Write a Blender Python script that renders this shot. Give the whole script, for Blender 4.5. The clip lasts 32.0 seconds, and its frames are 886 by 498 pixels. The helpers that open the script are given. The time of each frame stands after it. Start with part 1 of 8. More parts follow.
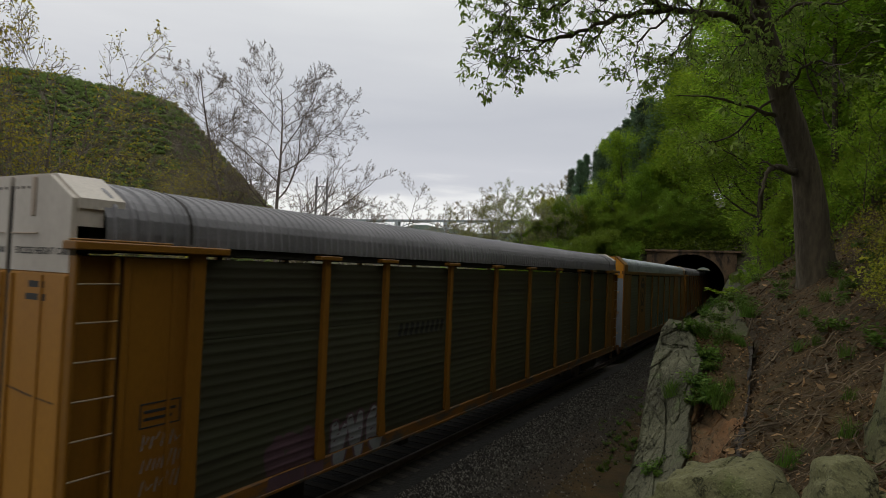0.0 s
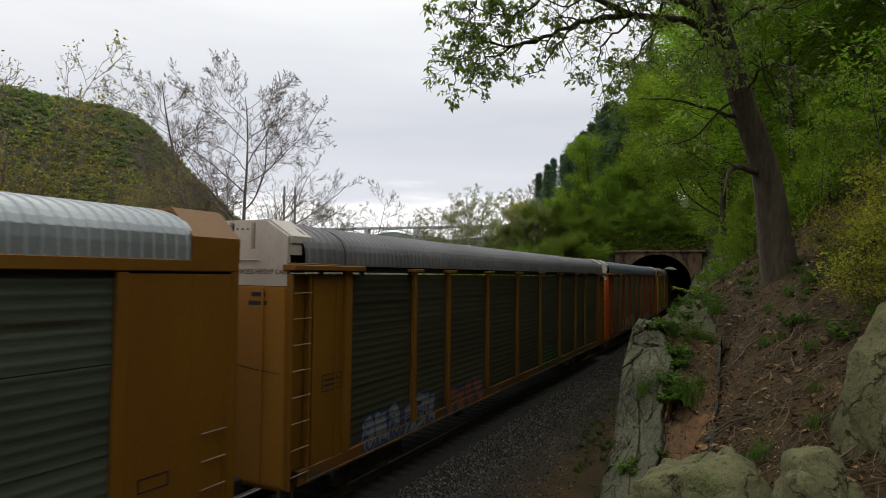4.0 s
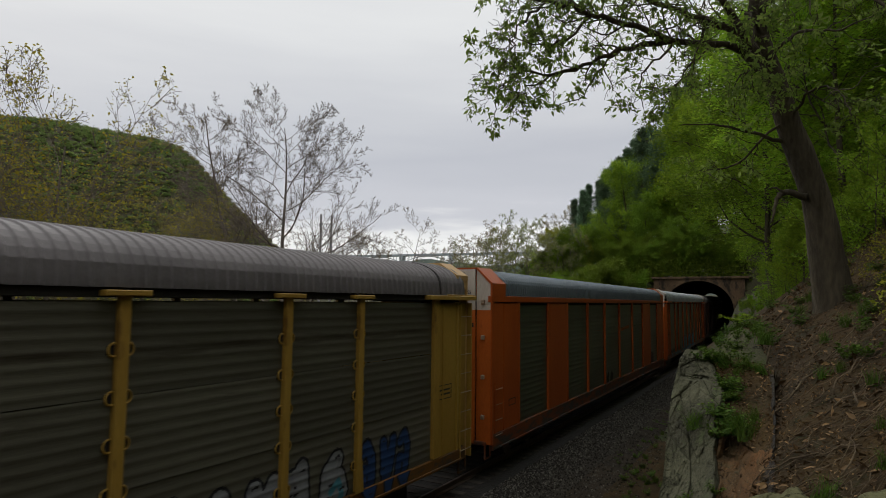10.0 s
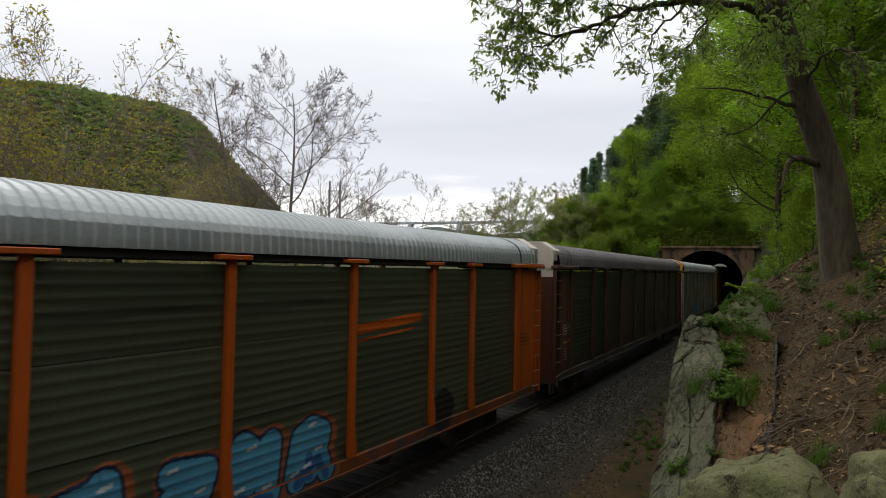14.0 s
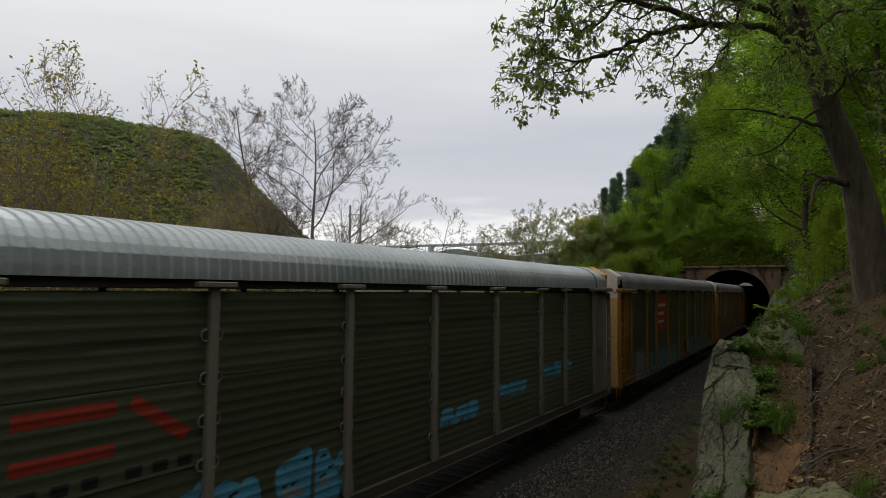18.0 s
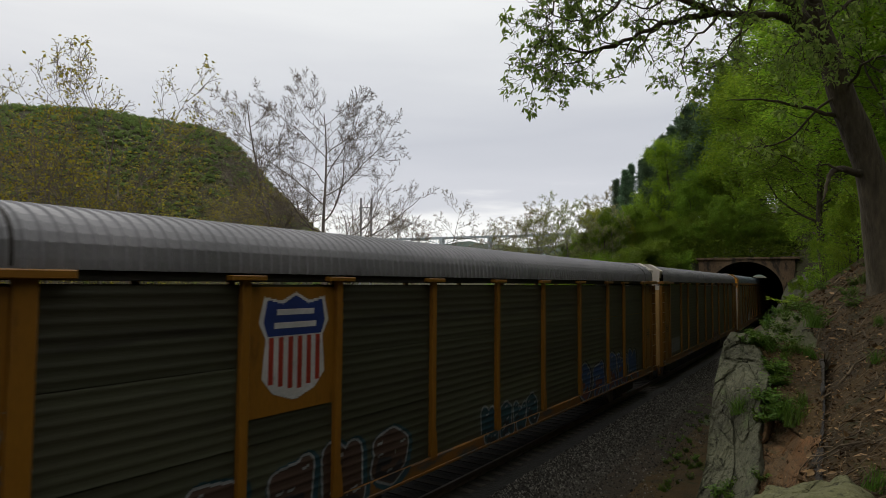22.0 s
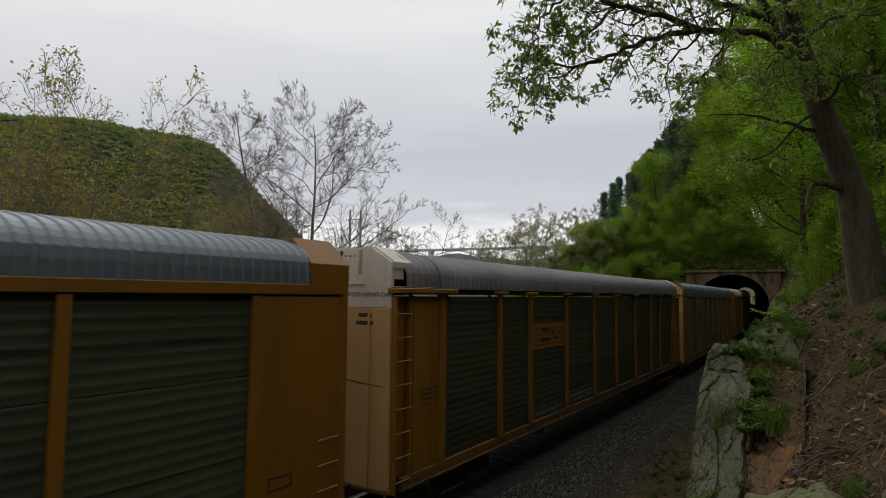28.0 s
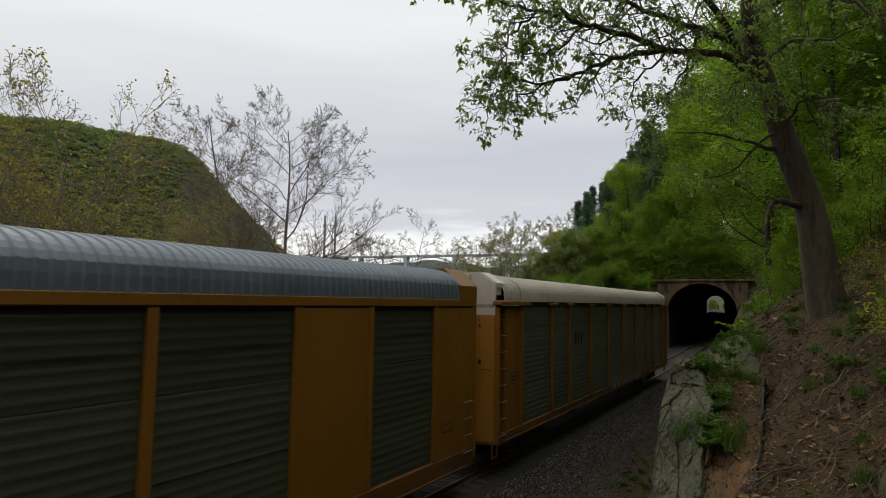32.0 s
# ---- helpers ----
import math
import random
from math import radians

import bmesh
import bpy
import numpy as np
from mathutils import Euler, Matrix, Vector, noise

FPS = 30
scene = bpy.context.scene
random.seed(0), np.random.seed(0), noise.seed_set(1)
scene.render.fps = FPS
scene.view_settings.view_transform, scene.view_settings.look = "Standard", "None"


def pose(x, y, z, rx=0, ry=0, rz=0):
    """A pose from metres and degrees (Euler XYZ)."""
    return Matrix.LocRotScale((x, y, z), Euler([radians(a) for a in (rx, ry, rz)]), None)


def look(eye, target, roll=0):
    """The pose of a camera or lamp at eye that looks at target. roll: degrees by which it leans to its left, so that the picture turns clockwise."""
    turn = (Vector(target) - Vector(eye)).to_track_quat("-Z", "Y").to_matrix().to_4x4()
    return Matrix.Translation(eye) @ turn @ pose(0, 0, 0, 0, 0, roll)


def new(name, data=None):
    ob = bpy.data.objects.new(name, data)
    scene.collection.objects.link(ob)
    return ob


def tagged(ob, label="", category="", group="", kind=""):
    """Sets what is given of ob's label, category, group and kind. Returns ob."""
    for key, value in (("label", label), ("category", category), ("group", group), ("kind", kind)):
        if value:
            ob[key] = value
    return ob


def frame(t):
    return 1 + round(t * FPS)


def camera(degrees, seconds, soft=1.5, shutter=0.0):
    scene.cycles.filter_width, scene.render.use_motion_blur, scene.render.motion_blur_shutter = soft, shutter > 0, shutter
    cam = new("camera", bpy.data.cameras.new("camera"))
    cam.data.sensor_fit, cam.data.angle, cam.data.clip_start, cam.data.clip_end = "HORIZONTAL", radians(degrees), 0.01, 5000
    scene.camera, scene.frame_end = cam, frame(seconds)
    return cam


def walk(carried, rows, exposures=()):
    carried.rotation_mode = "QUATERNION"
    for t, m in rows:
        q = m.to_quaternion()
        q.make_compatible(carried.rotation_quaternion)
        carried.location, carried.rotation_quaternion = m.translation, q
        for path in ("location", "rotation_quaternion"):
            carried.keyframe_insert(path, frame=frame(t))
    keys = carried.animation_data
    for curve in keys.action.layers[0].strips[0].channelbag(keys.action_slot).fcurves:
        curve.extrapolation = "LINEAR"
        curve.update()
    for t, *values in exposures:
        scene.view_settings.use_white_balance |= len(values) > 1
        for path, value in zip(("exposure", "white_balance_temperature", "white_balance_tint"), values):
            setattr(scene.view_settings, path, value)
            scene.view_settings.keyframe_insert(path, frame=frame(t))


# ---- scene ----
# The rail head is z = 0, y runs along the track towards the tunnel, x to the right.
EYE = 4.75
cam = camera(71.4, 32.0, soft=0.85, shutter=0.1)
PATH = [
    (0, 29.084, 1.695, -2.243, 0, 0, 0),
    (0.5, 29.119, 2.089, -1.980, 0.001, 0.022, 0.002),
    (1, 28.961, 2.737, -2.070, -0.01, 0.01, 0.021),
    (1.5, 28.947, 2.905, -1.805, -0.022, -0.002, 0.017),
    (2, 28.470, 2.896, -1.488, -0.022, 0.001, 0.016),
    (2.5, 27.378, 2.499, -1.224, -0.005, 0.016, 0.003),
    (3, 26.652, 2.574, -0.789, -0.005, -0.004, 0.01),
    (3.5, 26.559, 2.279, -0.744, -0.01, 0.001, 0.001),
    (5.5, 25.963, 2.808, 0.045, -0.013, 0.004, -0.002),
    (6, 27.632, 2.933, -0.285, -0.054, -0.001, -0.004),
    (6.5, 28.116, 3.198, -0.325, -0.07, 0, 0.002),
    (7, 28.029, 3.418, -0.317, -0.07, -0.006, 0.005),
    (7.5, 27.502, 3.830, -0.200, -0.046, 0.005, 0.016),
    (8, 27.526, 3.922, -0.073, -0.048, -0.004, 0.011),
    (8.5, 27.821, 4.390, -0.111, -0.056, -0.004, 0.024),
    (9, 27.849, 4.738, -0.241, -0.038, 0.013, 0.022),
    (9.5, 29.346, 5.066, -0.517, -0.095, -0.017, 0.042),
    (10, 29.611, 4.799, -0.600, -0.099, -0.011, 0.025),
    (10.5, 29.672, 4.682, -0.494, -0.083, 0.005, 0.015),
    (11, 29.603, 4.310, -0.331, -0.07, 0.005, 0.002),
    (11.5, 29.452, 4.161, -0.435, -0.057, -0.002, 0.01),
    (12, 29.149, 3.082, -0.342, -0.042, 0.004, -0.017),
    (12.5, 29.541, 2.563, -0.485, -0.045, 0.017, -0.028),
    (13, 29.825, 2.389, -0.848, -0.054, 0.016, -0.025),
    (13.5, 29.630, 1.690, -0.884, -0.038, 0.03, -0.034),
    (14, 30.387, 1.816, -1.113, -0.058, 0.033, -0.026),
    (14.5, 30.596, 1.830, -1.306, -0.069, 0.027, -0.029),
    (16.5, 31.498, 3.643, -0.871, -0.086, 0.005, 0.029),
    (17, 31.353, 3.830, -0.550, -0.066, -0.009, 0.041),
    (17.5, 31.910, 3.880, -0.521, -0.086, 0.004, 0.033),
    (18, 32.290, 3.848, -0.492, -0.101, 0.01, 0.026),
    (18.5, 32.262, 3.295, -0.541, -0.088, 0.007, 0.027),
    (19, 31.983, 1.652, -0.118, -0.044, 0.05, -0.039),
    (19.5, 32.363, 2.044, -0.334, -0.059, 0.035, -0.026),
    (20, 32.557, 2.530, -0.427, -0.071, 0.019, 0.003),
    (20.5, 32.654, 2.454, -0.381, -0.068, 0.027, 0),
    (21, 32.688, 2.863, -0.353, -0.07, 0.021, 0.011),
    (21.5, 32.875, 2.928, -0.289, -0.067, 0.022, 0.02),
    (22, 33.306, 3.140, -0.393, -0.083, 0.026, 0.03),
    (22.5, 33.659, 3.349, -0.441, -0.102, 0.016, 0.036),
    (23, 33.738, 3.413, -0.581, -0.105, 0.015, 0.022),
    (23.5, 33.559, 3.688, -0.647, -0.096, 0.027, 0.035),
    (24, 33.079, 3.330, -0.519, -0.056, 0.036, 0.022),
    (24.5, 32.546, 3.553, -0.510, -0.035, 0.024, 0.023),
    (25, 32.444, 3.761, -0.571, -0.036, 0.021, 0.028),
    (25.5, 32.176, 4.052, -0.626, -0.029, 0.013, 0.034),
    (26, 32.382, 4.127, -0.679, -0.041, 0.034, 0.021),
    (26.5, 32.391, 4.689, -0.763, -0.048, 0.025, 0.043),
    (28.5, 32.201, 4.198, -0.379, -0.027, -0.006, 0.01),
    (29, 31.870, 4.200, -0.482, -0.023, -0.001, 0.01),
    (29.5, 31.736, 3.121, -0.356, -0.035, -0.002, 0.026),
    (30, 31.407, 2.463, -0.151, 0, 0.003, 0.014),
    (30.5, 31.763, 2.917, -0.194, 0.008, 0.01, 0.039),
    (31, 31.848, 4.095, -0.320, 0.002, 0.019, 0.078),
    (31.5, 31.218, 5.463, -0.940, -0.005, 0.014, 0.117),
    (32, 29.993, 4.896, -0.821, 0.065, 0.024, 0.111),
]
walk(cam, [(t, pose(x, y, EYE + z, 90 + pitch, roll, yaw)) for t, yaw, pitch, roll, x, y, z in PATH], exposures=[(0.0, -0.12), (1.0, 0.31), (2.0, 0.22), (3.0, 0.2), (6.0, 0.2), (7.0, 0.19), (8.0, -0.02), (9.0, 0.0), (10.0, -0.15), (11.0, -0.08), (12.0, -0.1), (13.0, 0.22), (14.0, 0.36), (17.0, 0.0), (18.0, -0.05), (19.0, -0.15), (20.0, 0.29), (22.0, 0.0), (23.0, 0.0), (25.0, -0.05), (29.0, -0.1), (30.0, 0.08), (31.0, 0.27), (32.0, 0.0)])

# ---- sky and light: a closed overcast sky, brightest in a strip over the horizon ----
world = bpy.data.worlds.new("sky")
scene.world = world
world.use_nodes = True
wn, wl = world.node_tree.nodes, world.node_tree.links
wn.clear()
w_out = wn.new("ShaderNodeOutputWorld")
w_bg = wn.new("ShaderNodeBackground")
w_tc = wn.new("ShaderNodeTexCoord")
w_sep = wn.new("ShaderNodeSeparateXYZ")
w_map = wn.new("ShaderNodeMapping")
w_map.inputs["Scale"].default_value = (1.3, 1.3, 9.0)
w_n1 = wn.new("ShaderNodeTexNoise")
w_n1.inputs["Scale"].default_value, w_n1.inputs["Detail"].default_value = 2.2, 5.0
w_add = wn.new("ShaderNodeMath")
w_add.operation = "MULTIPLY_ADD"
w_add.inputs[1].default_value, w_add.inputs[2].default_value = 0.13, -0.065
w_sum = wn.new("ShaderNodeMath")
w_ramp = wn.new("ShaderNodeValToRGB")
cr = w_ramp.color_ramp
cr.elements[0].position, cr.elements[0].color = 0.0, (0.72, 0.74, 0.753, 1)
cr.elements[1].position, cr.elements[1].color = 1.0, (1.45, 1.47, 1.46, 1)
for at_, col in ((0.085, (0.84, 0.84, 0.83, 1)), (0.115, (0.8, 0.8, 0.801, 1)), (0.135, (0.56, 0.57, 0.613, 1)), (0.22, (0.50, 0.515, 0.560, 1)),
                 (0.32, (0.61, 0.622, 0.648, 1)), (0.42, (0.72, 0.73, 0.738, 1)), (0.52, (0.80, 0.81, 0.805, 1)), (0.70, (1.12, 1.135, 1.13, 1))):
    e = cr.elements.new(at_)
    e.color = col
w_sky = wn.new("ShaderNodeTexSky")
w_sky.sky_type, w_sky.sun_disc = "NISHITA", False
w_sky.sun_elevation, w_sky.sun_rotation = radians(32), radians(-70)
w_dim = wn.new("ShaderNodeVectorMath")
w_dim.operation = "SCALE"
w_dim.inputs["Scale"].default_value = 0.05
w_mix = wn.new("ShaderNodeMix")
w_mix.data_type = "RGBA"
w_mix.inputs["Factor"].default_value = 0.94
wl.new(w_tc.outputs["Generated"], w_map.inputs["Vector"])
wl.new(w_map.outputs["Vector"], w_n1.inputs["Vector"])
wl.new(w_tc.outputs["Generated"], w_sep.inputs["Vector"])
wl.new(w_n1.outputs["Fac"], w_add.inputs[0])
wl.new(w_add.outputs[0], w_sum.inputs[0])
wl.new(w_sep.outputs["Z"], w_sum.inputs[1])
wl.new(w_sum.outputs[0], w_ramp.inputs["Fac"])
wl.new(w_sky.outputs["Color"], w_dim.inputs[0])
wl.new(w_dim.outputs["Vector"], w_mix.inputs["A"])
wl.new(w_ramp.outputs["Color"], w_mix.inputs["B"])
wl.new(w_mix.outputs["Result"], w_bg.inputs["Color"])
w_bg.inputs["Strength"].default_value = 1.22
wl.new(w_bg.outputs[0], w_out.inputs[0])
sun = new("sun", bpy.data.lights.new("sun", "SUN"))
sun.data.energy, sun.data.angle, sun.data.color = 0.35, radians(25), (1.0, 0.97, 0.93)
sun.matrix_basis = look((-60, 45, 60), (0, 20, 0))

# ---- materials ----
def mat(name, a, b, rough=0.8, scale=2.0, grain=30.0, bump=0.15, metal=0.0, dirt=None, amount=0.5, stretch=(1, 1, 1), vary=0.0, spec=0.3, thin=0.0):
    """Two colours mixed by a broad noise, grain by a fine one, an optional dirt colour in patches."""
    m = bpy.data.materials.new(name)
    m.use_nodes = True
    n, l = m.node_tree.nodes, m.node_tree.links
    bsdf = n["Principled BSDF"]
    tc = n.new("ShaderNodeTexCoord")
    mp = n.new("ShaderNodeMapping")
    mp.inputs["Scale"].default_value = stretch
    l.new(tc.outputs["Object"], mp.inputs["Vector"])

    def fine(s, detail=6.0):
        t = n.new("ShaderNodeTexNoise")
        t.inputs["Scale"].default_value, t.inputs["Detail"].default_value = s, detail
        l.new(mp.outputs["Vector"], t.inputs["Vector"])
        return t

    def mixed(fac, x, y):
        q = n.new("ShaderNodeMix")
        q.data_type = "RGBA"
        if hasattr(fac, "links"):
            l.new(fac, q.inputs["Factor"])
        else:
            q.inputs["Factor"].default_value = fac
        for s, v in (("A", x), ("B", y)):
            if hasattr(v, "links"):
                l.new(v, q.inputs[s])
            else:
                q.inputs[s].default_value = (*v, 1)
        return q.outputs["Result"]

    def stepped(src, lo, hi):
        r = n.new("ShaderNodeMapRange")
        r.inputs["From Min"].default_value, r.inputs["From Max"].default_value = lo, hi
        l.new(src, r.inputs["Value"])
        return r.outputs["Result"]

    broad, small = fine(scale), fine(grain, 4.0)
    col = mixed(stepped(broad.outputs["Fac"], 0.35, 0.65), a, b)
    g = n.new("ShaderNodeMapRange")
    g.inputs["From Min"].default_value, g.inputs["From Max"].default_value = 0.3, 0.7
    smooth_paint = bump <= 0.081
    g.inputs["To Min"].default_value, g.inputs["To Max"].default_value = (0.90, 1.08) if smooth_paint else (0.72, 1.25)
    l.new(small.outputs["Fac"], g.inputs["Value"])
    sc = n.new("ShaderNodeVectorMath")
    sc.operation = "SCALE"
    l.new(col, sc.inputs[0])
    l.new(g.outputs["Result"], sc.inputs["Scale"])
    col = sc.outputs["Vector"]
    if dirt:
        d = fine(scale * 2.7, 8.0)
        d.inputs["Roughness"].default_value = 0.65
        col = mixed(stepped(d.outputs["Fac"], 1.0 - amount * 0.9, 1.12 - amount * 0.9), col, dirt)
    if vary:
        info = n.new("ShaderNodeObjectInfo")
        hs = n.new("ShaderNodeHueSaturation")
        v = n.new("ShaderNodeMapRange")
        v.inputs["To Min"].default_value, v.inputs["To Max"].default_value = 1 - vary, 1 + vary
        l.new(info.outputs["Random"], v.inputs["Value"])
        l.new(v.outputs["Result"], hs.inputs["Value"])
        l.new(col, hs.inputs["Color"])
        col = hs.outputs["Color"]
    l.new(col, bsdf.inputs["Base Color"])
    bsdf.inputs["Roughness"].default_value, bsdf.inputs["Metallic"].default_value = rough, metal
    bsdf.inputs["Specular IOR Level"].default_value = spec
    if bump:
        bp = n.new("ShaderNodeBump")
        bp.inputs["Strength"].default_value, bp.inputs["Distance"].default_value = bump, 0.6 / grain
        l.new(small.outputs["Fac"], bp.inputs["Height"])
        l.new(bp.outputs["Normal"], bsdf.inputs["Normal"])
    return m


def leaf_mat(name, a, b, c, through_=0.35, rough=0.55):
    """Leaves: each leaf its own tint between three, half of the light passes through."""
    m = bpy.data.materials.new(name)
    m.use_nodes = True
    n, l = m.node_tree.nodes, m.node_tree.links
    bsdf, out = n["Principled BSDF"], n["Material Output"]
    geo, info = n.new("ShaderNodeNewGeometry"), n.new("ShaderNodeObjectInfo")
    ramp = n.new("ShaderNodeValToRGB")
    r = ramp.color_ramp
    r.elements[0].color, r.elements[1].color = (*a, 1), (*c, 1)
    e = r.elements.new(0.55)
    e.color = (*b, 1)
    l.new(geo.outputs["Random Per Island"], ramp.inputs["Fac"])
    hs = n.new("ShaderNodeHueSaturation")
    for key, lo, hi in (("Hue", 0.485, 0.512), ("Value", 0.75, 1.2)):
        mr = n.new("ShaderNodeMapRange")
        mr.inputs["To Min"].default_value, mr.inputs["To Max"].default_value = lo, hi
        l.new(info.outputs["Random"], mr.inputs["Value"])
        l.new(mr.outputs["Result"], hs.inputs[key])
    l.new(ramp.outputs["Color"], hs.inputs["Color"])
    l.new(hs.outputs["Color"], bsdf.inputs["Base Color"])
    bsdf.inputs["Roughness"].default_value = rough
    bsdf.inputs["Specular IOR Level"].default_value = 0.12
    tr = n.new("ShaderNodeBsdfTranslucent")
    l.new(hs.outputs["Color"], tr.inputs["Color"])
    mx = n.new("ShaderNodeMixShader")
    mx.inputs["Fac"].default_value = through_
    l.new(bsdf.outputs[0], mx.inputs[1])
    l.new(tr.outputs[0], mx.inputs[2])
    l.new(mx.outputs[0], out.inputs["Surface"])
    return m


def rock_mat(name, a, b, lichen, crack, crack_amount=1.0):
    """Broken stone: two tones, lichen in patches, speckle, and thin dark cracks."""
    m = bpy.data.materials.new(name)
    m.use_nodes = True
    n, l = m.node_tree.nodes, m.node_tree.links
    bsdf = n["Principled BSDF"]
    tc = n.new("ShaderNodeTexCoord")

    def noise_at(scale, detail, rough=0.6):
        t = n.new("ShaderNodeTexNoise")
        t.inputs["Scale"].default_value, t.inputs["Detail"].default_value, t.inputs["Roughness"].default_value = scale, detail, rough
        l.new(tc.outputs["Object"], t.inputs["Vector"])
        return t

    def span(src, lo, hi, a_=0.0, b_=1.0):
        r = n.new("ShaderNodeMapRange")
        for key, val in (("From Min", lo), ("From Max", hi), ("To Min", a_), ("To Max", b_)):
            r.inputs[key].default_value = val
        l.new(src, r.inputs["Value"])
        return r.outputs["Result"]

    def mixed(fac, x, y):
        q = n.new("ShaderNodeMix")
        q.data_type = "RGBA"
        l.new(fac, q.inputs["Factor"])
        for s, v in (("A", x), ("B", y)):
            if hasattr(v, "links"):
                l.new(v, q.inputs[s])
            else:
                q.inputs[s].default_value = (*v, 1)
        return q.outputs["Result"]

    tone, patch, speck, warp = noise_at(1.4, 7), noise_at(3.2, 8, 0.7), noise_at(38, 4), noise_at(2.6, 6)
    col = mixed(span(tone.outputs["Fac"], 0.36, 0.62), a, b)
    col = mixed(span(patch.outputs["Fac"], 0.54, 0.64, 0.0, 0.75), col, lichen)
    dots = n.new("ShaderNodeTexVoronoi")
    dots.inputs["Scale"].default_value = 55
    l.new(tc.outputs["Object"], dots.inputs["Vector"])
    col = mixed(span(dots.outputs["Distance"], 0.30, 0.12, 0.0, 0.45), col, tuple(k * 1.7 for k in a))
    col = mixed(span(speck.outputs["Fac"], 0.52, 0.68, 0.0, 0.75), col, tuple(k * 0.35 for k in b))
    off = n.new("ShaderNodeVectorMath")
    off.operation = "MULTIPLY_ADD"
    off.inputs[1].default_value = (0.9, 0.9, 0.9)
    l.new(warp.outputs["Color"], off.inputs[0])
    l.new(tc.outputs["Object"], off.inputs[2])
    mp = n.new("ShaderNodeMapping")
    mp.inputs["Rotation"].default_value = (0.4, 0.5, 0.2)
    mp.inputs["Scale"].default_value = (1.0, 0.8, 0.45)
    l.new(off.outputs["Vector"], mp.inputs["Vector"])
    vo = n.new("ShaderNodeTexVoronoi")
    vo.feature = "DISTANCE_TO_EDGE"
    vo.inputs["Scale"].default_value = 1.35
    l.new(mp.outputs["Vector"], vo.inputs["Vector"])
    line = span(vo.outputs["Distance"], 0.013, 0.002, 0.0, crack_amount)
    col = mixed(line, col, crack)
    l.new(col, bsdf.inputs["Base Color"])
    bsdf.inputs["Roughness"].default_value = 0.92
    bsdf.inputs["Specular IOR Level"].default_value = 0.2
    hgt = n.new("ShaderNodeMath")
    hgt.operation = "MULTIPLY_ADD"
    hgt.inputs[1].default_value = -1.6
    l.new(line, hgt.inputs[0])
    l.new(patch.outputs["Fac"], hgt.inputs[2])
    b1, b2 = n.new("ShaderNodeBump"), n.new("ShaderNodeBump")
    b1.inputs["Strength"].default_value, b1.inputs["Distance"].default_value = 0.9, 0.06
    b2.inputs["Strength"].default_value, b2.inputs["Distance"].default_value = 0.8, 0.012
    l.new(hgt.outputs[0], b1.inputs["Height"])
    l.new(speck.outputs["Fac"], b2.inputs["Height"])
    l.new(b1.outputs["Normal"], b2.inputs["Normal"])
    l.new(b2.outputs["Normal"], bsdf.inputs["Normal"])
    return m


RUST = (0.10, 0.045, 0.02)
SOOT_SHADE = (0.035, 0.03, 0.026)
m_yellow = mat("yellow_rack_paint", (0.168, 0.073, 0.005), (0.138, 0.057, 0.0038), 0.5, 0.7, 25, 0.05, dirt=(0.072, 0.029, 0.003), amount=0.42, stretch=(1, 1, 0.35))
m_pale = mat("faded_yellow_paint", (0.285, 0.175, 0.030), (0.235, 0.132, 0.020), 0.5, 0.7, 25, 0.05, dirt=(0.07291, 0.02976, 0.005952), amount=0.45, stretch=(1, 1, 0.35))
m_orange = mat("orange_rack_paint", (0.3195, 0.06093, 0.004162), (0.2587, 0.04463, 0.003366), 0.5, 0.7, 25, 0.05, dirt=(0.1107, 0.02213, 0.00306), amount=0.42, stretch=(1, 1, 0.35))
m_brown = mat("oxide_brown_paint", (0.060, 0.022, 0.012), (0.044, 0.016, 0.009), 0.5, 0.7, 25, 0.05, dirt=(0.01736, 0.00792, 0.00592), amount=0.45, stretch=(1, 1, 0.35))
m_beige = mat("beige_grey_paint", (0.135, 0.1192, 0.099), (0.1125, 0.099, 0.081), 0.5, 0.7, 25, 0.05, dirt=(0.054, 0.0405, 0.027), amount=0.42, stretch=(1, 1, 0.35))
m_white = mat("dirty_white_paint", (0.43, 0.385, 0.33), (0.35, 0.31, 0.265), 0.55, 0.9, 25, 0.05, dirt=(0.234, 0.1613, 0.1087), amount=0.38, stretch=(1, 1, 0.3))
m_bluegrey = mat("blue_grey_door_paint", (0.20, 0.23, 0.27), (0.16, 0.19, 0.22), 0.55, 0.9, 25, 0.05, dirt=(0.08, 0.07, 0.06), amount=0.4, stretch=(1, 1, 0.3))
m_bright = mat("bright_yellow_paint", (0.496, 0.216, 0.012), (0.44, 0.176, 0.0096), 0.5, 0.9, 25, 0.05, dirt=(0.2, 0.088, 0.016), amount=0.36)
m_cream = mat("cream_door_paint", (0.3845, 0.2415, 0.0943), (0.3315, 0.1898, 0.06888), 0.55, 0.9, 25, 0.05, dirt=(0.1591, 0.069, 0.02176), amount=0.42, stretch=(1, 1, 0.3))
m_screen = mat("weathered_green_screen", (0.072, 0.082, 0.052), (0.050, 0.059, 0.037), 0.36, 0.35, 18, 0.08, metal=0.45, dirt=(0.031, 0.030, 0.0195), amount=0.5, stretch=(1, 0.5, 2.2), vary=0.16, spec=0.6)
m_screen_dark = mat("soot_dark_screen", (0.04072, 0.04297, 0.02586), (0.02865, 0.02564, 0.01581), 0.5, 0.35, 18, 0.08, metal=0.2, dirt=(0.01659, 0.01432, 0.01006), amount=0.5, stretch=(1, 0.5, 2.2), vary=0.18, spec=0.35)
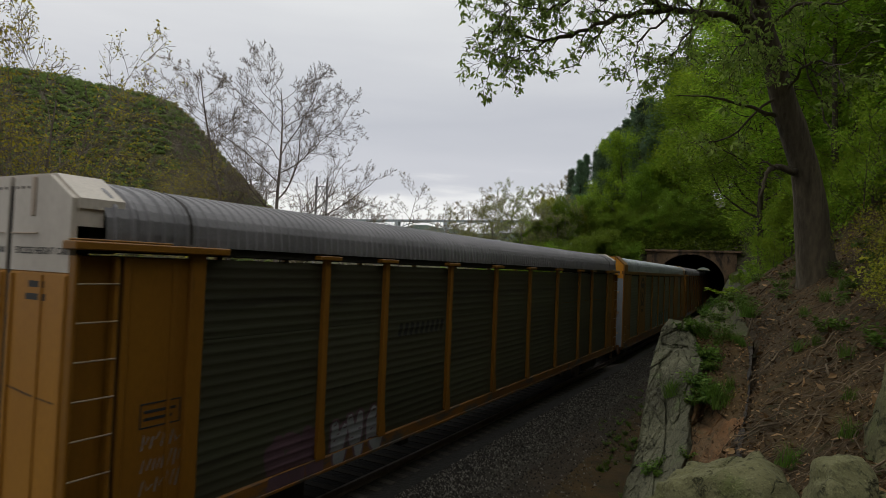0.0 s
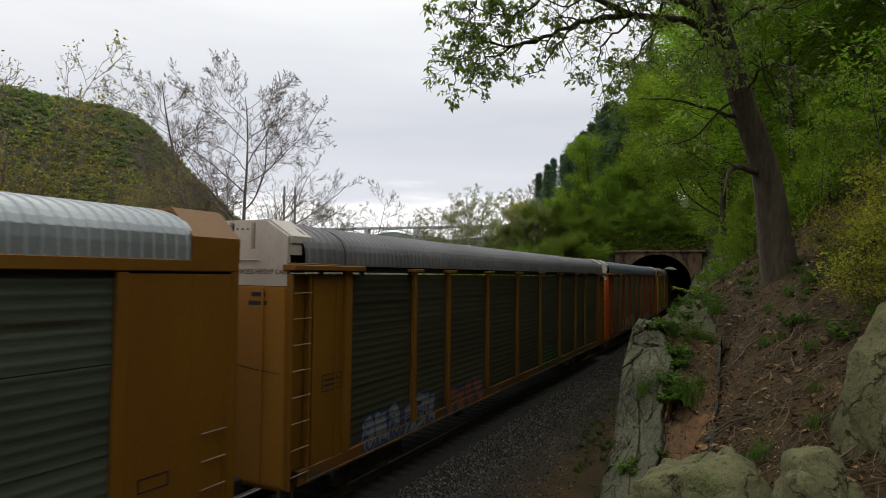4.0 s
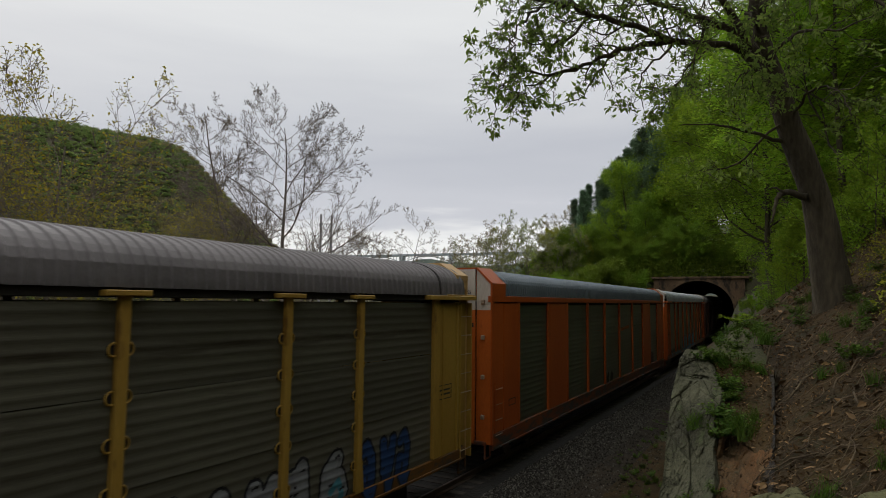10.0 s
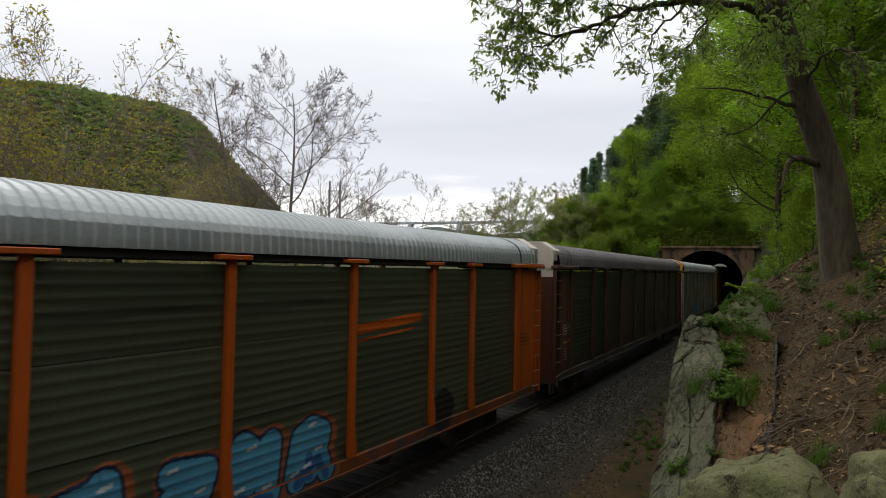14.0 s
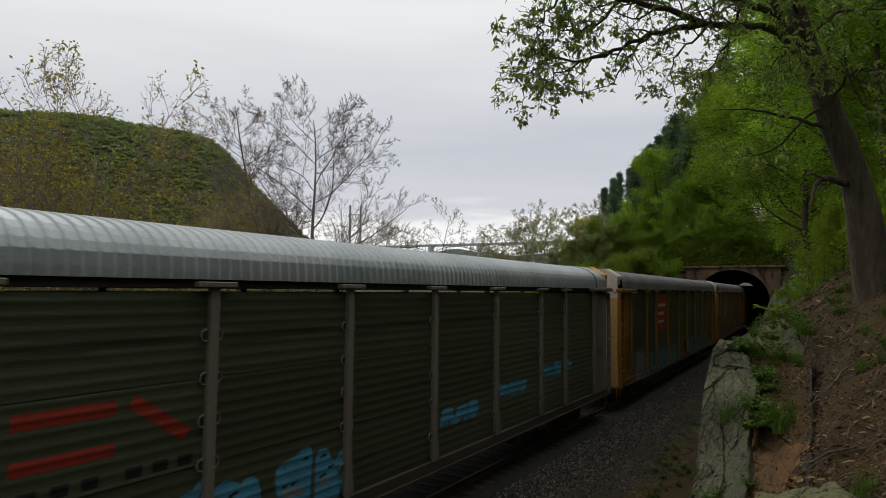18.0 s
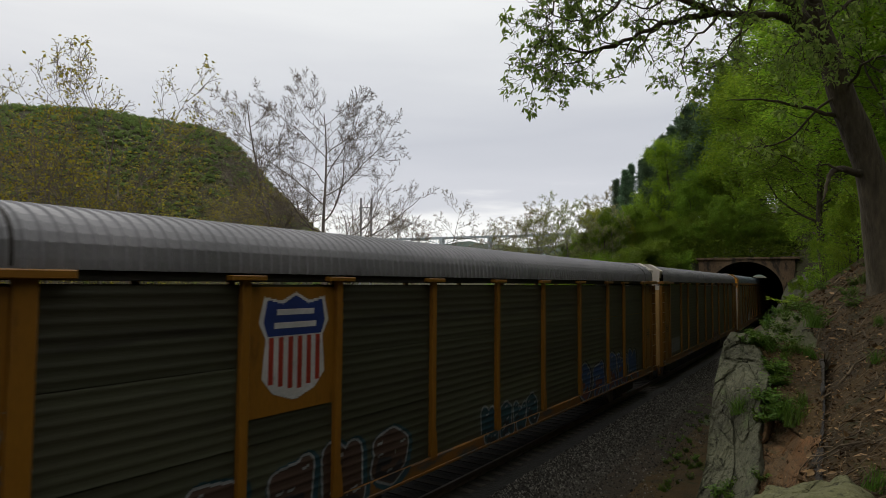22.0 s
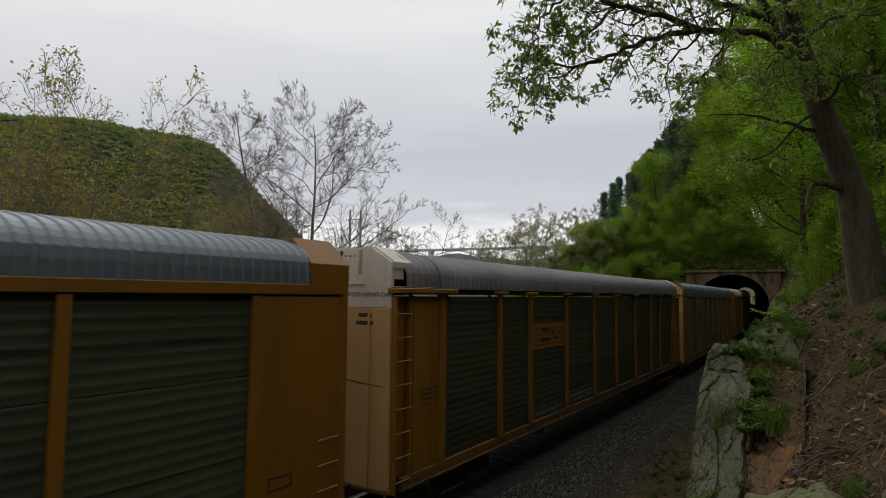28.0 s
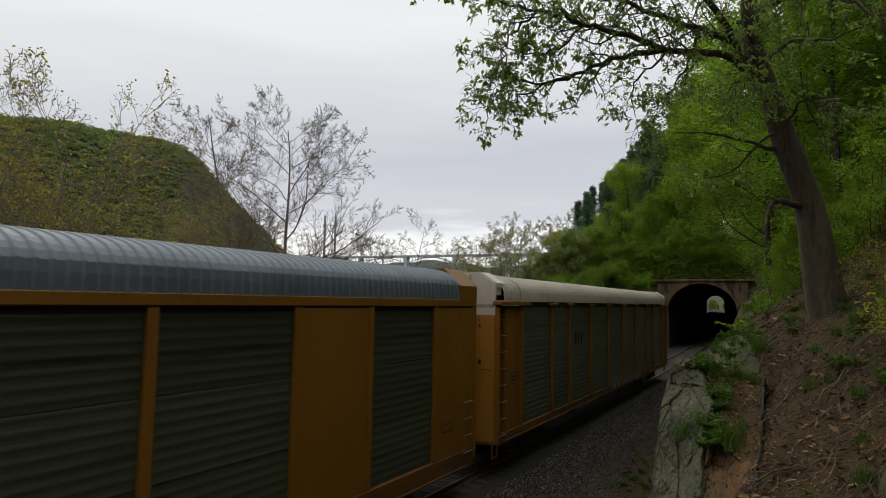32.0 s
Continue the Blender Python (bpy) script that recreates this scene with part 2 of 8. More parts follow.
m_screen_soot = mat("black_brown_screen", (0.02169, 0.02289, 0.01445), (0.01527, 0.01366, 0.008839), 0.5, 0.35, 18, 0.08, metal=0.2, dirt=(0.008839, 0.007632, 0.005624), amount=0.5, stretch=(1, 0.5, 2.2), vary=0.18, spec=0.35)
m_roof_grey = mat("dusty_galvanised_roof", (0.1565, 0.1499, 0.1545), (0.1199, 0.1159, 0.1199), 0.55, 0.6, 20, 0.02, metal=0.3, dirt=(0.05328, 0.04529, 0.03996), amount=0.33, spec=0.4)
m_roof_blue = mat("blue_grey_galvanised_roof", (0.1292, 0.152, 0.171), (0.0988, 0.1178, 0.133), 0.5, 0.6, 20, 0.02, metal=0.35, dirt=(0.0532, 0.0532, 0.05472), amount=0.33, spec=0.45)
m_roof_bright = mat("bright_galvanised_roof", (0.323, 0.34, 0.3485), (0.238, 0.2635, 0.2677), 0.45, 0.6, 20, 0.02, metal=0.45, dirt=(0.1105, 0.1062, 0.102), amount=0.38, spec=0.5)
m_roof_cream = mat("cream_roof_paint", (0.368, 0.328, 0.264), (0.32, 0.28, 0.224), 0.5, 0.6, 20, 0.05, dirt=(0.16, 0.128, 0.096), amount=0.35)
m_roof_dark = mat("brown_dusty_roof", (0.1402, 0.1265, 0.1272), (0.1094, 0.09918, 0.1004), 0.55, 0.6, 20, 0.02, metal=0.25, dirt=(0.04104, 0.03078, 0.02678), amount=0.33)
# sills: grime, with the low sides' shade worked into a darker side paint
m_sill_yellow = mat("shaded_grimy_yellow_sill", (0.125, 0.050, 0.004), (0.070, 0.029, 0.004), 0.65, 0.9, 25, 0.05, dirt=SOOT_SHADE, amount=0.56, stretch=(1, 0.6, 2))
m_sill_orange = mat("shaded_grimy_orange_sill", (0.150, 0.035, 0.006), (0.070, 0.020, 0.005), 0.65, 0.9, 25, 0.05, dirt=SOOT_SHADE, amount=0.60, stretch=(1, 0.6, 2))
m_sill_dark = mat("shaded_grimy_dark_sill", (0.050, 0.038, 0.028), (0.030, 0.023, 0.018), 0.7, 0.9, 25, 0.05, dirt=SOOT_SHADE, amount=0.55, stretch=(1, 0.6, 2))
# brighter copies of the side paints: sky light on the ends painted in
m_orange_lit_end = mat("orange_lit_end_paint", (0.44, 0.105, 0.014), (0.37, 0.080, 0.010), 0.5, 0.7, 25, 0.05, dirt=(0.19, 0.045, 0.008), amount=0.38, stretch=(1, 1, 0.35))
m_yellow_lit_end = mat("yellow_lit_end_paint", (0.30, 0.138, 0.017), (0.245, 0.106, 0.012), 0.5, 0.7, 25, 0.05, dirt=(0.14, 0.055, 0.008), amount=0.40, stretch=(1, 1, 0.35))
m_screen_grey = mat("pale_grey_screen", (0.118, 0.112, 0.084), (0.080, 0.075, 0.056), 0.36, 0.35, 18, 0.08, metal=0.45, dirt=(0.044, 0.037, 0.026), amount=0.48, stretch=(1, 0.5, 2.2), vary=0.16, spec=0.35)
m_screen_pale = mat("pale_green_screen", (0.100, 0.118, 0.086), (0.066, 0.080, 0.058), 0.42, 0.35, 18, 0.08, metal=0.45, dirt=(0.046, 0.044, 0.030), amount=0.5, stretch=(1, 0.5, 2.2), vary=0.16, spec=0.35)
m_under = mat("black_underframe", (0.018, 0.016, 0.015), (0.03, 0.026, 0.023), 0.8, 2, 20, 0.1)
m_rung = mat("bare_worn_steel", (0.34, 0.27, 0.20), (0.26, 0.20, 0.15), 0.45, 3, 40, 0.05, metal=0.4)
m_black = mat("black_lettering", (0.012, 0.012, 0.013), (0.02, 0.02, 0.02), 0.6, 3, 20, 0.0)
# near-black for gaps, slots and recesses: their shade put into the colour
m_gap = mat("dark_gap_fill", (0.012, 0.010, 0.009), (0.018, 0.015, 0.013), 0.8, 3, 20, 0.0)
m_rail = mat("worn_rail_steel", (0.16, 0.12, 0.10), (0.11, 0.075, 0.06), 0.45, 3, 40, 0.05, metal=0.6)
m_tie = mat("weathered_tie_wood", (0.042, 0.034, 0.028), (0.026, 0.021, 0.018), 0.9, 3, 25, 0.3, stretch=(0.4, 3, 3), vary=0.2)
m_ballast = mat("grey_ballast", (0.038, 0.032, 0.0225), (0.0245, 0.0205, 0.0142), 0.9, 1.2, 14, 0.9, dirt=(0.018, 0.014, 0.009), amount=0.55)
# near-black ballast: the train's shadow put into the stones' colour
m_ballast_shade = mat("shade_dark_ballast", (0.012, 0.0102, 0.0084), (0.0078, 0.0066, 0.0054), 0.85, 1.2, 14, 0.9)
m_track_dirt = mat("brown_trackside_dirt", (0.036, 0.025, 0.014), (0.021, 0.0155, 0.009), 0.95, 1.1, 17, 0.8, dirt=(0.022, 0.020, 0.008), amount=0.45)
m_stones = leaf_mat("mixed_ballast_stones", (0.016, 0.0138, 0.0112), (0.028, 0.0245, 0.020), (0.17, 0.158, 0.138), 0.0, 0.8)
m_soil = mat("brown_litter_soil", (0.050, 0.0275, 0.0050), (0.0250, 0.0150, 0.0029), 0.95, 1.3, 26, 1.0, dirt=(0.0185, 0.0190, 0.0019), amount=0.5)
m_ground = mat("woodland_floor", (0.050, 0.052, 0.018), (0.036, 0.030, 0.018), 0.95, 0.25, 6, 0.8, dirt=(0.028, 0.045, 0.010), amount=0.5)
m_rock = rock_mat("lichen_grey_rock", (0.08769, 0.08578, 0.04166), (0.04385, 0.04097, 0.02014), (0.061, 0.07625, 0.02083), (0.01144, 0.009531, 0.004861))
m_slab = rock_mat("pale_lichen_slab", (0.108, 0.106, 0.064), (0.050, 0.048, 0.029), (0.074, 0.092, 0.038), (0.018, 0.015, 0.010), 0.35)
m_seam = mat("dark_brown_rock", (0.030, 0.023, 0.015), (0.013, 0.010, 0.007), 0.85, 2.0, 22, 0.9)
m_boulder = rock_mat("pale_green_grey_boulder", (0.123, 0.1179, 0.0549), (0.08657, 0.08309, 0.03801), (0.07674, 0.08889, 0.02675), (0.01968, 0.0174, 0.008446), 0.55)
m_clay = rock_mat("orange_clay_rock", (0.150, 0.072, 0.026), (0.062, 0.044, 0.022), (0.062, 0.062, 0.032), (0.009576, 0.0072, 0.004752), 0.8)
m_portal = mat("brown_stained_concrete", (0.125, 0.080, 0.045), (0.078, 0.049, 0.027), 0.9, 0.6, 12, 0.6, dirt=(0.024, 0.018, 0.012), amount=0.56, stretch=(1, 1, 0.45))
m_lining = mat("sooty_tunnel_lining", (0.035, 0.030, 0.027), (0.022, 0.019, 0.017), 0.95, 0.5, 8, 0.6)
m_bark = mat("grey_brown_bark", (0.088, 0.071, 0.045), (0.045, 0.036, 0.022), 0.95, 3.0, 22, 1.0, dirt=(0.0187, 0.0153, 0.0085), amount=0.46, stretch=(1, 1, 0.22))
m_bark_pale = mat("pale_grey_bark", (0.2145, 0.1775, 0.1464), (0.1495, 0.1225, 0.1008), 0.9, 2.0, 18, 0.6, stretch=(1, 1, 0.3))
m_bark_grey = mat("grey_twig_bark", (0.17, 0.138, 0.115), (0.11, 0.09, 0.076), 0.9, 2.0, 18, 0.4, stretch=(1, 1, 0.3))
m_twig = mat("dry_twig", (0.135, 0.098, 0.058), (0.055, 0.039, 0.022), 0.9, 3.0, 30, 0.4)
m_litter = leaf_mat("dry_leaf_litter", (0.075, 0.042, 0.014), (0.030, 0.018, 0.007), (0.30, 0.19, 0.085), 0.1)
m_leaf = leaf_mat("spring_green_leaves", (0.155, 0.275, 0.020), (0.215, 0.345, 0.026), (0.30, 0.425, 0.038), 0.6)
m_leaf_deep = leaf_mat("deep_green_leaves", (0.08883, 0.1494, 0.0136), (0.1292, 0.1978, 0.017), (0.1777, 0.2503, 0.0255), 0.55)
m_leaf_yel = leaf_mat("yellow_green_leaves", (0.18, 0.19, 0.018), (0.25, 0.25, 0.024), (0.33, 0.31, 0.042), 0.5)
m_leaf_oak = leaf_mat("young_oak_leaves", (0.17, 0.27, 0.06), (0.23, 0.34, 0.075), (0.30, 0.41, 0.10), 0.66, 0.75)
m_leaf_pale = leaf_mat("pale_half_open_leaves", (0.20, 0.24, 0.07), (0.27, 0.30, 0.09), (0.33, 0.34, 0.12), 0.5)
m_leaf_gold = leaf_mat("golden_spring_leaves", (0.23, 0.205, 0.020), (0.32, 0.28, 0.028), (0.42, 0.36, 0.050), 0.5)
m_leaf_bud = leaf_mat("opening_buds", (0.255, 0.21, 0.12), (0.315, 0.2625, 0.1425), (0.36, 0.3225, 0.165), 0.4)
m_needle = leaf_mat("pine_needles", (0.085, 0.140, 0.080), (0.115, 0.182, 0.100), (0.155, 0.225, 0.120), 0.3)
m_weed = leaf_mat("fresh_weed_leaves", (0.044, 0.085, 0.011), (0.066, 0.118, 0.014), (0.098, 0.152, 0.021), 0.4)
m_canopy = leaf_mat("far_canopy", (0.130, 0.195, 0.062), (0.170, 0.240, 0.072), (0.230, 0.280, 0.086), 0.5)
m_canopy_gold = leaf_mat("far_budding_canopy", (0.21, 0.20, 0.075), (0.27, 0.24, 0.085), (0.33, 0.28, 0.10), 0.5)

# ---- mesh helpers ----
def fast_mesh(name, verts, faces, smooth=False):
    """A mesh from arrays; the faces are quads or triangles, all of one kind."""
    v, f = np.asarray(verts, dtype=np.float32), np.asarray(faces, dtype=np.int32)
    me = bpy.data.meshes.new(name)
    me.vertices.add(len(v))
    me.vertices.foreach_set("co", v.ravel())
    k = f.shape[1]
    me.loops.add(f.size)
    me.loops.foreach_set("vertex_index", f.ravel())
    me.polygons.add(len(f))
    me.polygons.foreach_set("loop_start", np.arange(0, f.size, k, dtype=np.int32))
    me.polygons.foreach_set("use_smooth", np.full(len(f), smooth))
    me.update(calc_edges=True)
    me.validate()
    return me


class Shape:
    """Collects boxes, bars and tubes into one mesh."""

    def __init__(self):
        self.v, self.f = [], []

    def poly(self, pts):
        k = len(self.v)
        self.v += [tuple(p) for p in pts]
        self.f.append(tuple(range(k, k + len(pts))))
        return self

    def box(self, x0, x1, y0, y1, z0, z1, c=0.0):
        k = len(self.v)
        if c <= 0:
            self.v += [(x, y, z) for x in (x0, x1) for y in (y0, y1) for z in (z0, z1)]
            self.f += [tuple(k + i for i in q) for q in ((0, 1, 3, 2), (4, 6, 7, 5), (0, 4, 5, 1), (2, 3, 7, 6), (0, 2, 6, 4), (1, 5, 7, 3))]
            return self
        # chamfered: three vertices at each corner
        idx = {}
        for i, x in enumerate((x0, x1)):
            for j, y in enumerate((y0, y1)):
                for m, z in enumerate((z0, z1)):
                    sx, sy, sz = c * (1 - 2 * i), c * (1 - 2 * j), c * (1 - 2 * m)
                    for a, p in enumerate(((x, y + sy, z + sz), (x + sx, y, z + sz), (x + sx, y + sy, z))):
                        idx[i, j, m, a] = len(self.v)
                        self.v.append(p)
        for a in range(3):
            for s in (0, 1):
                ring = []
                for u, w in ((0, 0), (1, 0), (1, 1), (0, 1)):
                    key = [u, w]
                    key.insert(a, s)
                    ring.append(idx[(*key, a)])
                self.f.append(tuple(ring))
            b, d = (a + 1) % 3, (a + 2) % 3
            for u in (0, 1):
                for w in (0, 1):
                    lo, hi = [0, 0, 0], [0, 0, 0]
                    lo[a], hi[a] = 0, 1
                    lo[b] = hi[b] = u
                    lo[d] = hi[d] = w
                    self.f.append((idx[(*lo, b)], idx[(*hi, b)], idx[(*hi, d)], idx[(*lo, d)]))
        for i in (0, 1):
            for j in (0, 1):
                for m in (0, 1):
                    self.f.append(tuple(idx[i, j, m, a] for a in range(3)))
        return self

    def path(self, pts, radii, n=6, cap=True):
        """A tapered tube through pts."""
        pts = [Vector(p) for p in pts]
        k = len(self.v)
        side = None
        for i, p in enumerate(pts):
            d = (pts[min(i + 1, len(pts) - 1)] - pts[max(i - 1, 0)]).normalized()
            if side is None:
                side = d.orthogonal().normalized()
            side = (side - d * side.dot(d)).normalized()
            up = d.cross(side)
            for j in range(n):
                a = 2 * math.pi * j / n
                self.v.append(tuple(p + (side * math.cos(a) + up * math.sin(a)) * radii[i]))
        for i in range(len(pts) - 1):
            for j in range(n):
                a, b = k + i * n + j, k + i * n + (j + 1) % n
                self.f.append((a, b, b + n, a + n))
        if cap:
            self.f.append(tuple(k + j for j in reversed(range(n))))
            self.f.append(tuple(k + (len(pts) - 1) * n + j for j in range(n)))
        return self

    def prism(self, outline, y0, y1):
        """An outline of (x, z) drawn out from y0 to y1, with both ends."""
        k, n = len(self.v), len(outline)
        self.v += [(x, y0, z) for x, z in outline] + [(x, y1, z) for x, z in outline]
        self.f += [(k + i, k + (i + 1) % n, k + n + (i + 1) % n, k + n + i) for i in range(n)]
        self.f += [tuple(k + i for i in reversed(range(n))), tuple(k + n + i for i in range(n))]
        return self

    def mesh(self, name, smooth=False):
        me = bpy.data.meshes.new(name)
        me.from_pydata(self.v, [], self.f)
        if smooth:
            me.polygons.foreach_set("use_smooth", np.full(len(me.polygons), True))
        bm = bmesh.new()
        bm.from_mesh(me)
        bmesh.ops.recalc_face_normals(bm, faces=bm.faces)
        bm.to_mesh(me)
        bm.free()
        return me


def piece(name, me, material, parent=None, m=None, label=""):
    """One mesh object under a thing; the mesh may be shared, the material is the object's own."""
    if not me.materials:
        me.materials.append(material)
    ob = new(name, me)
    if me.materials[0] != material:
        ob.material_slots[0].link = "OBJECT"
        ob.material_slots[0].material = material
    if parent:
        ob.parent = parent
    if m is not None:
        ob.matrix_basis = m
    return tagged(ob, label)


def thing(name, me, material, label, category, m=None, group="", kind=""):
    return tagged(piece(name, me, material, None, m, label), "", category, group, kind)


def stuff_leaves(points, size, rng, droop=0.0, normals=None, flat=0.0, aspect=0.55):
    """Leaf-shaped quads at points, turned at random; flat turns them towards lying, droop lets them hang."""
    n = len(points)
    ax = rng.normal(size=(n, 3))
    ax[:, 2] = ax[:, 2] * (1 - flat) - droop
    ax /= np.linalg.norm(ax, axis=1)[:, None] + 1e-9
    up = rng.normal(size=(n, 3))
    up[:, 2] += flat * 4
    sd = np.cross(ax, up)
    sd /= np.linalg.norm(sd, axis=1)[:, None] + 1e-9
    nm = np.cross(sd, ax)
    s = size * rng.uniform(0.6, 1.35, n)[:, None]
    p = np.asarray(points)
    v = np.stack([p, p + ax * s * 0.45 + sd * s * aspect * 0.5 + nm * s * 0.08, p + ax * s, p + ax * s * 0.45 - sd * s * aspect * 0.5 + nm * s * 0.08], 1).reshape(-1, 3)
    return v, np.arange(4 * n).reshape(-1, 4)

# ---- the lie of the land ----
CURVE, BEND0, BEND1 = 0.000326, 8.0, 186.0
PORTAL, FAR_PORTAL = 80.0, 325.0


def track_x(y):
    """The track's middle: straight, then a slow bend to the left."""
    u = min(max(y - BEND0, 0.0), BEND1 - BEND0)
    return -8.93 - CURVE * u * u - (2 * CURVE * (BEND1 - BEND0) * (y - BEND1) if y > BEND1 else 0.0)


def track_z(y):
    return 0.009 * max(0.0, y - 86.0)


def ramp(v, a, b):
    t = min(max((v - a) / (b - a), 0.0), 1.0)
    return t * t * (3 - 2 * t)


def lerp(a, b, t):
    return a + (b - a) * t


def foot_line(y):
    """Where the rock face beside the track meets the ground."""
    if y < 17:
        return float(np.interp(y, (4, 8, 12, 15, 17), (-1.25, -1.5, -1.75, -2.25, -2.95)))
    return lerp(-2.95, -4.2 - 0.075 * (y - 22), ramp(y, 17, 22))


def brow_line(y):
    """The rock face's upper edge."""
    if y < 17.5:
        return float(np.interp(y, (3.0, 6.0, 7.5, 9.0, 10.2, 12.0, 14.0, 16.0, 17.5), (-0.36, -0.38, -0.26, -0.16, -0.32, -0.68, -1.25, -1.9, -2.45)))
    return lerp(-2.45, -1.5 - 0.066 * (y - 22), ramp(y, 17.5, 22))


def slope_z(x, y):
    """The wooded slope above the rock face."""
    near = 2.37 + 0.20 * max(min(y, 13.0 + 0.3 * (y - 13.0)), -6.0) + 0.75 * min(x, 4.0) + 0.55 * max(0.0, min(x, 60.0) - 4.0)
    b = brow_line(min(y, PORTAL))
    d = max(0.0, x - b)
    far = 3.4 + 0.03 * (min(y, PORTAL) - 17) + 0.75 * min(d, 6.0) + 0.5 * max(0.0, min(d, 60.0) - 6.0)
    return lerp(near, far, ramp(y, 14, 20))


def land(x, y):
    """Height of the ground sheet."""
    u = x - track_x(y)
    floor_ = -0.62 + track_z(y)
    wave = 0.5 * noise.noise((x * 0.09, y * 0.09, 0.0)) + 0.12 * noise.noise((x * 0.5, y * 0.5, 3.0))
    low = floor_ if u > -6 else lerp(floor_, -3.0, ramp(-u, 6, 20)) + wave * ramp(-u, 6, 14)
    f, b = foot_line(min(y, PORTAL)), brow_line(min(y, PORTAL))
    high = slope_z(x, y) + wave * ramp(x, -1.5, 5)
    z = low if x <= f else (high if x >= b else lerp(low, high, ramp(x, f, b)))
    if y > PORTAL:
        over = 9.2 + 0.16 * (min(y, 200.0) - PORTAL) + (0.42 * (u - 4) if u > 4 else 0.0) + 2 * wave
        over = min(over, 70.0)
        left = lerp(over, -3.0, ramp(-u, 3, 60))
        hill = left if u < 0 else max(over, min(high, 60.0))
        hill = lerp(hill, 9.0 + track_z(y), ramp(y, 270, 322))
        z = hill if y < FAR_PORTAL + 0.6 else (floor_ + (0 if abs(u) < 5 else 9.0 * ramp(abs(u), 5, 25)))
    return z


def steps(edges):
    out = []
    for a, b, d in edges:
        k = max(1, int(round((b - a) / d)))
        out += [a + (b - a) * i / k for i in range(k)]
    return out + [edges[-1][1]]


def make_ground():
    xs = steps([(-4200, -600, 450), (-600, -120, 40), (-120, -30, 6), (-30, -6, 1.6), (-6, 8, 0.28), (8, 40, 2.0), (40, 120, 8), (120, 600, 60), (600, 4200, 450)])
    ys = steps([(-4200, -600, 450), (-600, -60, 45), (-60, -4, 4), (-4, 24, 0.32), (24, 79.6, 1.8), (79.6, 80.7, 1.1), (80.7, 140, 4), (140, 324.6, 12), (324.6, 325.7, 1.1), (325.7, 600, 30), (600, 4200, 450)])
    nx, ny = len(xs), len(ys)
    v = np.array([(x, y, land(x, y)) for y in ys for x in xs])
    f = []
    for j in range(ny - 1):
        for i in range(nx - 1):
            cx, cy = (xs[i] + xs[i + 1]) / 2, (ys[j] + ys[j + 1]) / 2
            if (79.5 < cy < 80.8 and abs(cx - track_x(cy) - 0.45) < 4.4) or (324.5 < cy < 325.8 and abs(cx - track_x(cy)) < 5.5):
                continue
            k = j * nx + i
            f.append((k, k + 1, k + nx + 1, k + nx))
    me = fast_mesh("ground", v, f, True)
    g = thing("ground", me, m_ground, "woodland ground with leaf litter, a cutting for the track", "ground", kind="structure")
    me.materials.append(m_soil)
    idx = []
    for p in me.polygons:
        c = p.center
        idx.append(1 if (-6 < c.x < 9 and -5 < c.y < 26) else 0)
    me.polygons.foreach_set("material_index", idx)
    return g


make_ground()


def make_backhill():
    """The long flat-topped wooded hill across the valley."""
    rng = np.random.default_rng(5)
    cols, rows = 130, 36
    v = []
    for j in range(rows):
        q = j / (rows - 1)
        for i in range(cols):
            az = lerp(-100.0, -41.5, i / (cols - 1))
            # skyline: level, then falling steeply to the right
            el = float(np.interp(az, (-100, -65, -62, -59, -55.6, -53, -51.4, -48.7, -46.7, -44.5, -41.5), (9.0, 13.55, 13.65, 13.4, 13.25, 12.7, 11.2, 8.2, 6.35, 4.25, 1.5)))
            d = lerp(330.0, 470.0, q)
            z = -4 + (d * math.tan(radians(el)) + 8.7) * math.sin(q * math.pi / 2) ** 0.8
            z += 2.2 * noise.noise((az * 0.9, q * 9, 1.0)) * (1 - 0.6 * q)
            a = radians(az)
            v.append((d * math.sin(a), d * math.cos(a), z))
    f = [(j * cols + i, j * cols + i + 1, (j + 1) * cols + i + 1, (j + 1) * cols + i) for j in range(rows - 1) for i in range(cols - 1)]
    thing("far_hill", fast_mesh("far_hill", v, f, True), m_ground, "long flat-topped hill under spring woods", "hill", kind="structure")
    # its woods: many crowns of small leaf clumps
    v = np.array(v).reshape(rows, cols, 3)
    pts, gold = [], []
    for _ in range(8600):
        i, j = rng.uniform(0, cols - 2), rng.uniform(0, rows - 2)
        i0, j0 = int(i), int(j)
        p = v[j0, i0] * (1 - (i - i0)) + v[j0, i0 + 1] * (i - i0)
        p = p * (1 - (j - j0)) + v[j0 + 1, i0] * (j - j0)
        r = rng.uniform(1.0, 2.4)
        k = 40
        d = rng.normal(size=(k, 3))
        d /= np.linalg.norm(d, axis=1)[:, None]
        d[:, 2] = np.abs(d[:, 2])
        yellow = 0.7 * noise.noise((p[0] * 0.03, p[1] * 0.03, p[2] * 0.06)) + 0.7 * ramp(i, cols - 48, cols - 18) + rng.normal(0, 0.16) > 0.50
        (gold if yellow else pts).append(p + d * r * np.array([1, 1, 1.05]) * rng.uniform(0.75, 1.0, (k, 1)))
    for group_, material, label in ((pts, m_canopy, "dense green spring woods on the far hill"), (gold, m_canopy_gold, "yellow-brown budding woods on the far hill")):
        lv, lf = stuff_leaves(np.concatenate(group_), 1.05, rng, flat=0.75, aspect=0.9)
        thing("far_woods", fast_mesh("far_woods", lv, lf), material, label, "woods", kind="stuff")


make_backhill()


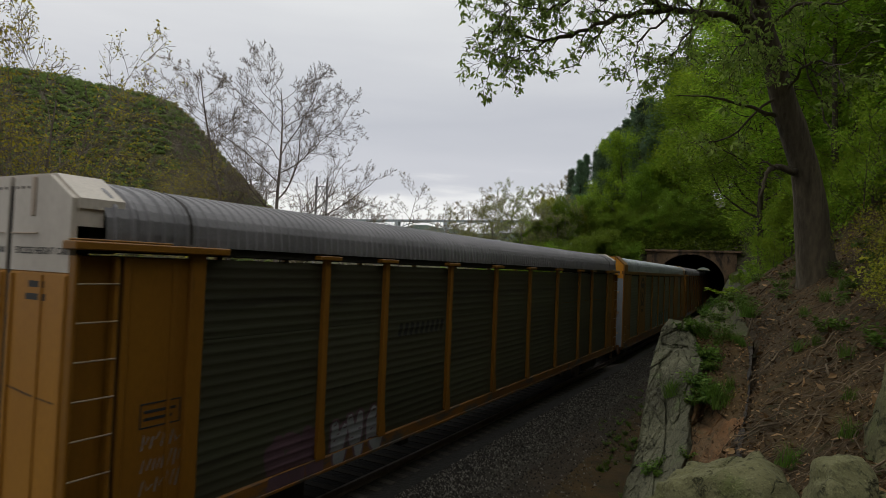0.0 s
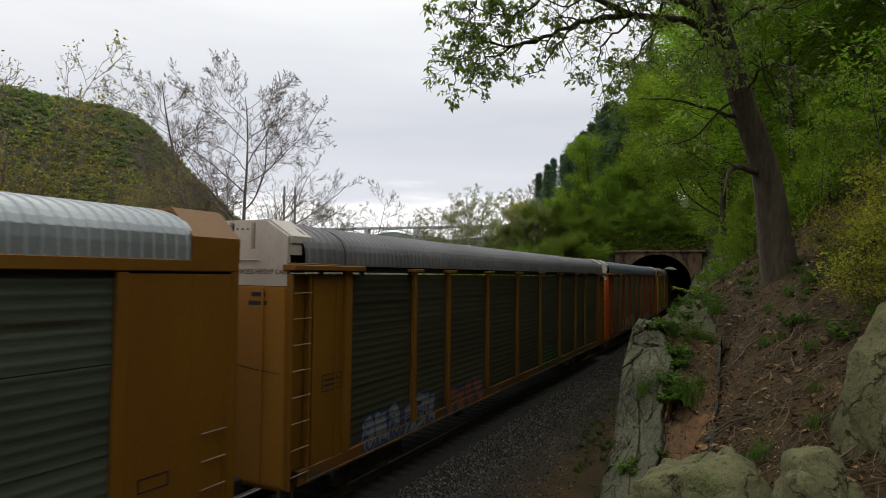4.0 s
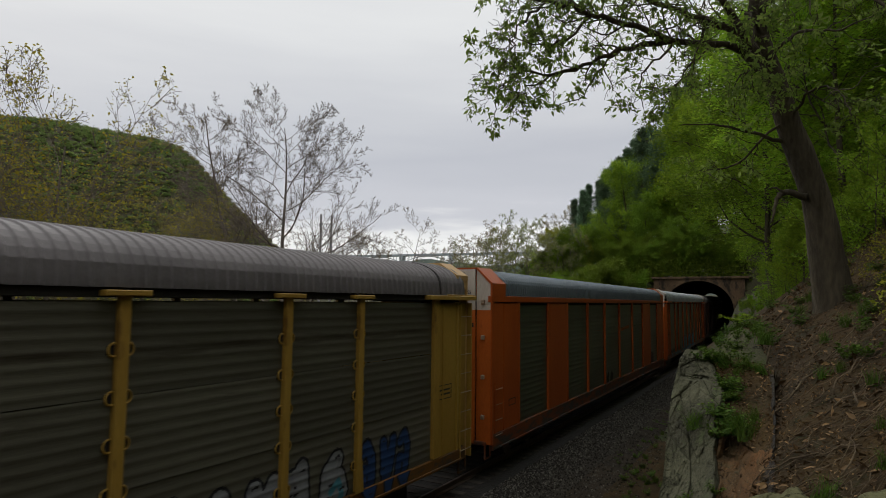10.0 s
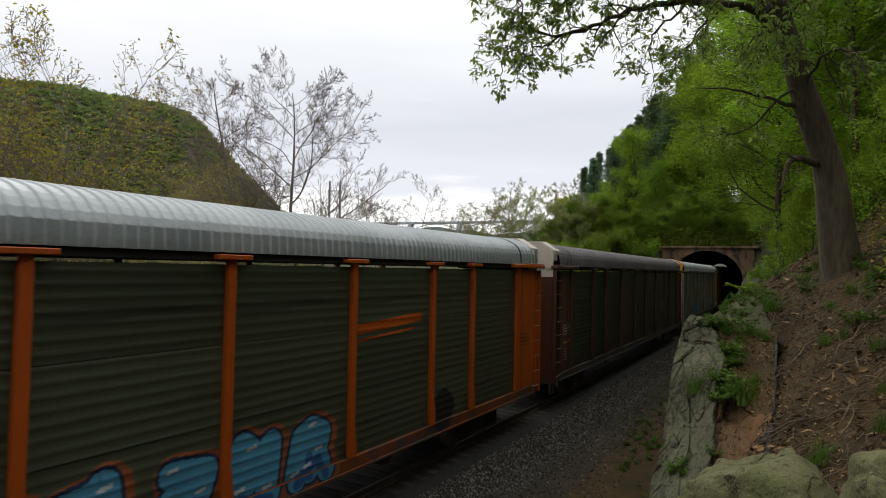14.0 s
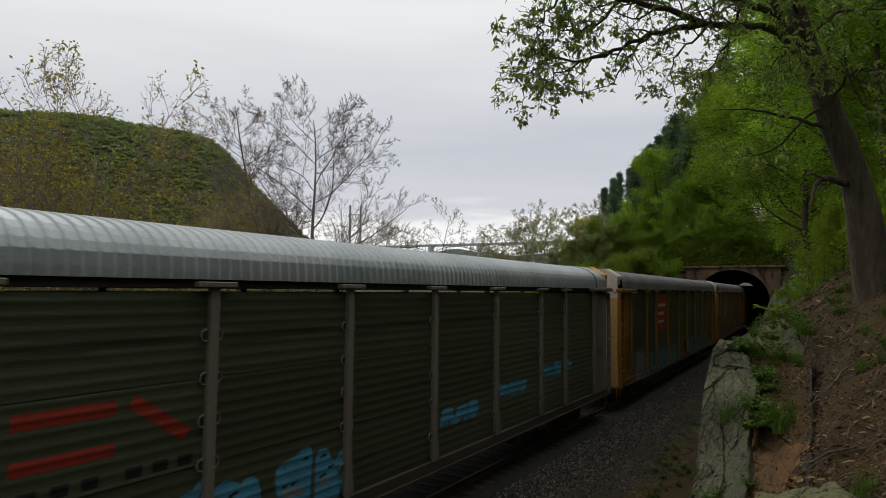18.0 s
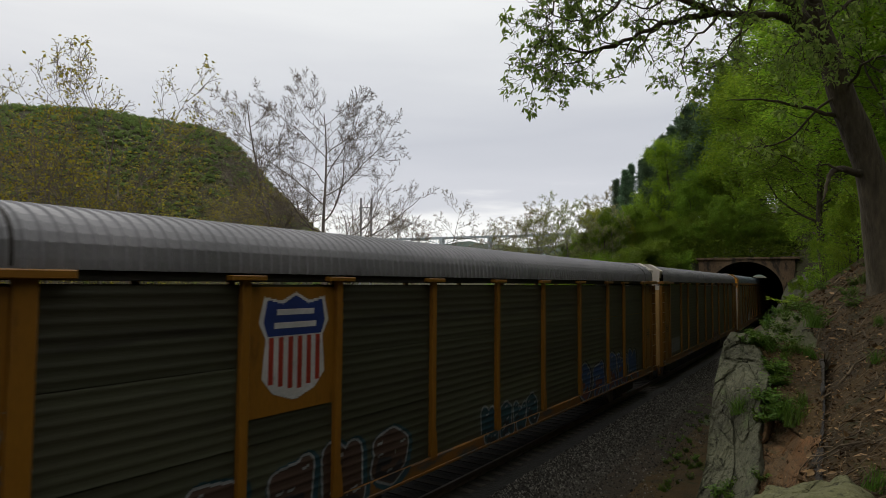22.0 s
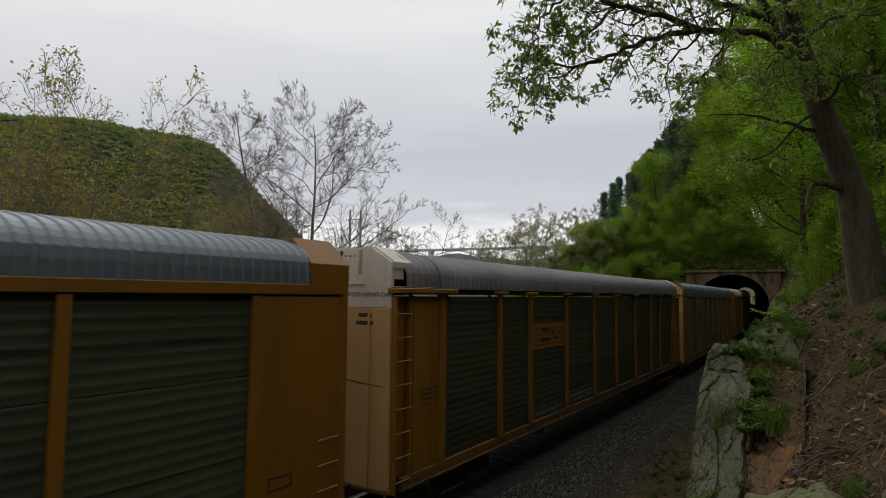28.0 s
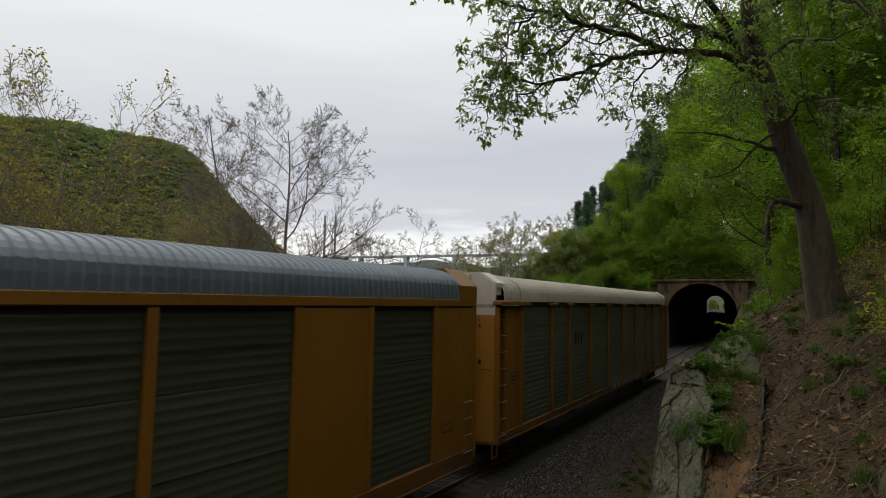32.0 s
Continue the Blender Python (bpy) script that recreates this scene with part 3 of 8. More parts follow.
def make_far_ridge():
    """Low wooded ridge on the horizon, under the bridge."""
    v, n = [], 60
    for j in range(2):
        for i in range(n):
            a = radians(lerp(-46, 10, i / (n - 1)))
            d = 1500 + 200 * j
            v.append((d * math.sin(a), d * math.cos(a), -5 if j == 0 else 4.75 + d * math.tan(radians(3.55 + 0.25 * math.sin(i * 0.5) + 0.1 * math.sin(i * 1.7)))))
    f = [(i, i + 1, n + i + 1, n + i) for i in range(n - 1)]
    m = mat("hazy_far_woods", (0.075, 0.095, 0.075), (0.055, 0.072, 0.060), 0.95, 0.01, 0.06, 0.0)
    thing("far_ridge", fast_mesh("far_ridge", v, f, True), m, "low hazy wooded ridge on the horizon", "hill", kind="structure")


make_far_ridge()


# ---- the tunnel ----
def bore(k=28, half=3.88, spring=4.1, rise=3.40, foot=-0.7):
    """The bore's outline (x, z), from the left foot over the crown to the right foot."""
    out = [(-half, foot), (-half, 1.5)]
    out += [(-half * math.cos(math.pi * i / k), spring + rise * math.sin(math.pi * i / k)) for i in range(k + 1)]
    return out + [(half, 1.5), (half, foot)]


def make_tunnel():
    shift = 0.45
    # lining
    v, f = [], []
    ring = bore()
    ys = steps([(PORTAL, FAR_PORTAL, 7.0)])
    for y in ys:
        v += [(track_x(y) + shift * ramp(y, 130, 90) + x * 1.02, y, z + track_z(y)) for x, z in ring]
    n = len(ring)
    for j in range(len(ys) - 1):
        f += [(j * n + i, j * n + i + 1, (j + 1) * n + i + 1, (j + 1) * n + i) for i in range(n - 1)]
        f.append((j * n + n - 1, j * n, (j + 1) * n, (j + 1) * n + n - 1))
    thing("tunnel_lining", fast_mesh("tunnel_lining", v, f, True), m_lining, "sooty black tunnel lining", "tunnel", kind="structure")
    for y, name, lab in ((PORTAL, "tunnel_portal", "brown stained concrete tunnel portal with an arched opening"), (FAR_PORTAL, "far_tunnel_portal", "far tunnel mouth bright with daylight")):
        root = tagged(new(name), lab, "tunnel portal", kind="structure")
        root.matrix_basis = Matrix.Translation((track_x(y) + (shift if y < 100 else 0), y, track_z(y)))
        s = Shape()
        top, half = 7.72, 5.1
        ring2 = bore()
        # face as strips between the bore and the wall's outline
        for i in range(len(ring2) - 1):
            (x0, z0), (x1, z1) = ring2[i], ring2[i + 1]

            def outer(x, z):
                if z < 4.1:
                    return (math.copysign(half, x), z)
                a = math.atan2(z - 4.1, x)
                t = min(half / max(abs(math.cos(a)), 1e-6), (top - 4.1) / max(math.sin(a), 1e-6))
                return (t * math.cos(a), 4.1 + t * math.sin(a))

            p0, p1 = outer(x0, z0), outer(x1, z1)
            for yy in (-0.35, 0.65):
                s.poly([(x0, yy, z0), (x1, yy, z1), (p1[0], yy, p1[1]), (p0[0], yy, p0[1])])
            s.poly([(x0, -0.35, z0), (x1, -0.35, z1), (x1, 0.65, z1), (x0, 0.65, z0)])
            s.poly([(p0[0], -0.35, p0[1]), (p1[0], -0.35, p1[1]), (p1[0], 0.65, p1[1]), (p0[0], 0.65, p0[1])])
        piece("portal_wall", s.mesh("portal_wall"), m_portal, root)
        # corners above the strips, voussoir ring, coping, wings
        s = Shape()
        for i in range(2, len(ring2) - 3):
            (x0, z0), (x1, z1) = ring2[i], ring2[i + 1]
            k0, k1 = (x0 * 1.10, 4.1 + (z0 - 4.1) * 1.10), (x1 * 1.10, 4.1 + (z1 - 4.1) * 1.10)
            s.poly([(x0, -0.47, z0), (x1, -0.47, z1), (k1[0], -0.47, k1[1]), (k0[0], -0.47, k0[1])])
            s.poly([(k0[0], -0.47, k0[1]), (k1[0], -0.47, k1[1]), (k1[0], -0.34, k1[1]), (k0[0], -0.34, k0[1])])
            s.poly([(x0, -0.47, z0), (x1, -0.47, z1), (x1, -0.34, z1), (x0, -0.34, z0)])
        piece("arch_ring", s.mesh("arch_ring"), m_portal, root)
        piece("coping", Shape().box(-half - 0.2, half + 0.5, -0.6, 0.8, top, top + 0.26, 0.04).mesh("coping"), m_portal, root)
        piece("keystone", Shape().prism([(-0.22, 7.45), (0.22, 7.45), (0.26, 7.71), (-0.26, 7.71)], -0.55, -0.3).mesh("keystone"), m_portal, root)
        piece("wing_wall", Shape().box(half + 0.01, half + 2.2, -0.25, 0.6, -0.7, 6.4, 0.04).mesh("wing_wall"), m_portal, root)


make_tunnel()


# ---- the track ----
def make_track():
    ys = steps([(-640, -20, 20), (-20, 140, 2.0), (140, 700, 8)])
    # ballast bed
    prof = [(-3.9, -0.64), (-3.0, -0.24), (-1.5, -0.17), (1.5, -0.17), (2.2, -0.25), (3.2, -0.46), (4.1, -0.64)]
    v, f = [], []
    for y in ys:
        v += [(track_x(y) + x, y, z + track_z(y)) for x, z in prof]
    n = len(prof)
    f = [(j * n + i, j * n + i + 1, (j + 1) * n + i + 1, (j + 1) * n + i) for j in range(len(ys) - 1) for i in range(n - 1)]
    bed = fast_mesh("ballast_bed", v, f, True)
    bed.materials.append(m_ballast)
    bed.materials.append(m_ballast_shade)
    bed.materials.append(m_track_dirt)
    # strips 1 to 3, under and beside the wagons, take the painted train shadow
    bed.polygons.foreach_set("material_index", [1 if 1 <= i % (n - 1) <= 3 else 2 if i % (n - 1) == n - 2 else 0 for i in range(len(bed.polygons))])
    thing("ballast_bed", bed, m_ballast, "grey crushed stone ballast beside and under the track", "ballast", kind="structure")
    rng = np.random.default_rng(3)
    # loose stones, nearest stretch
    k = 42000
    yy = 9 + 46 * rng.uniform(0, 1, k) ** 1.6
    uu = np.where(rng.uniform(0, 1, k) < 0.86, 1.72 + np.abs(rng.normal(0, 0.75, k)), rng.uniform(2.6, 4.9, k))
    cx = np.array([track_x(y) for y in yy]) + uu
    cz = np.maximum(np.interp(uu, [p[0] for p in prof], [p[1] for p in prof]), -0.625)
    tet = np.array([(1, 0, -0.6), (-0.6, 0.9, -0.6), (-0.6, -0.9, -0.6), (0.1, 0.1, 0.75), (0.7, -0.6, 0.3)])
    s = 0.009 + 0.036 * rng.uniform(0, 1, (k, 1, 1)) ** 2.0
    a = rng.uniform(0, 6.28, k)
    vv = tet[None] * s * rng.uniform(0.7, 1.3, (k, 1, 3))
    x2 = vv[:, :, 0] * np.cos(a)[:, None] - vv[:, :, 1] * np.sin(a)[:, None]
    y2 = vv[:, :, 0] * np.sin(a)[:, None] + vv[:, :, 1] * np.cos(a)[:, None]
    vv = np.stack([x2 + cx[:, None], y2 + yy[:, None], vv[:, :, 2] + cz[:, None] + 0.012], 2).reshape(-1, 3)
    ff = (np.array([(0, 1, 3), (1, 2, 3), (2, 4, 3), (4, 0, 3), (2, 0, 4)])[None] + 5 * np.arange(k)[:, None, None]).reshape(-1, 3)
    thing("loose_ballast", fast_mesh("loose_ballast", vv, ff), m_stones, "loose grey ballast stones", "stones", kind="stuff")
    for side in (-1, 1):
        prof_r = [(-0.075, -0.17), (0.075, -0.17), (0.075, -0.15), (0.012, -0.13), (0.012, -0.045), (0.036, -0.035), (0.036, 0), (-0.036, 0), (-0.036, -0.035), (-0.012, -0.045), (-0.012, -0.13), (-0.075, -0.15)]
        v = []
        for y in ys:
            v += [(track_x(y) + side * 0.7535 + x, y, z + track_z(y)) for x, z in prof_r]
        n = len(prof_r)
        f = [(j * n + i, j * n + (i + 1) % n, (j + 1) * n + (i + 1) % n, (j + 1) * n + i) for j in range(len(ys) - 1) for i in range(n)]
        thing("rail", fast_mesh("rail", v, f), m_rail, "worn brown steel rail", "rail", group="rails of the track", kind="structure")
    me = Shape().box(-1.3, 1.3, -0.115, 0.115, -0.34, -0.155, 0.012).mesh("railway_tie")
    y = 6.0
    while y < 130:
        thing("railway_tie", me, m_tie, "weathered wooden railway tie in the ballast", "tie", Matrix.Translation((track_x(y), y, track_z(y))), "ties of the track", "structure")
        y += 0.53


make_track()

# ---- the train: sixteen closed car-carrier wagons ----
L_BODY, PITCH_Y = 28.05, 29.5
HALF = 1.5
SILL0, SILL1, CAP0, CAP1, TOP = 0.82, 1.10, 4.72, 4.84, 5.72
RIB = 0.162
_cache = {}


def shared(key, build):
    if key not in _cache:
        _cache[key] = build()
    return _cache[key]


def rib_x(z):
    """Depth of the corrugated screens at height z: soft waves with a flatter trough."""
    t = 0.5 - 0.5 * math.cos(2 * math.pi * z / RIB)
    return 0.0095 * t ** 2.2


SHEETS = ((SILL1, 2.34), (2.355, 3.52), (3.535, CAP0))


def screen_mesh(z0, z1):
    """A corrugated sheet one metre long; each one is drawn out to its own length."""
    zs, z = [z0], (math.floor(z0 / (RIB / 7.0)) + 1) * RIB / 7.0
    while z < z1 - 1e-4:
        zs.append(z)
        z += RIB / 7.0
    zs.append(z1)
    me = bpy.data.meshes.new("screen")
    n = len(zs)
    verts = [(rib_x(q), y, q) for y in (0, 1) for q in zs] + [(-0.03, 0, z0), (-0.03, 1, z0), (-0.03, 1, z1), (-0.03, 0, z1)]
    me.from_pydata(verts, [], [(i, n + i, n + i + 1, i + 1) for i in range(n - 1)] + [(2 * n, 2 * n + 1, 2 * n + 2, 2 * n + 3)])
    me.polygons.foreach_set("use_smooth", np.full(len(me.polygons), True))
    return me


def add_screen(car, S, flip, a, b):
    for k, (z0, z1) in enumerate(SHEETS):
        me = shared(("screen", k), lambda: screen_mesh(z0, z1))
        piece("screen_sheet", me, S["screen"], car, flip @ Matrix.Translation((1.40, a, 0)) @ Matrix.Diagonal((1, b - a, 1, 1)))


def roof_outline(flat):
    """Roof section (x, z) from the near eave over the top to the far eave."""
    low = 5.14 if flat else 5.02
    half = [(1.47, 4.90)]
    for i in range(10):
        t = math.pi / 2 * i / 9
        half.append((1.47 * math.cos(t) ** 0.77 if i < 9 else 0.0, low + (TOP - low) * math.sin(t) ** 0.77))
    return half + [(-x, z) for x, z in reversed(half[:-1])]


def roof_mesh(flat, y0, y1, pitch=0.19, rib=0.028):
    """Roof sheets with ribs across the wagon."""
    out = roof_outline(flat)
    v, f, y, k = [], [], y0, len(out)
    ys = []
    while y < y1 - 1e-6:
        ys += [(y + q * pitch, rib * h) for q, h in ((0, 0), (0.39, 0), (0.5, 1), (0.71, 1), (0.82, 0))]
        y += pitch
    ys = [q for q in ys if q[0] < y1] + [(y1, 0.0)]
    for yy, up in ys:
        for i, (x, z) in enumerate(out):
            d = math.hypot(x, z - 4.6)
            v.append((x + up * x / d, yy, z + up * (z - 4.6) / d))
    for j in range(len(ys) - 1):
        f += [(j * k + i, (j + 1) * k + i, (j + 1) * k + i + 1, j * k + i + 1) for i in range(k - 1)]
    return fast_mesh("roof", v, f)


def words_mesh(text, size):
    cu = bpy.data.curves.new("words", "FONT")
    cu.body, cu.size, cu.align_x, cu.extrude = text, size, "CENTER", 0.002
    ob = bpy.data.objects.new("words", cu)
    scene.collection.objects.link(ob)
    bpy.context.view_layer.update()
    me = bpy.data.meshes.new_from_object(ob.evaluated_get(bpy.context.evaluated_depsgraph_get()))
    bpy.data.objects.remove(ob)
    bpy.data.curves.remove(cu)
    me.materials.clear()
    return me


SIDE_FACE = Matrix(((0, 0, 1, 0), (1, 0, 0, 0), (0, 1, 0, 0), (0, 0, 0, 1)))      # text plane onto the +x side
FRONT_FACE = Matrix(((1, 0, 0, 0), (0, 0, -1, 0), (0, 1, 0, 0), (0, 0, 0, 1)))    # text plane onto the -y end


def add_truck(car, y):
    t = piece("truck", shared("truck", lambda: Shape().box(-1.0, 1.0, -0.25, 0.25, 0.45, 0.8, 0.03).mesh("truck")), m_under, car, Matrix.Translation((0, y, 0)))

    def frame_side():
        return Shape().prism([(0.99, 0.3), (1.12, 0.3), (1.12, 0.62), (0.99, 0.62)], -1.15, 1.15).mesh("side_frame")

    for sx in (-1, 1):
        piece("side_frame", shared("sideframe", frame_side), m_under, t, Matrix.Diagonal((sx, 1, 1, 1)))

    def wheel():
        s = Shape()
        n = 20
        for x0, x1, r in ((-0.07, 0.06, 0.42), (0.06, 0.09, 0.445)):
            s.path([(x0, 0, 0), (x1, 0, 0)], [r, r], n)
        return s.mesh("wheel")

    me = shared("wheel", wheel)
    for sx in (-1, 1):
        for dy in (-0.89, 0.89):
            piece("wheel", me, m_rail, t, Matrix.Translation((sx * 0.75, dy, 0.42)) @ Matrix.Diagonal((-sx, 1, 1, 1)))


def car_side_open(car, S, sx):
    """Side of a wagon whose posts stand proud and whose corners carry open ladders."""
    flip = Matrix.Diagonal((sx, 1, 1, 1))
    posts = [1.80, 4.72, 6.72, 9.68, 12.6, 15.45, 18.4, 21.33, 23.33, 26.25]
    for a, b in zip(posts, posts[1:]):
        add_screen(car, S, flip, a, b)

    def post(w, foot):
        s = Shape().box(1.40, 1.50, -w / 2, w / 2, SILL0 + 0.3, CAP1 - 0.02, 0.012)
        s.box(1.40, 1.57, -0.16 - w, 0.16 + w, CAP1 - 0.05, CAP1 + 0.03, 0.012)
        if foot:
            s.poly([(1.507, -w * 0.9, SILL1), (1.507, w * 0.9, SILL1), (1.507, w / 2, SILL1 + 0.55), (1.507, -w / 2, SILL1 + 0.55)])
        return s.mesh("post")

    me, wide = shared("post", lambda: post(0.155, True)), shared("post_wide", lambda: post(0.26, False))
    for i, y in enumerate(posts):
        piece("post", wide if i in (0, len(posts) - 1) else me, S["paint"], car, flip @ Matrix.Translation((0, y, 0)))
    if S.get("clamps") and sx > 0:
        def clamp():
            s = Shape()
            ring = [(1.43, 0.075 * math.cos(a), 0.085 * math.sin(a)) for a in np.linspace(-2.2, 2.2, 9)]
            s.path(ring, [0.014] * 9, 6)
            return s.mesh("clamp", True)

        me, plate = shared("clamp", clamp), shared("clamp_plate", lambda: Shape().box(1.40, 1.425, -0.05, 0.05, -0.06, 0.06, 0.008).mesh("clamp_plate"))
        for y in posts[1:-1]:
            for z in (1.62, 2.34, 2.94, 3.52, 4.12):
                for s_ in (-1, 1):
                    k = piece("clamp", me, S["paint"], car, Matrix.Translation((0, y + s_ * 0.10, z)) @ Matrix.Diagonal((1, s_, 1, 1)))
                    piece("clamp_plate", plate, m_gap, k, Matrix.Translation((0, 0.03, 0)))
    # corner doors, ladders, cap rails
    for far in (0, 1):
        m = flip @ (Matrix.Translation((0, L_BODY, 0)) @ Matrix.Diagonal((1, -1, 1, 1)) if far else Matrix.Identity(4))
        piece("corner_panel", shared("corner_panel", lambda: Shape().box(1.34, 1.44, 0.76, 1.72, SILL1, CAP0, 0.015).mesh("corner_panel")), S["paint"], car, m)
        piece("panel_edge", shared("panel_edge", lambda: Shape().box(1.36, 1.47, 0.66, 0.755, SILL1, CAP0, 0.01).mesh("panel_edge")), S["paint"], car, m)
        piece("panel_rib", shared("panel_rib", lambda: Shape().box(1.441, 1.458, 1.40, 1.46, SILL1, CAP0, 0.005).mesh("panel_rib")), S["paint"], car, m)
        piece("stencil_frame", shared("stencil_frame", lambda: Shape().box(1.44, 1.446, 1.0, 1.64, 2.42, 2.44).box(1.44, 1.446, 1.0, 1.64, 2.74, 2.76).box(1.44, 1.446, 1.0, 1.02, 2.44, 2.74).box(1.44, 1.446, 1.62, 1.64, 2.44, 2.74)
                                         .box(1.44, 1.445, 1.06, 1.56, 2.62, 2.66).box(1.44, 1.445, 1.06, 1.50, 2.52, 2.56).mesh("stencil_frame")), S["ink"], car, m)
        piece("cap_rail", shared("cap_rail", lambda: Shape().box(1.30, 1.60, -0.06, 2.28, CAP1 - 0.05, CAP1 + 0.06, 0.015).box(1.36, 1.57, -0.02, 1.3, CAP1 + 0.06, CAP1 + 0.09, 0.01).mesh("cap_rail")), S["paint"], car, m)
        piece("ladder_back", shared("ladder_back", lambda: Shape().box(1.28, 1.34, 0.04, 0.66, SILL1, CAP0, 0.01).mesh("ladder_back")), S["paint"], car, m)
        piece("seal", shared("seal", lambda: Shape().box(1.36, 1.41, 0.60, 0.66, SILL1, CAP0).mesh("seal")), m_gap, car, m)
        k = piece("ladder", shared("ladderA", lambda: Shape().box(1.36, 1.50, 0.0, 0.05, SILL0, CAP0, 0.01).box(1.36, 1.48, 0.53, 0.60, SILL0, CAP0, 0.01).mesh("ladder")), S["paint"], car, m)
        rung = shared("rungA", lambda: Shape().path([(0, 0.03, 0), (0, 0.58, 0)], [0.011, 0.011], 6).mesh("rung"))
        for i in range(8):
            piece("rung", rung, m_rung, k, Matrix.Translation((1.49, 0, 1.05 + 0.475 * i)))
    # near-black strip between the screens and the roof's eave
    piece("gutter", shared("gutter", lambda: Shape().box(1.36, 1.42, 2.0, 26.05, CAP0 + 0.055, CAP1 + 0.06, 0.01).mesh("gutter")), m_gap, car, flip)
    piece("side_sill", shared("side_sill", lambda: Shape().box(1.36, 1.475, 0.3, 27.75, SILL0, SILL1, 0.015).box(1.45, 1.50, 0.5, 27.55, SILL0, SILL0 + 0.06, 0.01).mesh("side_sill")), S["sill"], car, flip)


def car_side_flush(car, S, sx):
    """Side of a wagon with flush corner walls and, on some, wide plated bays."""
    flip = Matrix.Diagonal((sx, 1, 1, 1))
    plated = S.get("plated", ())
    posts = [2.05, 4.85, 6.95, 9.8, 12.6, 15.5, 18.5, 21.3, 23.4, 26.0] if plated else [2.05, 4.85, 6.85, 9.7, 12.6, 15.5, 18.35, 21.2, 23.2, 26.0]
    for i, (a, b) in enumerate(zip(posts, posts[1:])):
        if i in plated:
            piece("plated_bay", shared(("plated", i), lambda: Shape().box(1.36, 1.475, a, b, SILL1, CAP0, 0.012).mesh("plated_bay")), S["paint"], car, flip)
        else:
            add_screen(car, S, flip, a, b)
    me = shared("post_flush", lambda: Shape().box(1.40, 1.485, -0.085, 0.085, SILL1 - 0.05, CAP0 + 0.02, 0.012).mesh("post"))
    for y in posts:
        piece("post", me, S["paint"], car, flip @ Matrix.Translation((0, y, 0)))
    for far in (0, 1):
        m = flip @ (Matrix.Translation((0, L_BODY, 0)) @ Matrix.Diagonal((1, -1, 1, 1)) if far else Matrix.Identity(4))
        piece("corner_wall", shared("corner_wall", lambda: Shape().box(1.36, 1.475, 0.06, 1.98, SILL1, CAP0, 0.015).mesh("corner_wall")), S["paint"], car, m)
        piece("wall_rib", shared("wall_ribB", lambda: Shape().box(1.47, 1.488, 0.86, 0.90, SILL1, CAP0, 0.004).mesh("wall_rib")), S["paint"], car, m)
        piece("corner_trim", shared("corner_trimB", lambda: Shape().box(1.47, 1.49, 0.02, 0.16, SILL1, CAP1, 0.006).mesh("corner_trim")), S["paint"], car, m)
        k = piece("grab_ladder", shared("grab_bar", lambda: Shape().box(1.475, 1.49, 0.22, 0.26, 1.0, 2.5, 0.004).mesh("grab_ladder")), S["paint"], car, m)
        rung = shared("rungB", lambda: Shape().path([(0, 0.22, 0), (0, 0.70, 0)], [0.011, 0.011], 6).mesh("rung"))
        for i in range(4):
            piece("rung", rung, m_rung, k, Matrix.Translation((1.52, 0, 1.05 + 0.42 * i)))
        piece("notice_frame", shared("notice_frame", lambda: Shape().box(1.476, 1.482, 1.25, 1.75, 1.72, 1.74).box(1.476, 1.482, 1.25, 1.75, 1.90, 1.92).box(1.476, 1.482, 1.25, 1.27, 1.74, 1.90).box(1.476, 1.482, 1.73, 1.75, 1.74, 1.90).mesh("notice_frame")), S["ink"], car, m)
    piece("top_rail", shared("top_rail", lambda: Shape().box(1.36, 1.50, 0.0, 28.05, CAP0 + 0.03, 4.93, 0.015).mesh("top_rail")), S["paint"], car, flip)
    # near-black strip below the top rail
    piece("gutter", shared("eave_stripB", lambda: Shape().box(1.36, 1.42, 2.0, 26.05, CAP0 - 0.06, CAP0 + 0.03).mesh("gutter")), m_gap, car, flip)
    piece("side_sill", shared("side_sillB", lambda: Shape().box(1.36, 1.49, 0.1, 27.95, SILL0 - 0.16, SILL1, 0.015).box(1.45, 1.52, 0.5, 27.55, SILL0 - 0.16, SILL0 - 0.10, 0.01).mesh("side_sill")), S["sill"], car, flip)


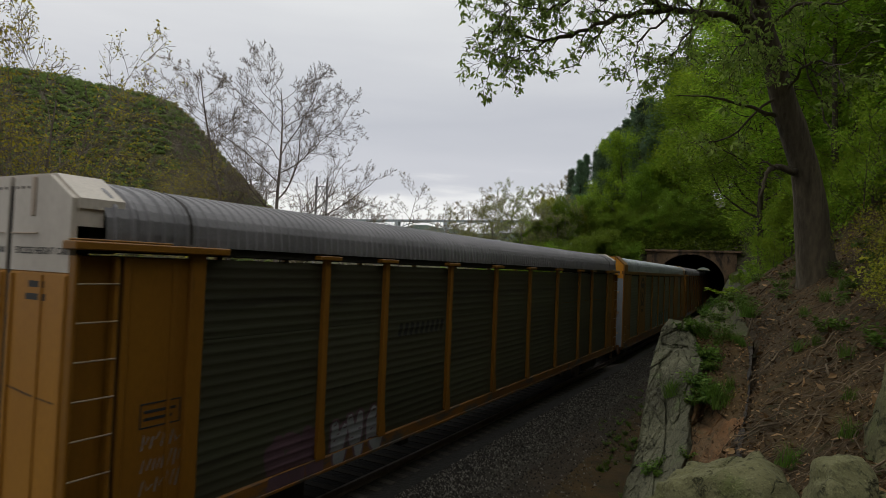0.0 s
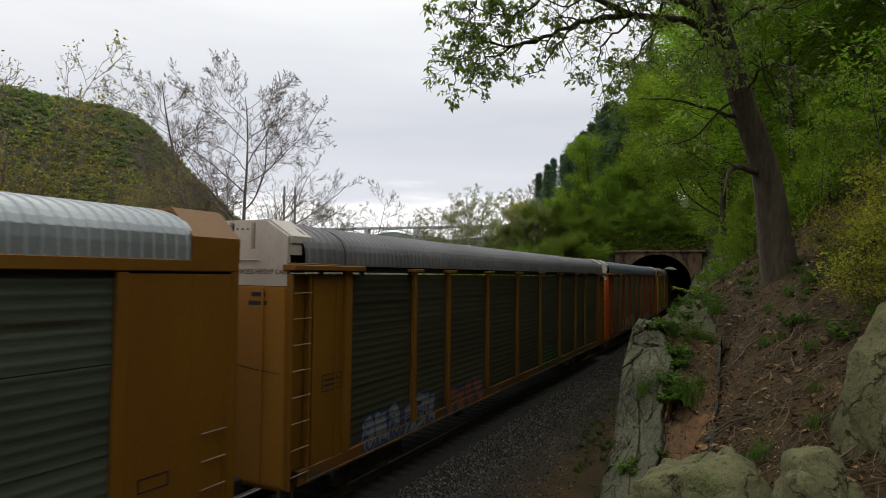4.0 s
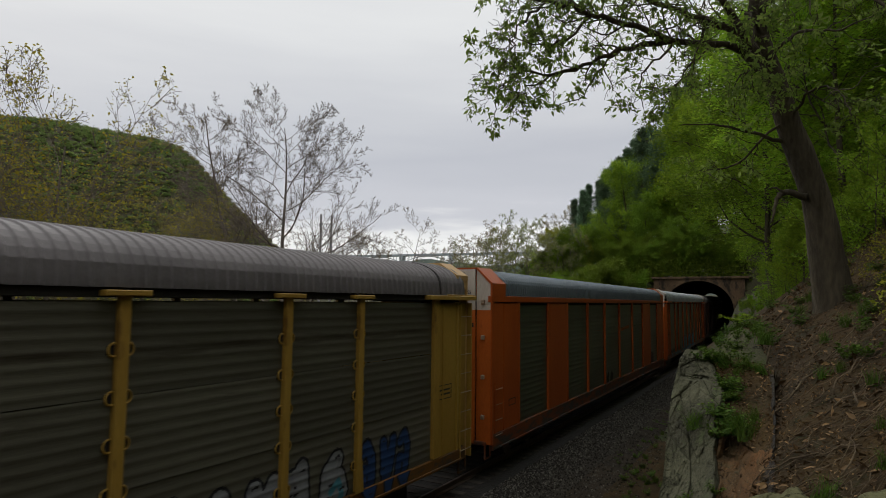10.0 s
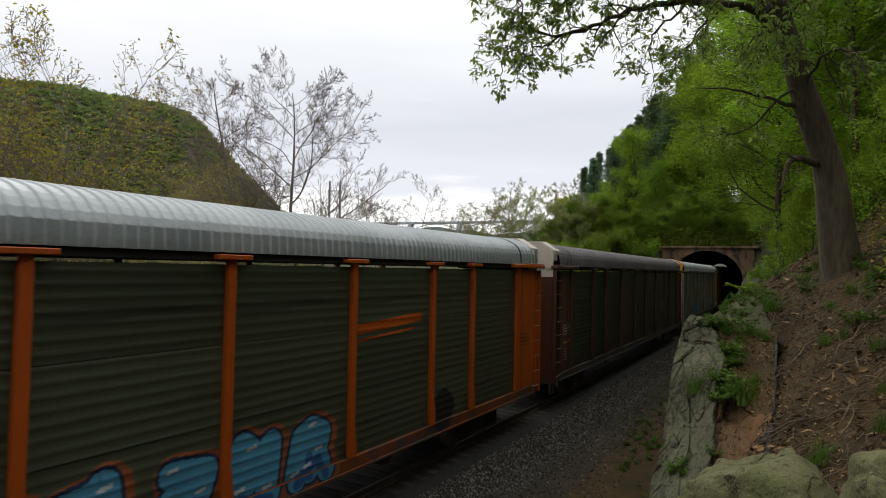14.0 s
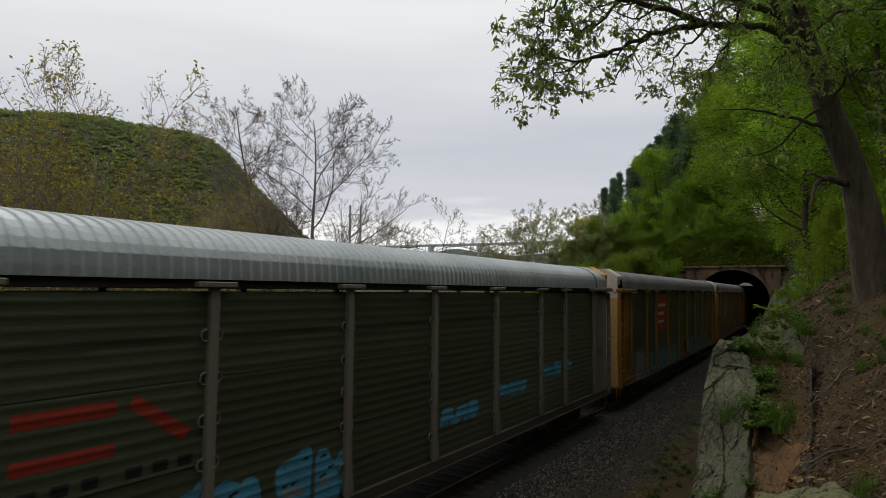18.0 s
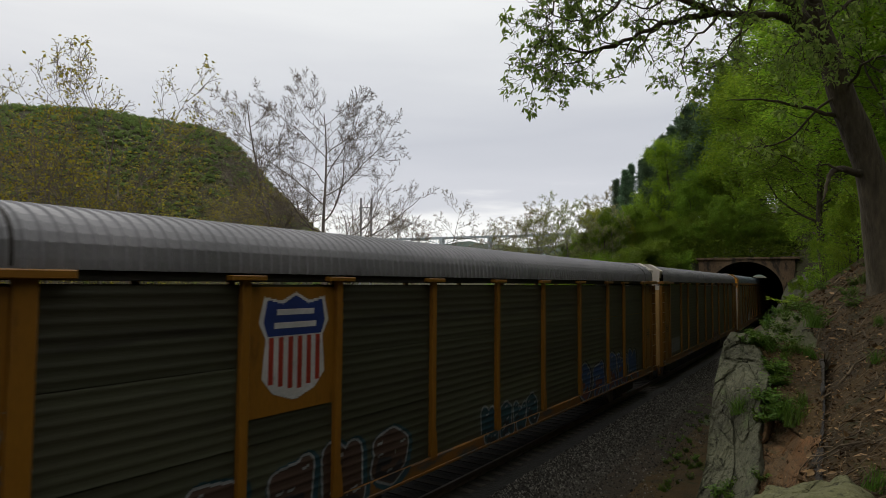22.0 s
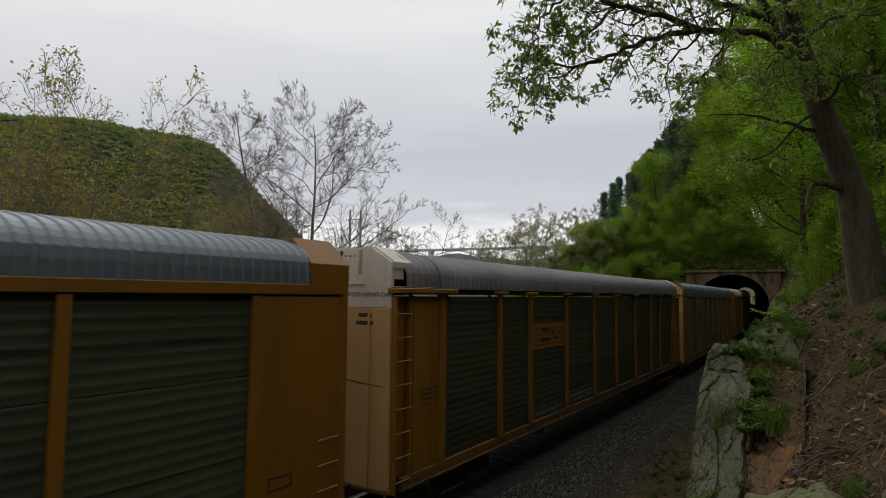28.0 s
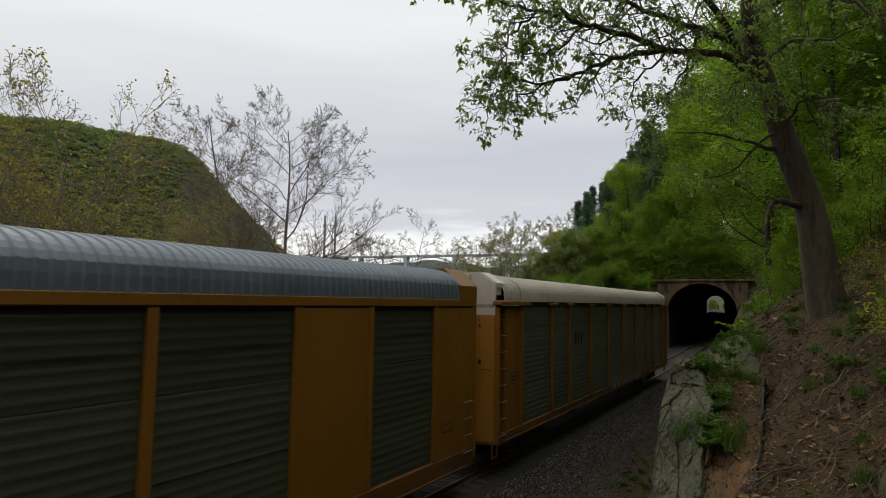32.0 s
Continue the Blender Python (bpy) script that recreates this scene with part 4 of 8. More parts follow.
def car_end_open(car, S, far):
    """Folding end doors with a hood, high band in a second colour."""
    m = Matrix.Translation((0, L_BODY, 0)) @ Matrix.Diagonal((1, -1, 1, 1)) if far else Matrix.Identity(4)
    band = 4.50
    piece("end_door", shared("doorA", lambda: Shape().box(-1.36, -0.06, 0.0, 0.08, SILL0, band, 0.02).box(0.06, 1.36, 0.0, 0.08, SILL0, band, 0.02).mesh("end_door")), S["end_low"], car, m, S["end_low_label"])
    piece("end_hood", shared("hoodA", lambda: Shape().prism([(-1.36, band + 0.003), (-0.06, band + 0.003), (-0.06, 5.72), (-0.86, 5.72), (-1.36, 5.42)], 0.0, 0.08)
                             .prism([(1.36, band + 0.003), (0.06, band + 0.003), (0.06, 5.72), (0.86, 5.72), (1.36, 5.42)], 0.0, 0.08).mesh("end_hood")), S["end_top"], car, m)
    piece("hood_top", shared("hood_top", lambda: Shape().prism([(-1.40, 5.30), (-1.40, 5.43), (-0.88, 5.75), (0.88, 5.75), (1.40, 5.43), (1.40, 5.30), (1.34, 5.30), (1.34, 5.40), (0.86, 5.69), (-0.86, 5.69), (-1.34, 5.40), (-1.34, 5.30)], 0.07, 0.66).mesh("hood_top")), S["end_top"], car, m)
    for sx in (-1, 1):
        piece("hood_side", shared(("hood_side", sx), lambda: Shape().prism([(sx * 1.335, 5.08), (sx * 1.375, 5.08), (sx * 1.375, 5.36), (sx * 1.335, 5.36)], 0.081, 0.40).mesh("hood_side")), S["end_top"], car, m)
    piece("door_seal", shared("door_gapA", lambda: Shape().box(-0.06, 0.06, 0.02, 0.05, SILL0, 5.6).mesh("door_seal")), m_gap, car, m)
    for sx in (-1, 1):
        fl = m @ Matrix.Diagonal((sx, 1, 1, 1))
        piece("door_fold", shared("foldA", lambda: Shape().prism([(0.10, SILL0 + 0.05), (0.16, SILL0 + 0.05), (0.16, 4.46), (0.10, 4.46)], -0.03, 0.0).prism([(0.78, SILL0 + 0.05), (0.83, SILL0 + 0.05), (0.83, 4.46), (0.78, 4.46)], -0.02, 0.0)
                                   .prism([(1.26, SILL0 + 0.05), (1.34, SILL0 + 0.05), (1.34, 4.46), (1.26, 4.46)], -0.025, 0.0).mesh("door_fold")), S["end_low"], car, fl)
        for x in (0.14, 0.27, 0.40):
            piece("rivet", shared("rivetA", lambda: Shape().box(-0.018, 0.018, -0.012, 0.0, 5.555, 5.59, 0.004).mesh("rivet")), m_gap, car, fl @ Matrix.Translation((x, 0, 0)))
        piece("hinge_strap", shared("strapA", lambda: Shape().box(0.50, 0.58, -0.02, 0.0, 5.2, 5.70, 0.005).mesh("hinge_strap")), m_rung, car, fl)
        piece("grab_iron", shared("grabA", lambda: Shape().path([(0.1, -0.03, 4.98), (0.7, -0.03, 4.98)], [0.012, 0.012], 6).mesh("grab_iron")), m_rung, car, fl)
    if not far:
        w = shared("words_low", lambda: words_mesh("EXCESS HEIGHT CAR", 0.125))
        for x in (-0.68, 0.75):
            piece("warning_words", w, m_black, car, Matrix.Translation((x, -0.004, 4.72)) @ FRONT_FACE, "black stencilled words EXCESS HEIGHT CAR")
        piece("reporting_mark", shared("markA", lambda: Shape().box(0.52, 0.86, -0.004, 0, 4.30, 4.38).box(0.46, 0.90, -0.004, 0, 4.14, 4.22).mesh("reporting_mark")), m_black, car)
        if S.get("slot"):
            piece("door_slot", shared("slotA", lambda: Shape().box(0.10, 0.92, -0.006, 0.0, 3.06, 3.20, 0.002).mesh("door_slot")), m_gap, car, None, "dark slot in the end door")
            piece("slot_lip", shared("slotB", lambda: Shape().box(0.08, 0.94, -0.03, -0.007, 3.205, 3.235, 0.005).mesh("slot_lip")), S["end_low"], car)
        piece("door_dent", shared("dentA", lambda: Shape().path([(0.05, -0.002, 3.02), (0.6, -0.002, 2.95), (1.3, -0.002, 2.9)], [0.008, 0.01, 0.006], 5).mesh("door_dent")), m_gap, car)


def car_end_flush(car, S, far):
    """Four-leaf end doors under a bevelled top."""
    m = Matrix.Translation((0, L_BODY, 0)) @ Matrix.Diagonal((1, -1, 1, 1)) if far else Matrix.Identity(4)
    band = 4.52
    cols = [(-1.44, -0.99), (-0.96, -0.30), (-0.27, 0.27), (0.30, 0.96), (0.99, 1.44)]

    def leaf(a, b, z0, z1, clip):
        pts = [(a, z0), (b, z0), (b, z1), (a, z1)]
        if clip and abs(a + b) > 2:
            s = 1 if a > 0 else -1
            pts = [(s * 0.99, z0), (s * 1.44, z0), (s * 1.44, 5.26), (s * 0.99, z1)]
        return pts

    for i, (a, b) in enumerate(cols):
        d = 0.05 if i in (0, 4) else 0.0
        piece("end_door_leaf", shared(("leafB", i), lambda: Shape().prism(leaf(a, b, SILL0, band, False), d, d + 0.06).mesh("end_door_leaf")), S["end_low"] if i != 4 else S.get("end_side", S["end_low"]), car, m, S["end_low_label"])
        piece("end_door_head", shared(("headB", i), lambda: Shape().prism(leaf(a, b, band + 0.003, 5.68, True), d, d + 0.06).mesh("end_door_head")), S["end_top"], car, m)

    def rods():
        s = Shape()
        for x in (-0.62, -0.12, 0.12, 0.62):
            s.path([(x, -0.03, SILL0 + 0.1), (x, -0.03, 5.6)], [0.022, 0.022], 6)
        for x in (-1.2, 1.2):
            for z in (1.5, 2.6, 3.7, 4.7):
                s.box(x - 0.05, x + 0.05, -0.02, 0.05, z, z + 0.12, 0.01)
        return s.mesh("lock_rods")

    piece("lock_rods", shared("rodsB", rods), m_rung if S.get("rods") is None else S["rods"], car, m)
    piece("end_frame", shared("frameB", lambda: Shape().prism([(-1.5, 4.9), (-1.5, 5.28), (-1.03, 5.73), (1.03, 5.73), (1.5, 5.28), (1.5, 4.9), (1.44, 4.9), (1.44, 5.26), (1.0, 5.68), (-1.0, 5.68), (-1.44, 5.26), (-1.44, 4.9)], 0.0, 0.95)
                              .box(1.44, 1.495, 0.0, 0.12, SILL0, 4.9, 0.01).box(-1.495, -1.44, 0.0, 0.12, SILL0, 4.9, 0.01).mesh("end_frame")), S["paint"], car, m)
    piece("door_shadow", shared("backB", lambda: Shape().box(-1.42, 1.42, 0.112, 0.13, SILL0, 5.2).mesh("door_back")), m_gap, car, m)
    if not far:
        ww = [shared(("w", t), lambda: words_mesh(t, 0.16)) for t in ("EXCESS", "HEIGHT", "CAR")]
        for x in ((0.63,) if S.get("one_notice", True) else (-0.4, 0.1)):
            if S.get("one_notice", True):
                piece("notice_plate", shared("plateB", lambda: Shape().box(0.33, 0.93, -0.006, 0.0, 4.62, 5.12).mesh("notice_plate")), m_white, car)
            for i, w in enumerate(ww):
                piece("warning_words", w, m_black, car, Matrix.Translation((x, -0.009, 4.98 - i * 0.16)) @ FRONT_FACE @ Matrix.Diagonal((0.78, 0.85, 1, 1)), "black stencilled words EXCESS HEIGHT CAR")
        piece("reporting_mark", shared("markB", lambda: Shape().box(0.42, 0.86, -0.004, 0, 4.24, 4.36).box(0.38, 0.92, -0.004, 0, 4.04, 4.16).mesh("reporting_mark")), m_black, car)
        piece("small_print", shared("printB", lambda: Shape().box(0.45, 0.83, -0.004, 0, 2.5, 2.53).box(0.45, 0.86, -0.004, 0, 2.4, 2.43).box(0.45, 0.8, -0.004, 0, 2.3, 2.33).box(0.45, 0.8, -0.004, 0, 2.2, 2.23)
                                    .box(0.45, 0.86, -0.004, 0, 1.9, 1.93).box(0.45, 0.8, -0.004, 0, 1.8, 1.83).mesh("small_print")), m_black, car)


def make_car(S, label):
    car = tagged(new("car_carrier_wagon"), label, "railway car", "wagons of the train")
    flat = S["kind"] == "flush"
    y0, y1 = (0.9, L_BODY - 0.9) if flat else (0.72, L_BODY - 0.72)
    piece("roof", shared(("roof", flat), lambda: roof_mesh(flat, y0, y1)), S["roof"], car, None, S.get("roof_label", ""))
    if flat:
        piece("roof_end", shared("roof_endB", lambda: Shape().prism([(1.485, 4.9), (1.485, 5.27), (1.02, 5.715), (-1.02, 5.715), (-1.485, 5.27), (-1.485, 4.9)], 0.1, 0.93).mesh("roof_end")), S["paint"], car)
        piece("roof_end", shared("roof_endB2", lambda: Shape().prism([(1.485, 4.9), (1.485, 5.27), (1.02, 5.715), (-1.02, 5.715), (-1.485, 5.27), (-1.485, 4.9)], L_BODY - 0.93, L_BODY - 0.1).mesh("roof_end")), S["paint"], car)
    else:
        # separate end sheets of the roof, with wider ribs; a near-black block paints the shade behind the hood
        for y in (0.38, L_BODY - 1.62):
            piece("roof_end_sheet", shared("end_sheetA", lambda: roof_mesh(False, 0.0, 1.24, 0.235, 0.036)), S["roof"], car, Matrix.Translation((0, y, 0.012)), "ribbed end sheet of the roof")
        for y in (0.30, L_BODY - 0.64):
            piece("roof_bulkhead", shared("hood_fillA", lambda: Shape().prism([(1.26, 4.75), (1.26, 5.30), (0.55, 5.62), (-0.55, 5.62), (-1.26, 5.30), (-1.26, 4.75)], 0.0, 0.34).mesh("roof_bulkhead")), m_gap, car, Matrix.Translation((0, y, 0)))
        for y in (1.62, L_BODY - 1.67):
            piece("roof_clamp", shared("clampA", lambda: Shape().prism([(x * 1.012, z + 0.03) for x, z in roof_outline(False)], 0, 0.05).mesh("roof_clamp")), m_under, car, Matrix.Translation((0, y, 0)))
    for sx in (1, -1):
        (car_side_flush if flat else car_side_open)(car, S, sx)
    for far in (0, 1):
        (car_end_flush if flat else car_end_open)(car, S, far)
    piece("floor", shared("floor", lambda: Shape().box(-1.35, 1.35, 0.2, 27.85, 0.9, 1.1).mesh("floor")), m_under, car)
    piece("centre_sill", shared("csill", lambda: Shape().box(-0.4, 0.4, -0.2, 28.25, 0.62, 0.9, 0.02).box(-1.2, 1.2, 8.0, 8.3, 0.55, 0.9).box(-1.2, 1.2, 19.8, 20.1, 0.55, 0.9).mesh("centre_sill")), m_under, car)
    for s, y in ((-1, 0.0), (1, L_BODY)):
        piece("coupler", shared(("coupler", s), lambda: Shape().box(-0.12, 0.12, min(y, y + s * 0.55), max(y, y + s * 0.55), 0.72, 0.98, 0.03).mesh("coupler")), m_under, car)
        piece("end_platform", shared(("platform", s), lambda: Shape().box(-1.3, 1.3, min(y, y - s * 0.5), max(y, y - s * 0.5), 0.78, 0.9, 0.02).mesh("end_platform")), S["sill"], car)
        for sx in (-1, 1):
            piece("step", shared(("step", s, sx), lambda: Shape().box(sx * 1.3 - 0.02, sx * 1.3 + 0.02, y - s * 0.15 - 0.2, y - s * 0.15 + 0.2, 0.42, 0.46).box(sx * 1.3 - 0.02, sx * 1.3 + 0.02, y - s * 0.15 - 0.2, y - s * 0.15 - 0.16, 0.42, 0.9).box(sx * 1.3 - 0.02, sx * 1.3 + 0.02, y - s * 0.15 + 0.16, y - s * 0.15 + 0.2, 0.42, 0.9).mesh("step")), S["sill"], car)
    for y in (3.6, L_BODY - 3.6):
        add_truck(car, y)
    return car


def livery(kind, paint, screen, roof, low, top, lowlab, **more):
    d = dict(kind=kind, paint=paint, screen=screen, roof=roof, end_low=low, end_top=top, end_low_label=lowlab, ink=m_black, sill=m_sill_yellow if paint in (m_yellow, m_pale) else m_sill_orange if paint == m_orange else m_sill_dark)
    d.update(more)
    return d


CARS = [
    (livery("open", m_yellow, m_screen_dark, m_roof_grey, m_yellow_lit_end, m_white, "yellow end door"), "yellow closed car carrier with dark screens and a grey roof"),
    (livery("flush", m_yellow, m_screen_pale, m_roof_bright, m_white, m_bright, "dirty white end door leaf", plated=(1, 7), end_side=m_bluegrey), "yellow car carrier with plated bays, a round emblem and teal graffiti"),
    (livery("open", m_yellow, m_screen_dark, m_roof_grey, m_yellow_lit_end, m_white, "yellow end door"), "yellow car carrier with dark screens and green graffiti"),
    (livery("open", m_orange, m_screen, m_roof_blue, m_orange_lit_end, m_white, "orange end door"), "orange car carrier with a white hood and white graffiti"),
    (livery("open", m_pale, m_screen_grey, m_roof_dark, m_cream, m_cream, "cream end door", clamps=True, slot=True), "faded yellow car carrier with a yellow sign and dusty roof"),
    (livery("flush", m_orange, m_screen, m_roof_blue, m_orange_lit_end, m_white, "orange end door leaf", plated=(1, 7), one_notice=True), "orange car carrier with wide plated bays and grey roof"),
    (livery("open", m_orange, m_screen, m_roof_bright, m_orange_lit_end, m_white, "orange end door"), "orange car carrier with a bright roof and blue graffiti"),
    (livery("open", m_brown, m_screen_soot, m_roof_dark, m_brown, m_white, "oxide brown end door", ink=m_white), "brown car carrier with a dusty dark roof"),
    (livery("open", m_beige, m_screen, m_roof_bright, m_white, m_bright, "white end door", clamps=True), "beige car carrier with a yellow hood and blue graffiti"),
    (livery("open", m_yellow, m_screen_dark, m_roof_grey, m_cream, m_white, "cream yellow end door"), "yellow car carrier with a red sign and blue graffiti"),
    (livery("open", m_yellow, m_screen_dark, m_roof_grey, m_cream, m_white, "cream yellow end door"), "yellow car carrier with a shield sign and white graffiti"),
    (livery("open", m_yellow, m_screen_dark, m_roof_grey, m_cream, m_white, "cream yellow end door"), "yellow car carrier with dark screens and faint graffiti"),
    (livery("flush", m_yellow, m_screen, m_roof_blue, m_white, m_bright, "rust-streaked white end door leaf", one_notice=False), "yellow car carrier with a white end and white tags"),
    (livery("open", m_yellow, m_screen_dark, m_roof_grey, m_cream, m_white, "cream yellow end door"), "yellow car carrier with a yellow sign between its posts"),
    (livery("flush", m_yellow, m_screen, m_roof_blue, m_cream, m_cream, "cream end door leaf", plated=(1, 7)), "yellow car carrier with plated bays and white graffiti"),
    (livery("open", m_yellow, m_screen_pale, m_roof_cream, m_yellow_lit_end, m_white, "yellow end door", slot=True), "last yellow car carrier of the train with a cream roof"),
]
train = [make_car(S, lab) for S, lab in CARS]



# ---- paint on the wagons: signs and graffiti ----
def flat_mat(name, c, rough=0.6, wear=0.45):
    return mat(name, c, tuple(k * 0.8 for k in c), rough, 1.5, 20, 0.0, dirt=tuple(k * 0.45 for k in c), amount=wear)


p_black = flat_mat("black_spray", (0.010, 0.010, 0.012))
p_white = flat_mat("white_spray", (0.365, 0.365, 0.3773))
p_grey = flat_mat("silver_spray", (0.1552, 0.1604, 0.1656))
p_teal = flat_mat("teal_spray", (0.04284, 0.1591, 0.1958))
p_deep = flat_mat("dark_teal_spray", (0.00864, 0.0324, 0.0432))
p_sky = flat_mat("light_blue_spray", (0.0504, 0.1915, 0.2923))
p_blue = flat_mat("blue_spray", (0.01296, 0.0396, 0.1152))
p_brown = flat_mat("dark_brown_spray", (0.040, 0.022, 0.015))
p_pale = flat_mat("pale_teal_spray", (0.12, 0.17, 0.16))
p_navy = flat_mat("navy_spray", (0.010, 0.016, 0.045))
p_azure = flat_mat("azure_spray", (0.020, 0.075, 0.20))
p_orange = flat_mat("orange_spray", (0.20, 0.06, 0.02))
p_olive = flat_mat("olive_spray", (0.108, 0.108, 0.01728))
p_peach = flat_mat("peach_spray", (0.1872, 0.072, 0.0396))
p_green = flat_mat("green_spray", (0.0324, 0.0756, 0.02736))
p_pink = flat_mat("faded_pink_spray", (0.072, 0.0396, 0.0504))
p_red = flat_mat("red_sign_paint", (0.216, 0.0216, 0.01008))
p_signblue = flat_mat("blue_sign_paint", (0.00864, 0.0216, 0.108))
p_signwhite = flat_mat("white_sign_paint", (0.36, 0.3456, 0.3312))
p_rust = flat_mat("rusty_red_spray", (0.075, 0.022, 0.016))
p_tan = flat_mat("tan_spray", (0.144, 0.0864, 0.0324))


def painted(car, name, polys, material, label, lift=0.004, flat=None):
    """Paint on the near side: outlines in (y, z), laid over the ribs of the screens in thin strips, or on a flat plate at x = flat."""
    s = Shape()
    dz = RIB / 7.0
    zs = [q[1] for p in polys for q in p]
    z = math.ceil(max(min(zs), SILL0 + 0.012) / dz) * dz
    while z < max(zs):
        mid = z + dz / 2
        spans = []
        for p in polys:
            cuts = []
            for (y0, z0), (y1, z1) in zip(p, p[1:] + p[:1]):
                if (z0 <= mid) != (z1 <= mid):
                    cuts.append(y0 + (y1 - y0) * (mid - z0) / (z1 - z0))
            cuts.sort()
            spans += zip(cuts[::2], cuts[1::2])
        merged = []
        for a, b in sorted(spans):
            if merged and a <= merged[-1][1]:
                merged[-1][1] = max(b, merged[-1][1])
            else:
                merged.append([a, b])
        x0, x1 = ((1.40 + rib_x(z) + lift, 1.40 + rib_x(z + dz) + lift) if flat is None and z >= SILL1 else ((flat or 1.476) + lift,) * 2)
        for a, b in merged:
            s.poly([(x0, a, z), (x0, b, z), (x1, b, z + dz), (x1, a, z + dz)])
        z += dz
    me = bpy.data.meshes.new(name)
    me.from_pydata(s.v, [], s.f)
    return piece(name, me, material, car, None, label)


def blob(cy, cz, w, h, seed, power=2.6, wob=0.10, slant=0.12, grow_=0.0):
    """A fat rounded letter-like body."""
    r = random.Random(seed)
    ph, k = r.uniform(0, 6.28), r.choice((2, 3, 4))
    out = []
    for i in range(28):
        a = 2 * math.pi * i / 28
        c, s_ = math.cos(a), math.sin(a)
        q = (abs(c) ** power + abs(s_) ** power) ** (-1 / power) * (1 + wob * math.sin(k * a + ph))
        y, z = (w / 2 + grow_) * q * c, (h / 2 + grow_) * q * s_
        out.append((cy + y + slant * z, cz + z))
    return out


def ring(cy, cz, w, h, seed, t, **kw):
    """A blob's outline of width t, as a closed band."""
    a, b = blob(cy, cz, w, h, seed, grow_=t, **kw), blob(cy, cz, w, h, seed, **kw)
    return a + [a[0], b[0]] + list(reversed(b))


def stroke(pts, t):
    """A brush line of width t along pts (y, z)."""
    left, right = [], []
    for i, (y, z) in enumerate(pts):
        y0, z0 = pts[max(0, i - 1)]
        y1, z1 = pts[min(len(pts) - 1, i + 1)]
        d = math.hypot(y1 - y0, z1 - z0) or 1
        ny, nz = -(z1 - z0) / d * t / 2, (y1 - y0) / d * t / 2
        left.append((y + ny, z + nz))
        right.append((y - ny, z - nz))
    return left + list(reversed(right))


# bent strokes in a unit cell, (y, z) from the lower corner: loops, hooks, forks and zigzags of no alphabet
BENDS = (
    (((0.0, 1.0), (0.22, 0.1), (0.42, 0.7), (0.60, 0.0), (1.0, 0.85)), ((0.1, 0.55), (0.3, 0.6))),
    (((0.05, 0.85), (0.5, 1.0), (0.92, 0.72), (0.88, 0.3), (0.5, 0.0), (0.05, 0.22), (0.1, 0.52), (0.45, 0.5)),),
    (((0.95, 0.0), (0.88, 1.0)), ((0.88, 0.9), (0.15, 0.8), (0.25, 0.5), (0.85, 0.45)), ((0.55, 0.5), (0.0, 0.0))),
    (((0.1, 0.95), (0.85, 0.85), (0.3, 0.5), (0.95, 0.42), (0.5, 0.05), (0.05, 0.12)),),
    (((0.05, 0.0), (0.2, 0.85), (0.55, 1.0), (0.92, 0.82), (0.8, 0.4), (1.0, 0.0)), ((0.45, 0.1), (0.5, 0.5))),
    (((0.05, 0.98), (0.5, 0.02), (0.9, 0.6), (0.98, 1.0)), ((0.2, 0.4), (0.75, 0.75))),
    (((0.92, 0.0), (0.85, 0.9), (0.15, 0.12), (0.05, 1.0), (0.3, 0.85)),),
    (((0.5, 1.0), (0.1, 0.75), (0.18, 0.2), (0.6, 0.0), (0.95, 0.3), (0.7, 0.62), (0.35, 0.45)),),
    (((0.1, 1.0), (0.9, 0.9), (0.75, 0.06), (0.05, 0.0)), ((0.85, 0.5), (0.2, 0.55), (0.25, 0.3))),
)


def thick(pts, t):
    """A line of even width drawn as bars with rounded joints and ends."""
    out = [[(y + t / 2 * math.cos(k * math.pi / 6), z + t / 2 * math.sin(k * math.pi / 6)) for k in range(12)] for y, z in pts]
    return out + [stroke([p, q], t) for p, q in zip(pts, pts[1:])]


def graffiti(car, y0, y1, z0, z1, fill, line, n, seed, second=None, halo=None, inner=None, what="spray-painted graffiti", thick_=0.06):
    """A piece of unreadable spray paint: leaning bent block strokes, edged, shaded, with shine lines."""
    r = random.Random(seed)
    w = (y1 - y0) / n
    shapes, wide, wider, shade, shine = [], [], [], [], []
    last = -1
    for i in range(n):
        k = r.choice([q for q in range(len(BENDS)) if q != last])
        last = k
        cw, ch = w * r.uniform(0.86, 1.02), (z1 - z0) * r.uniform(0.80, 0.98)
        ay, az = y0 + w * i + 0.05 * w, z0 + 0.06 + (z1 - z0 - ch) * r.uniform(0.0, 0.7)
        lean, t = r.uniform(-0.10, 0.16), min(cw, ch) * r.uniform(0.32, 0.42)
        for line_ in BENDS[k]:
            pts = [(ay + t / 2 + (cw - t) * p + lean * q * ch, az + t / 2 + (ch - t) * q) for p, q in line_]
            shapes += thick(pts, t)
            wide += thick(pts, t + 1.8 * thick_)
            wider += thick([(p + 0.05, q - 0.04) for p, q in pts], t + 4.6 * thick_)
            shade += thick([(p, q - t * 0.22) for p, q in pts if q < az + ch * 0.62], t * 0.40)
            shine += [stroke([(p - t * 0.2, q + t * 0.12), (p + t * 0.25, q + t * 0.2)], max(0.018, t * 0.13)) for p, q in pts[::2]]
    if halo:
        painted(car, "graffiti_halo", wider, halo, what, 0.004)
    painted(car, "graffiti_edge", wide, line, what, 0.006)
    if fill:
        painted(car, "graffiti_body", shapes, fill, what, 0.008)
    if second and shade:
        painted(car, "graffiti_shade", shade, second, what, 0.0095)
    painted(car, "graffiti_shine", shine, inner or line, what, 0.011)


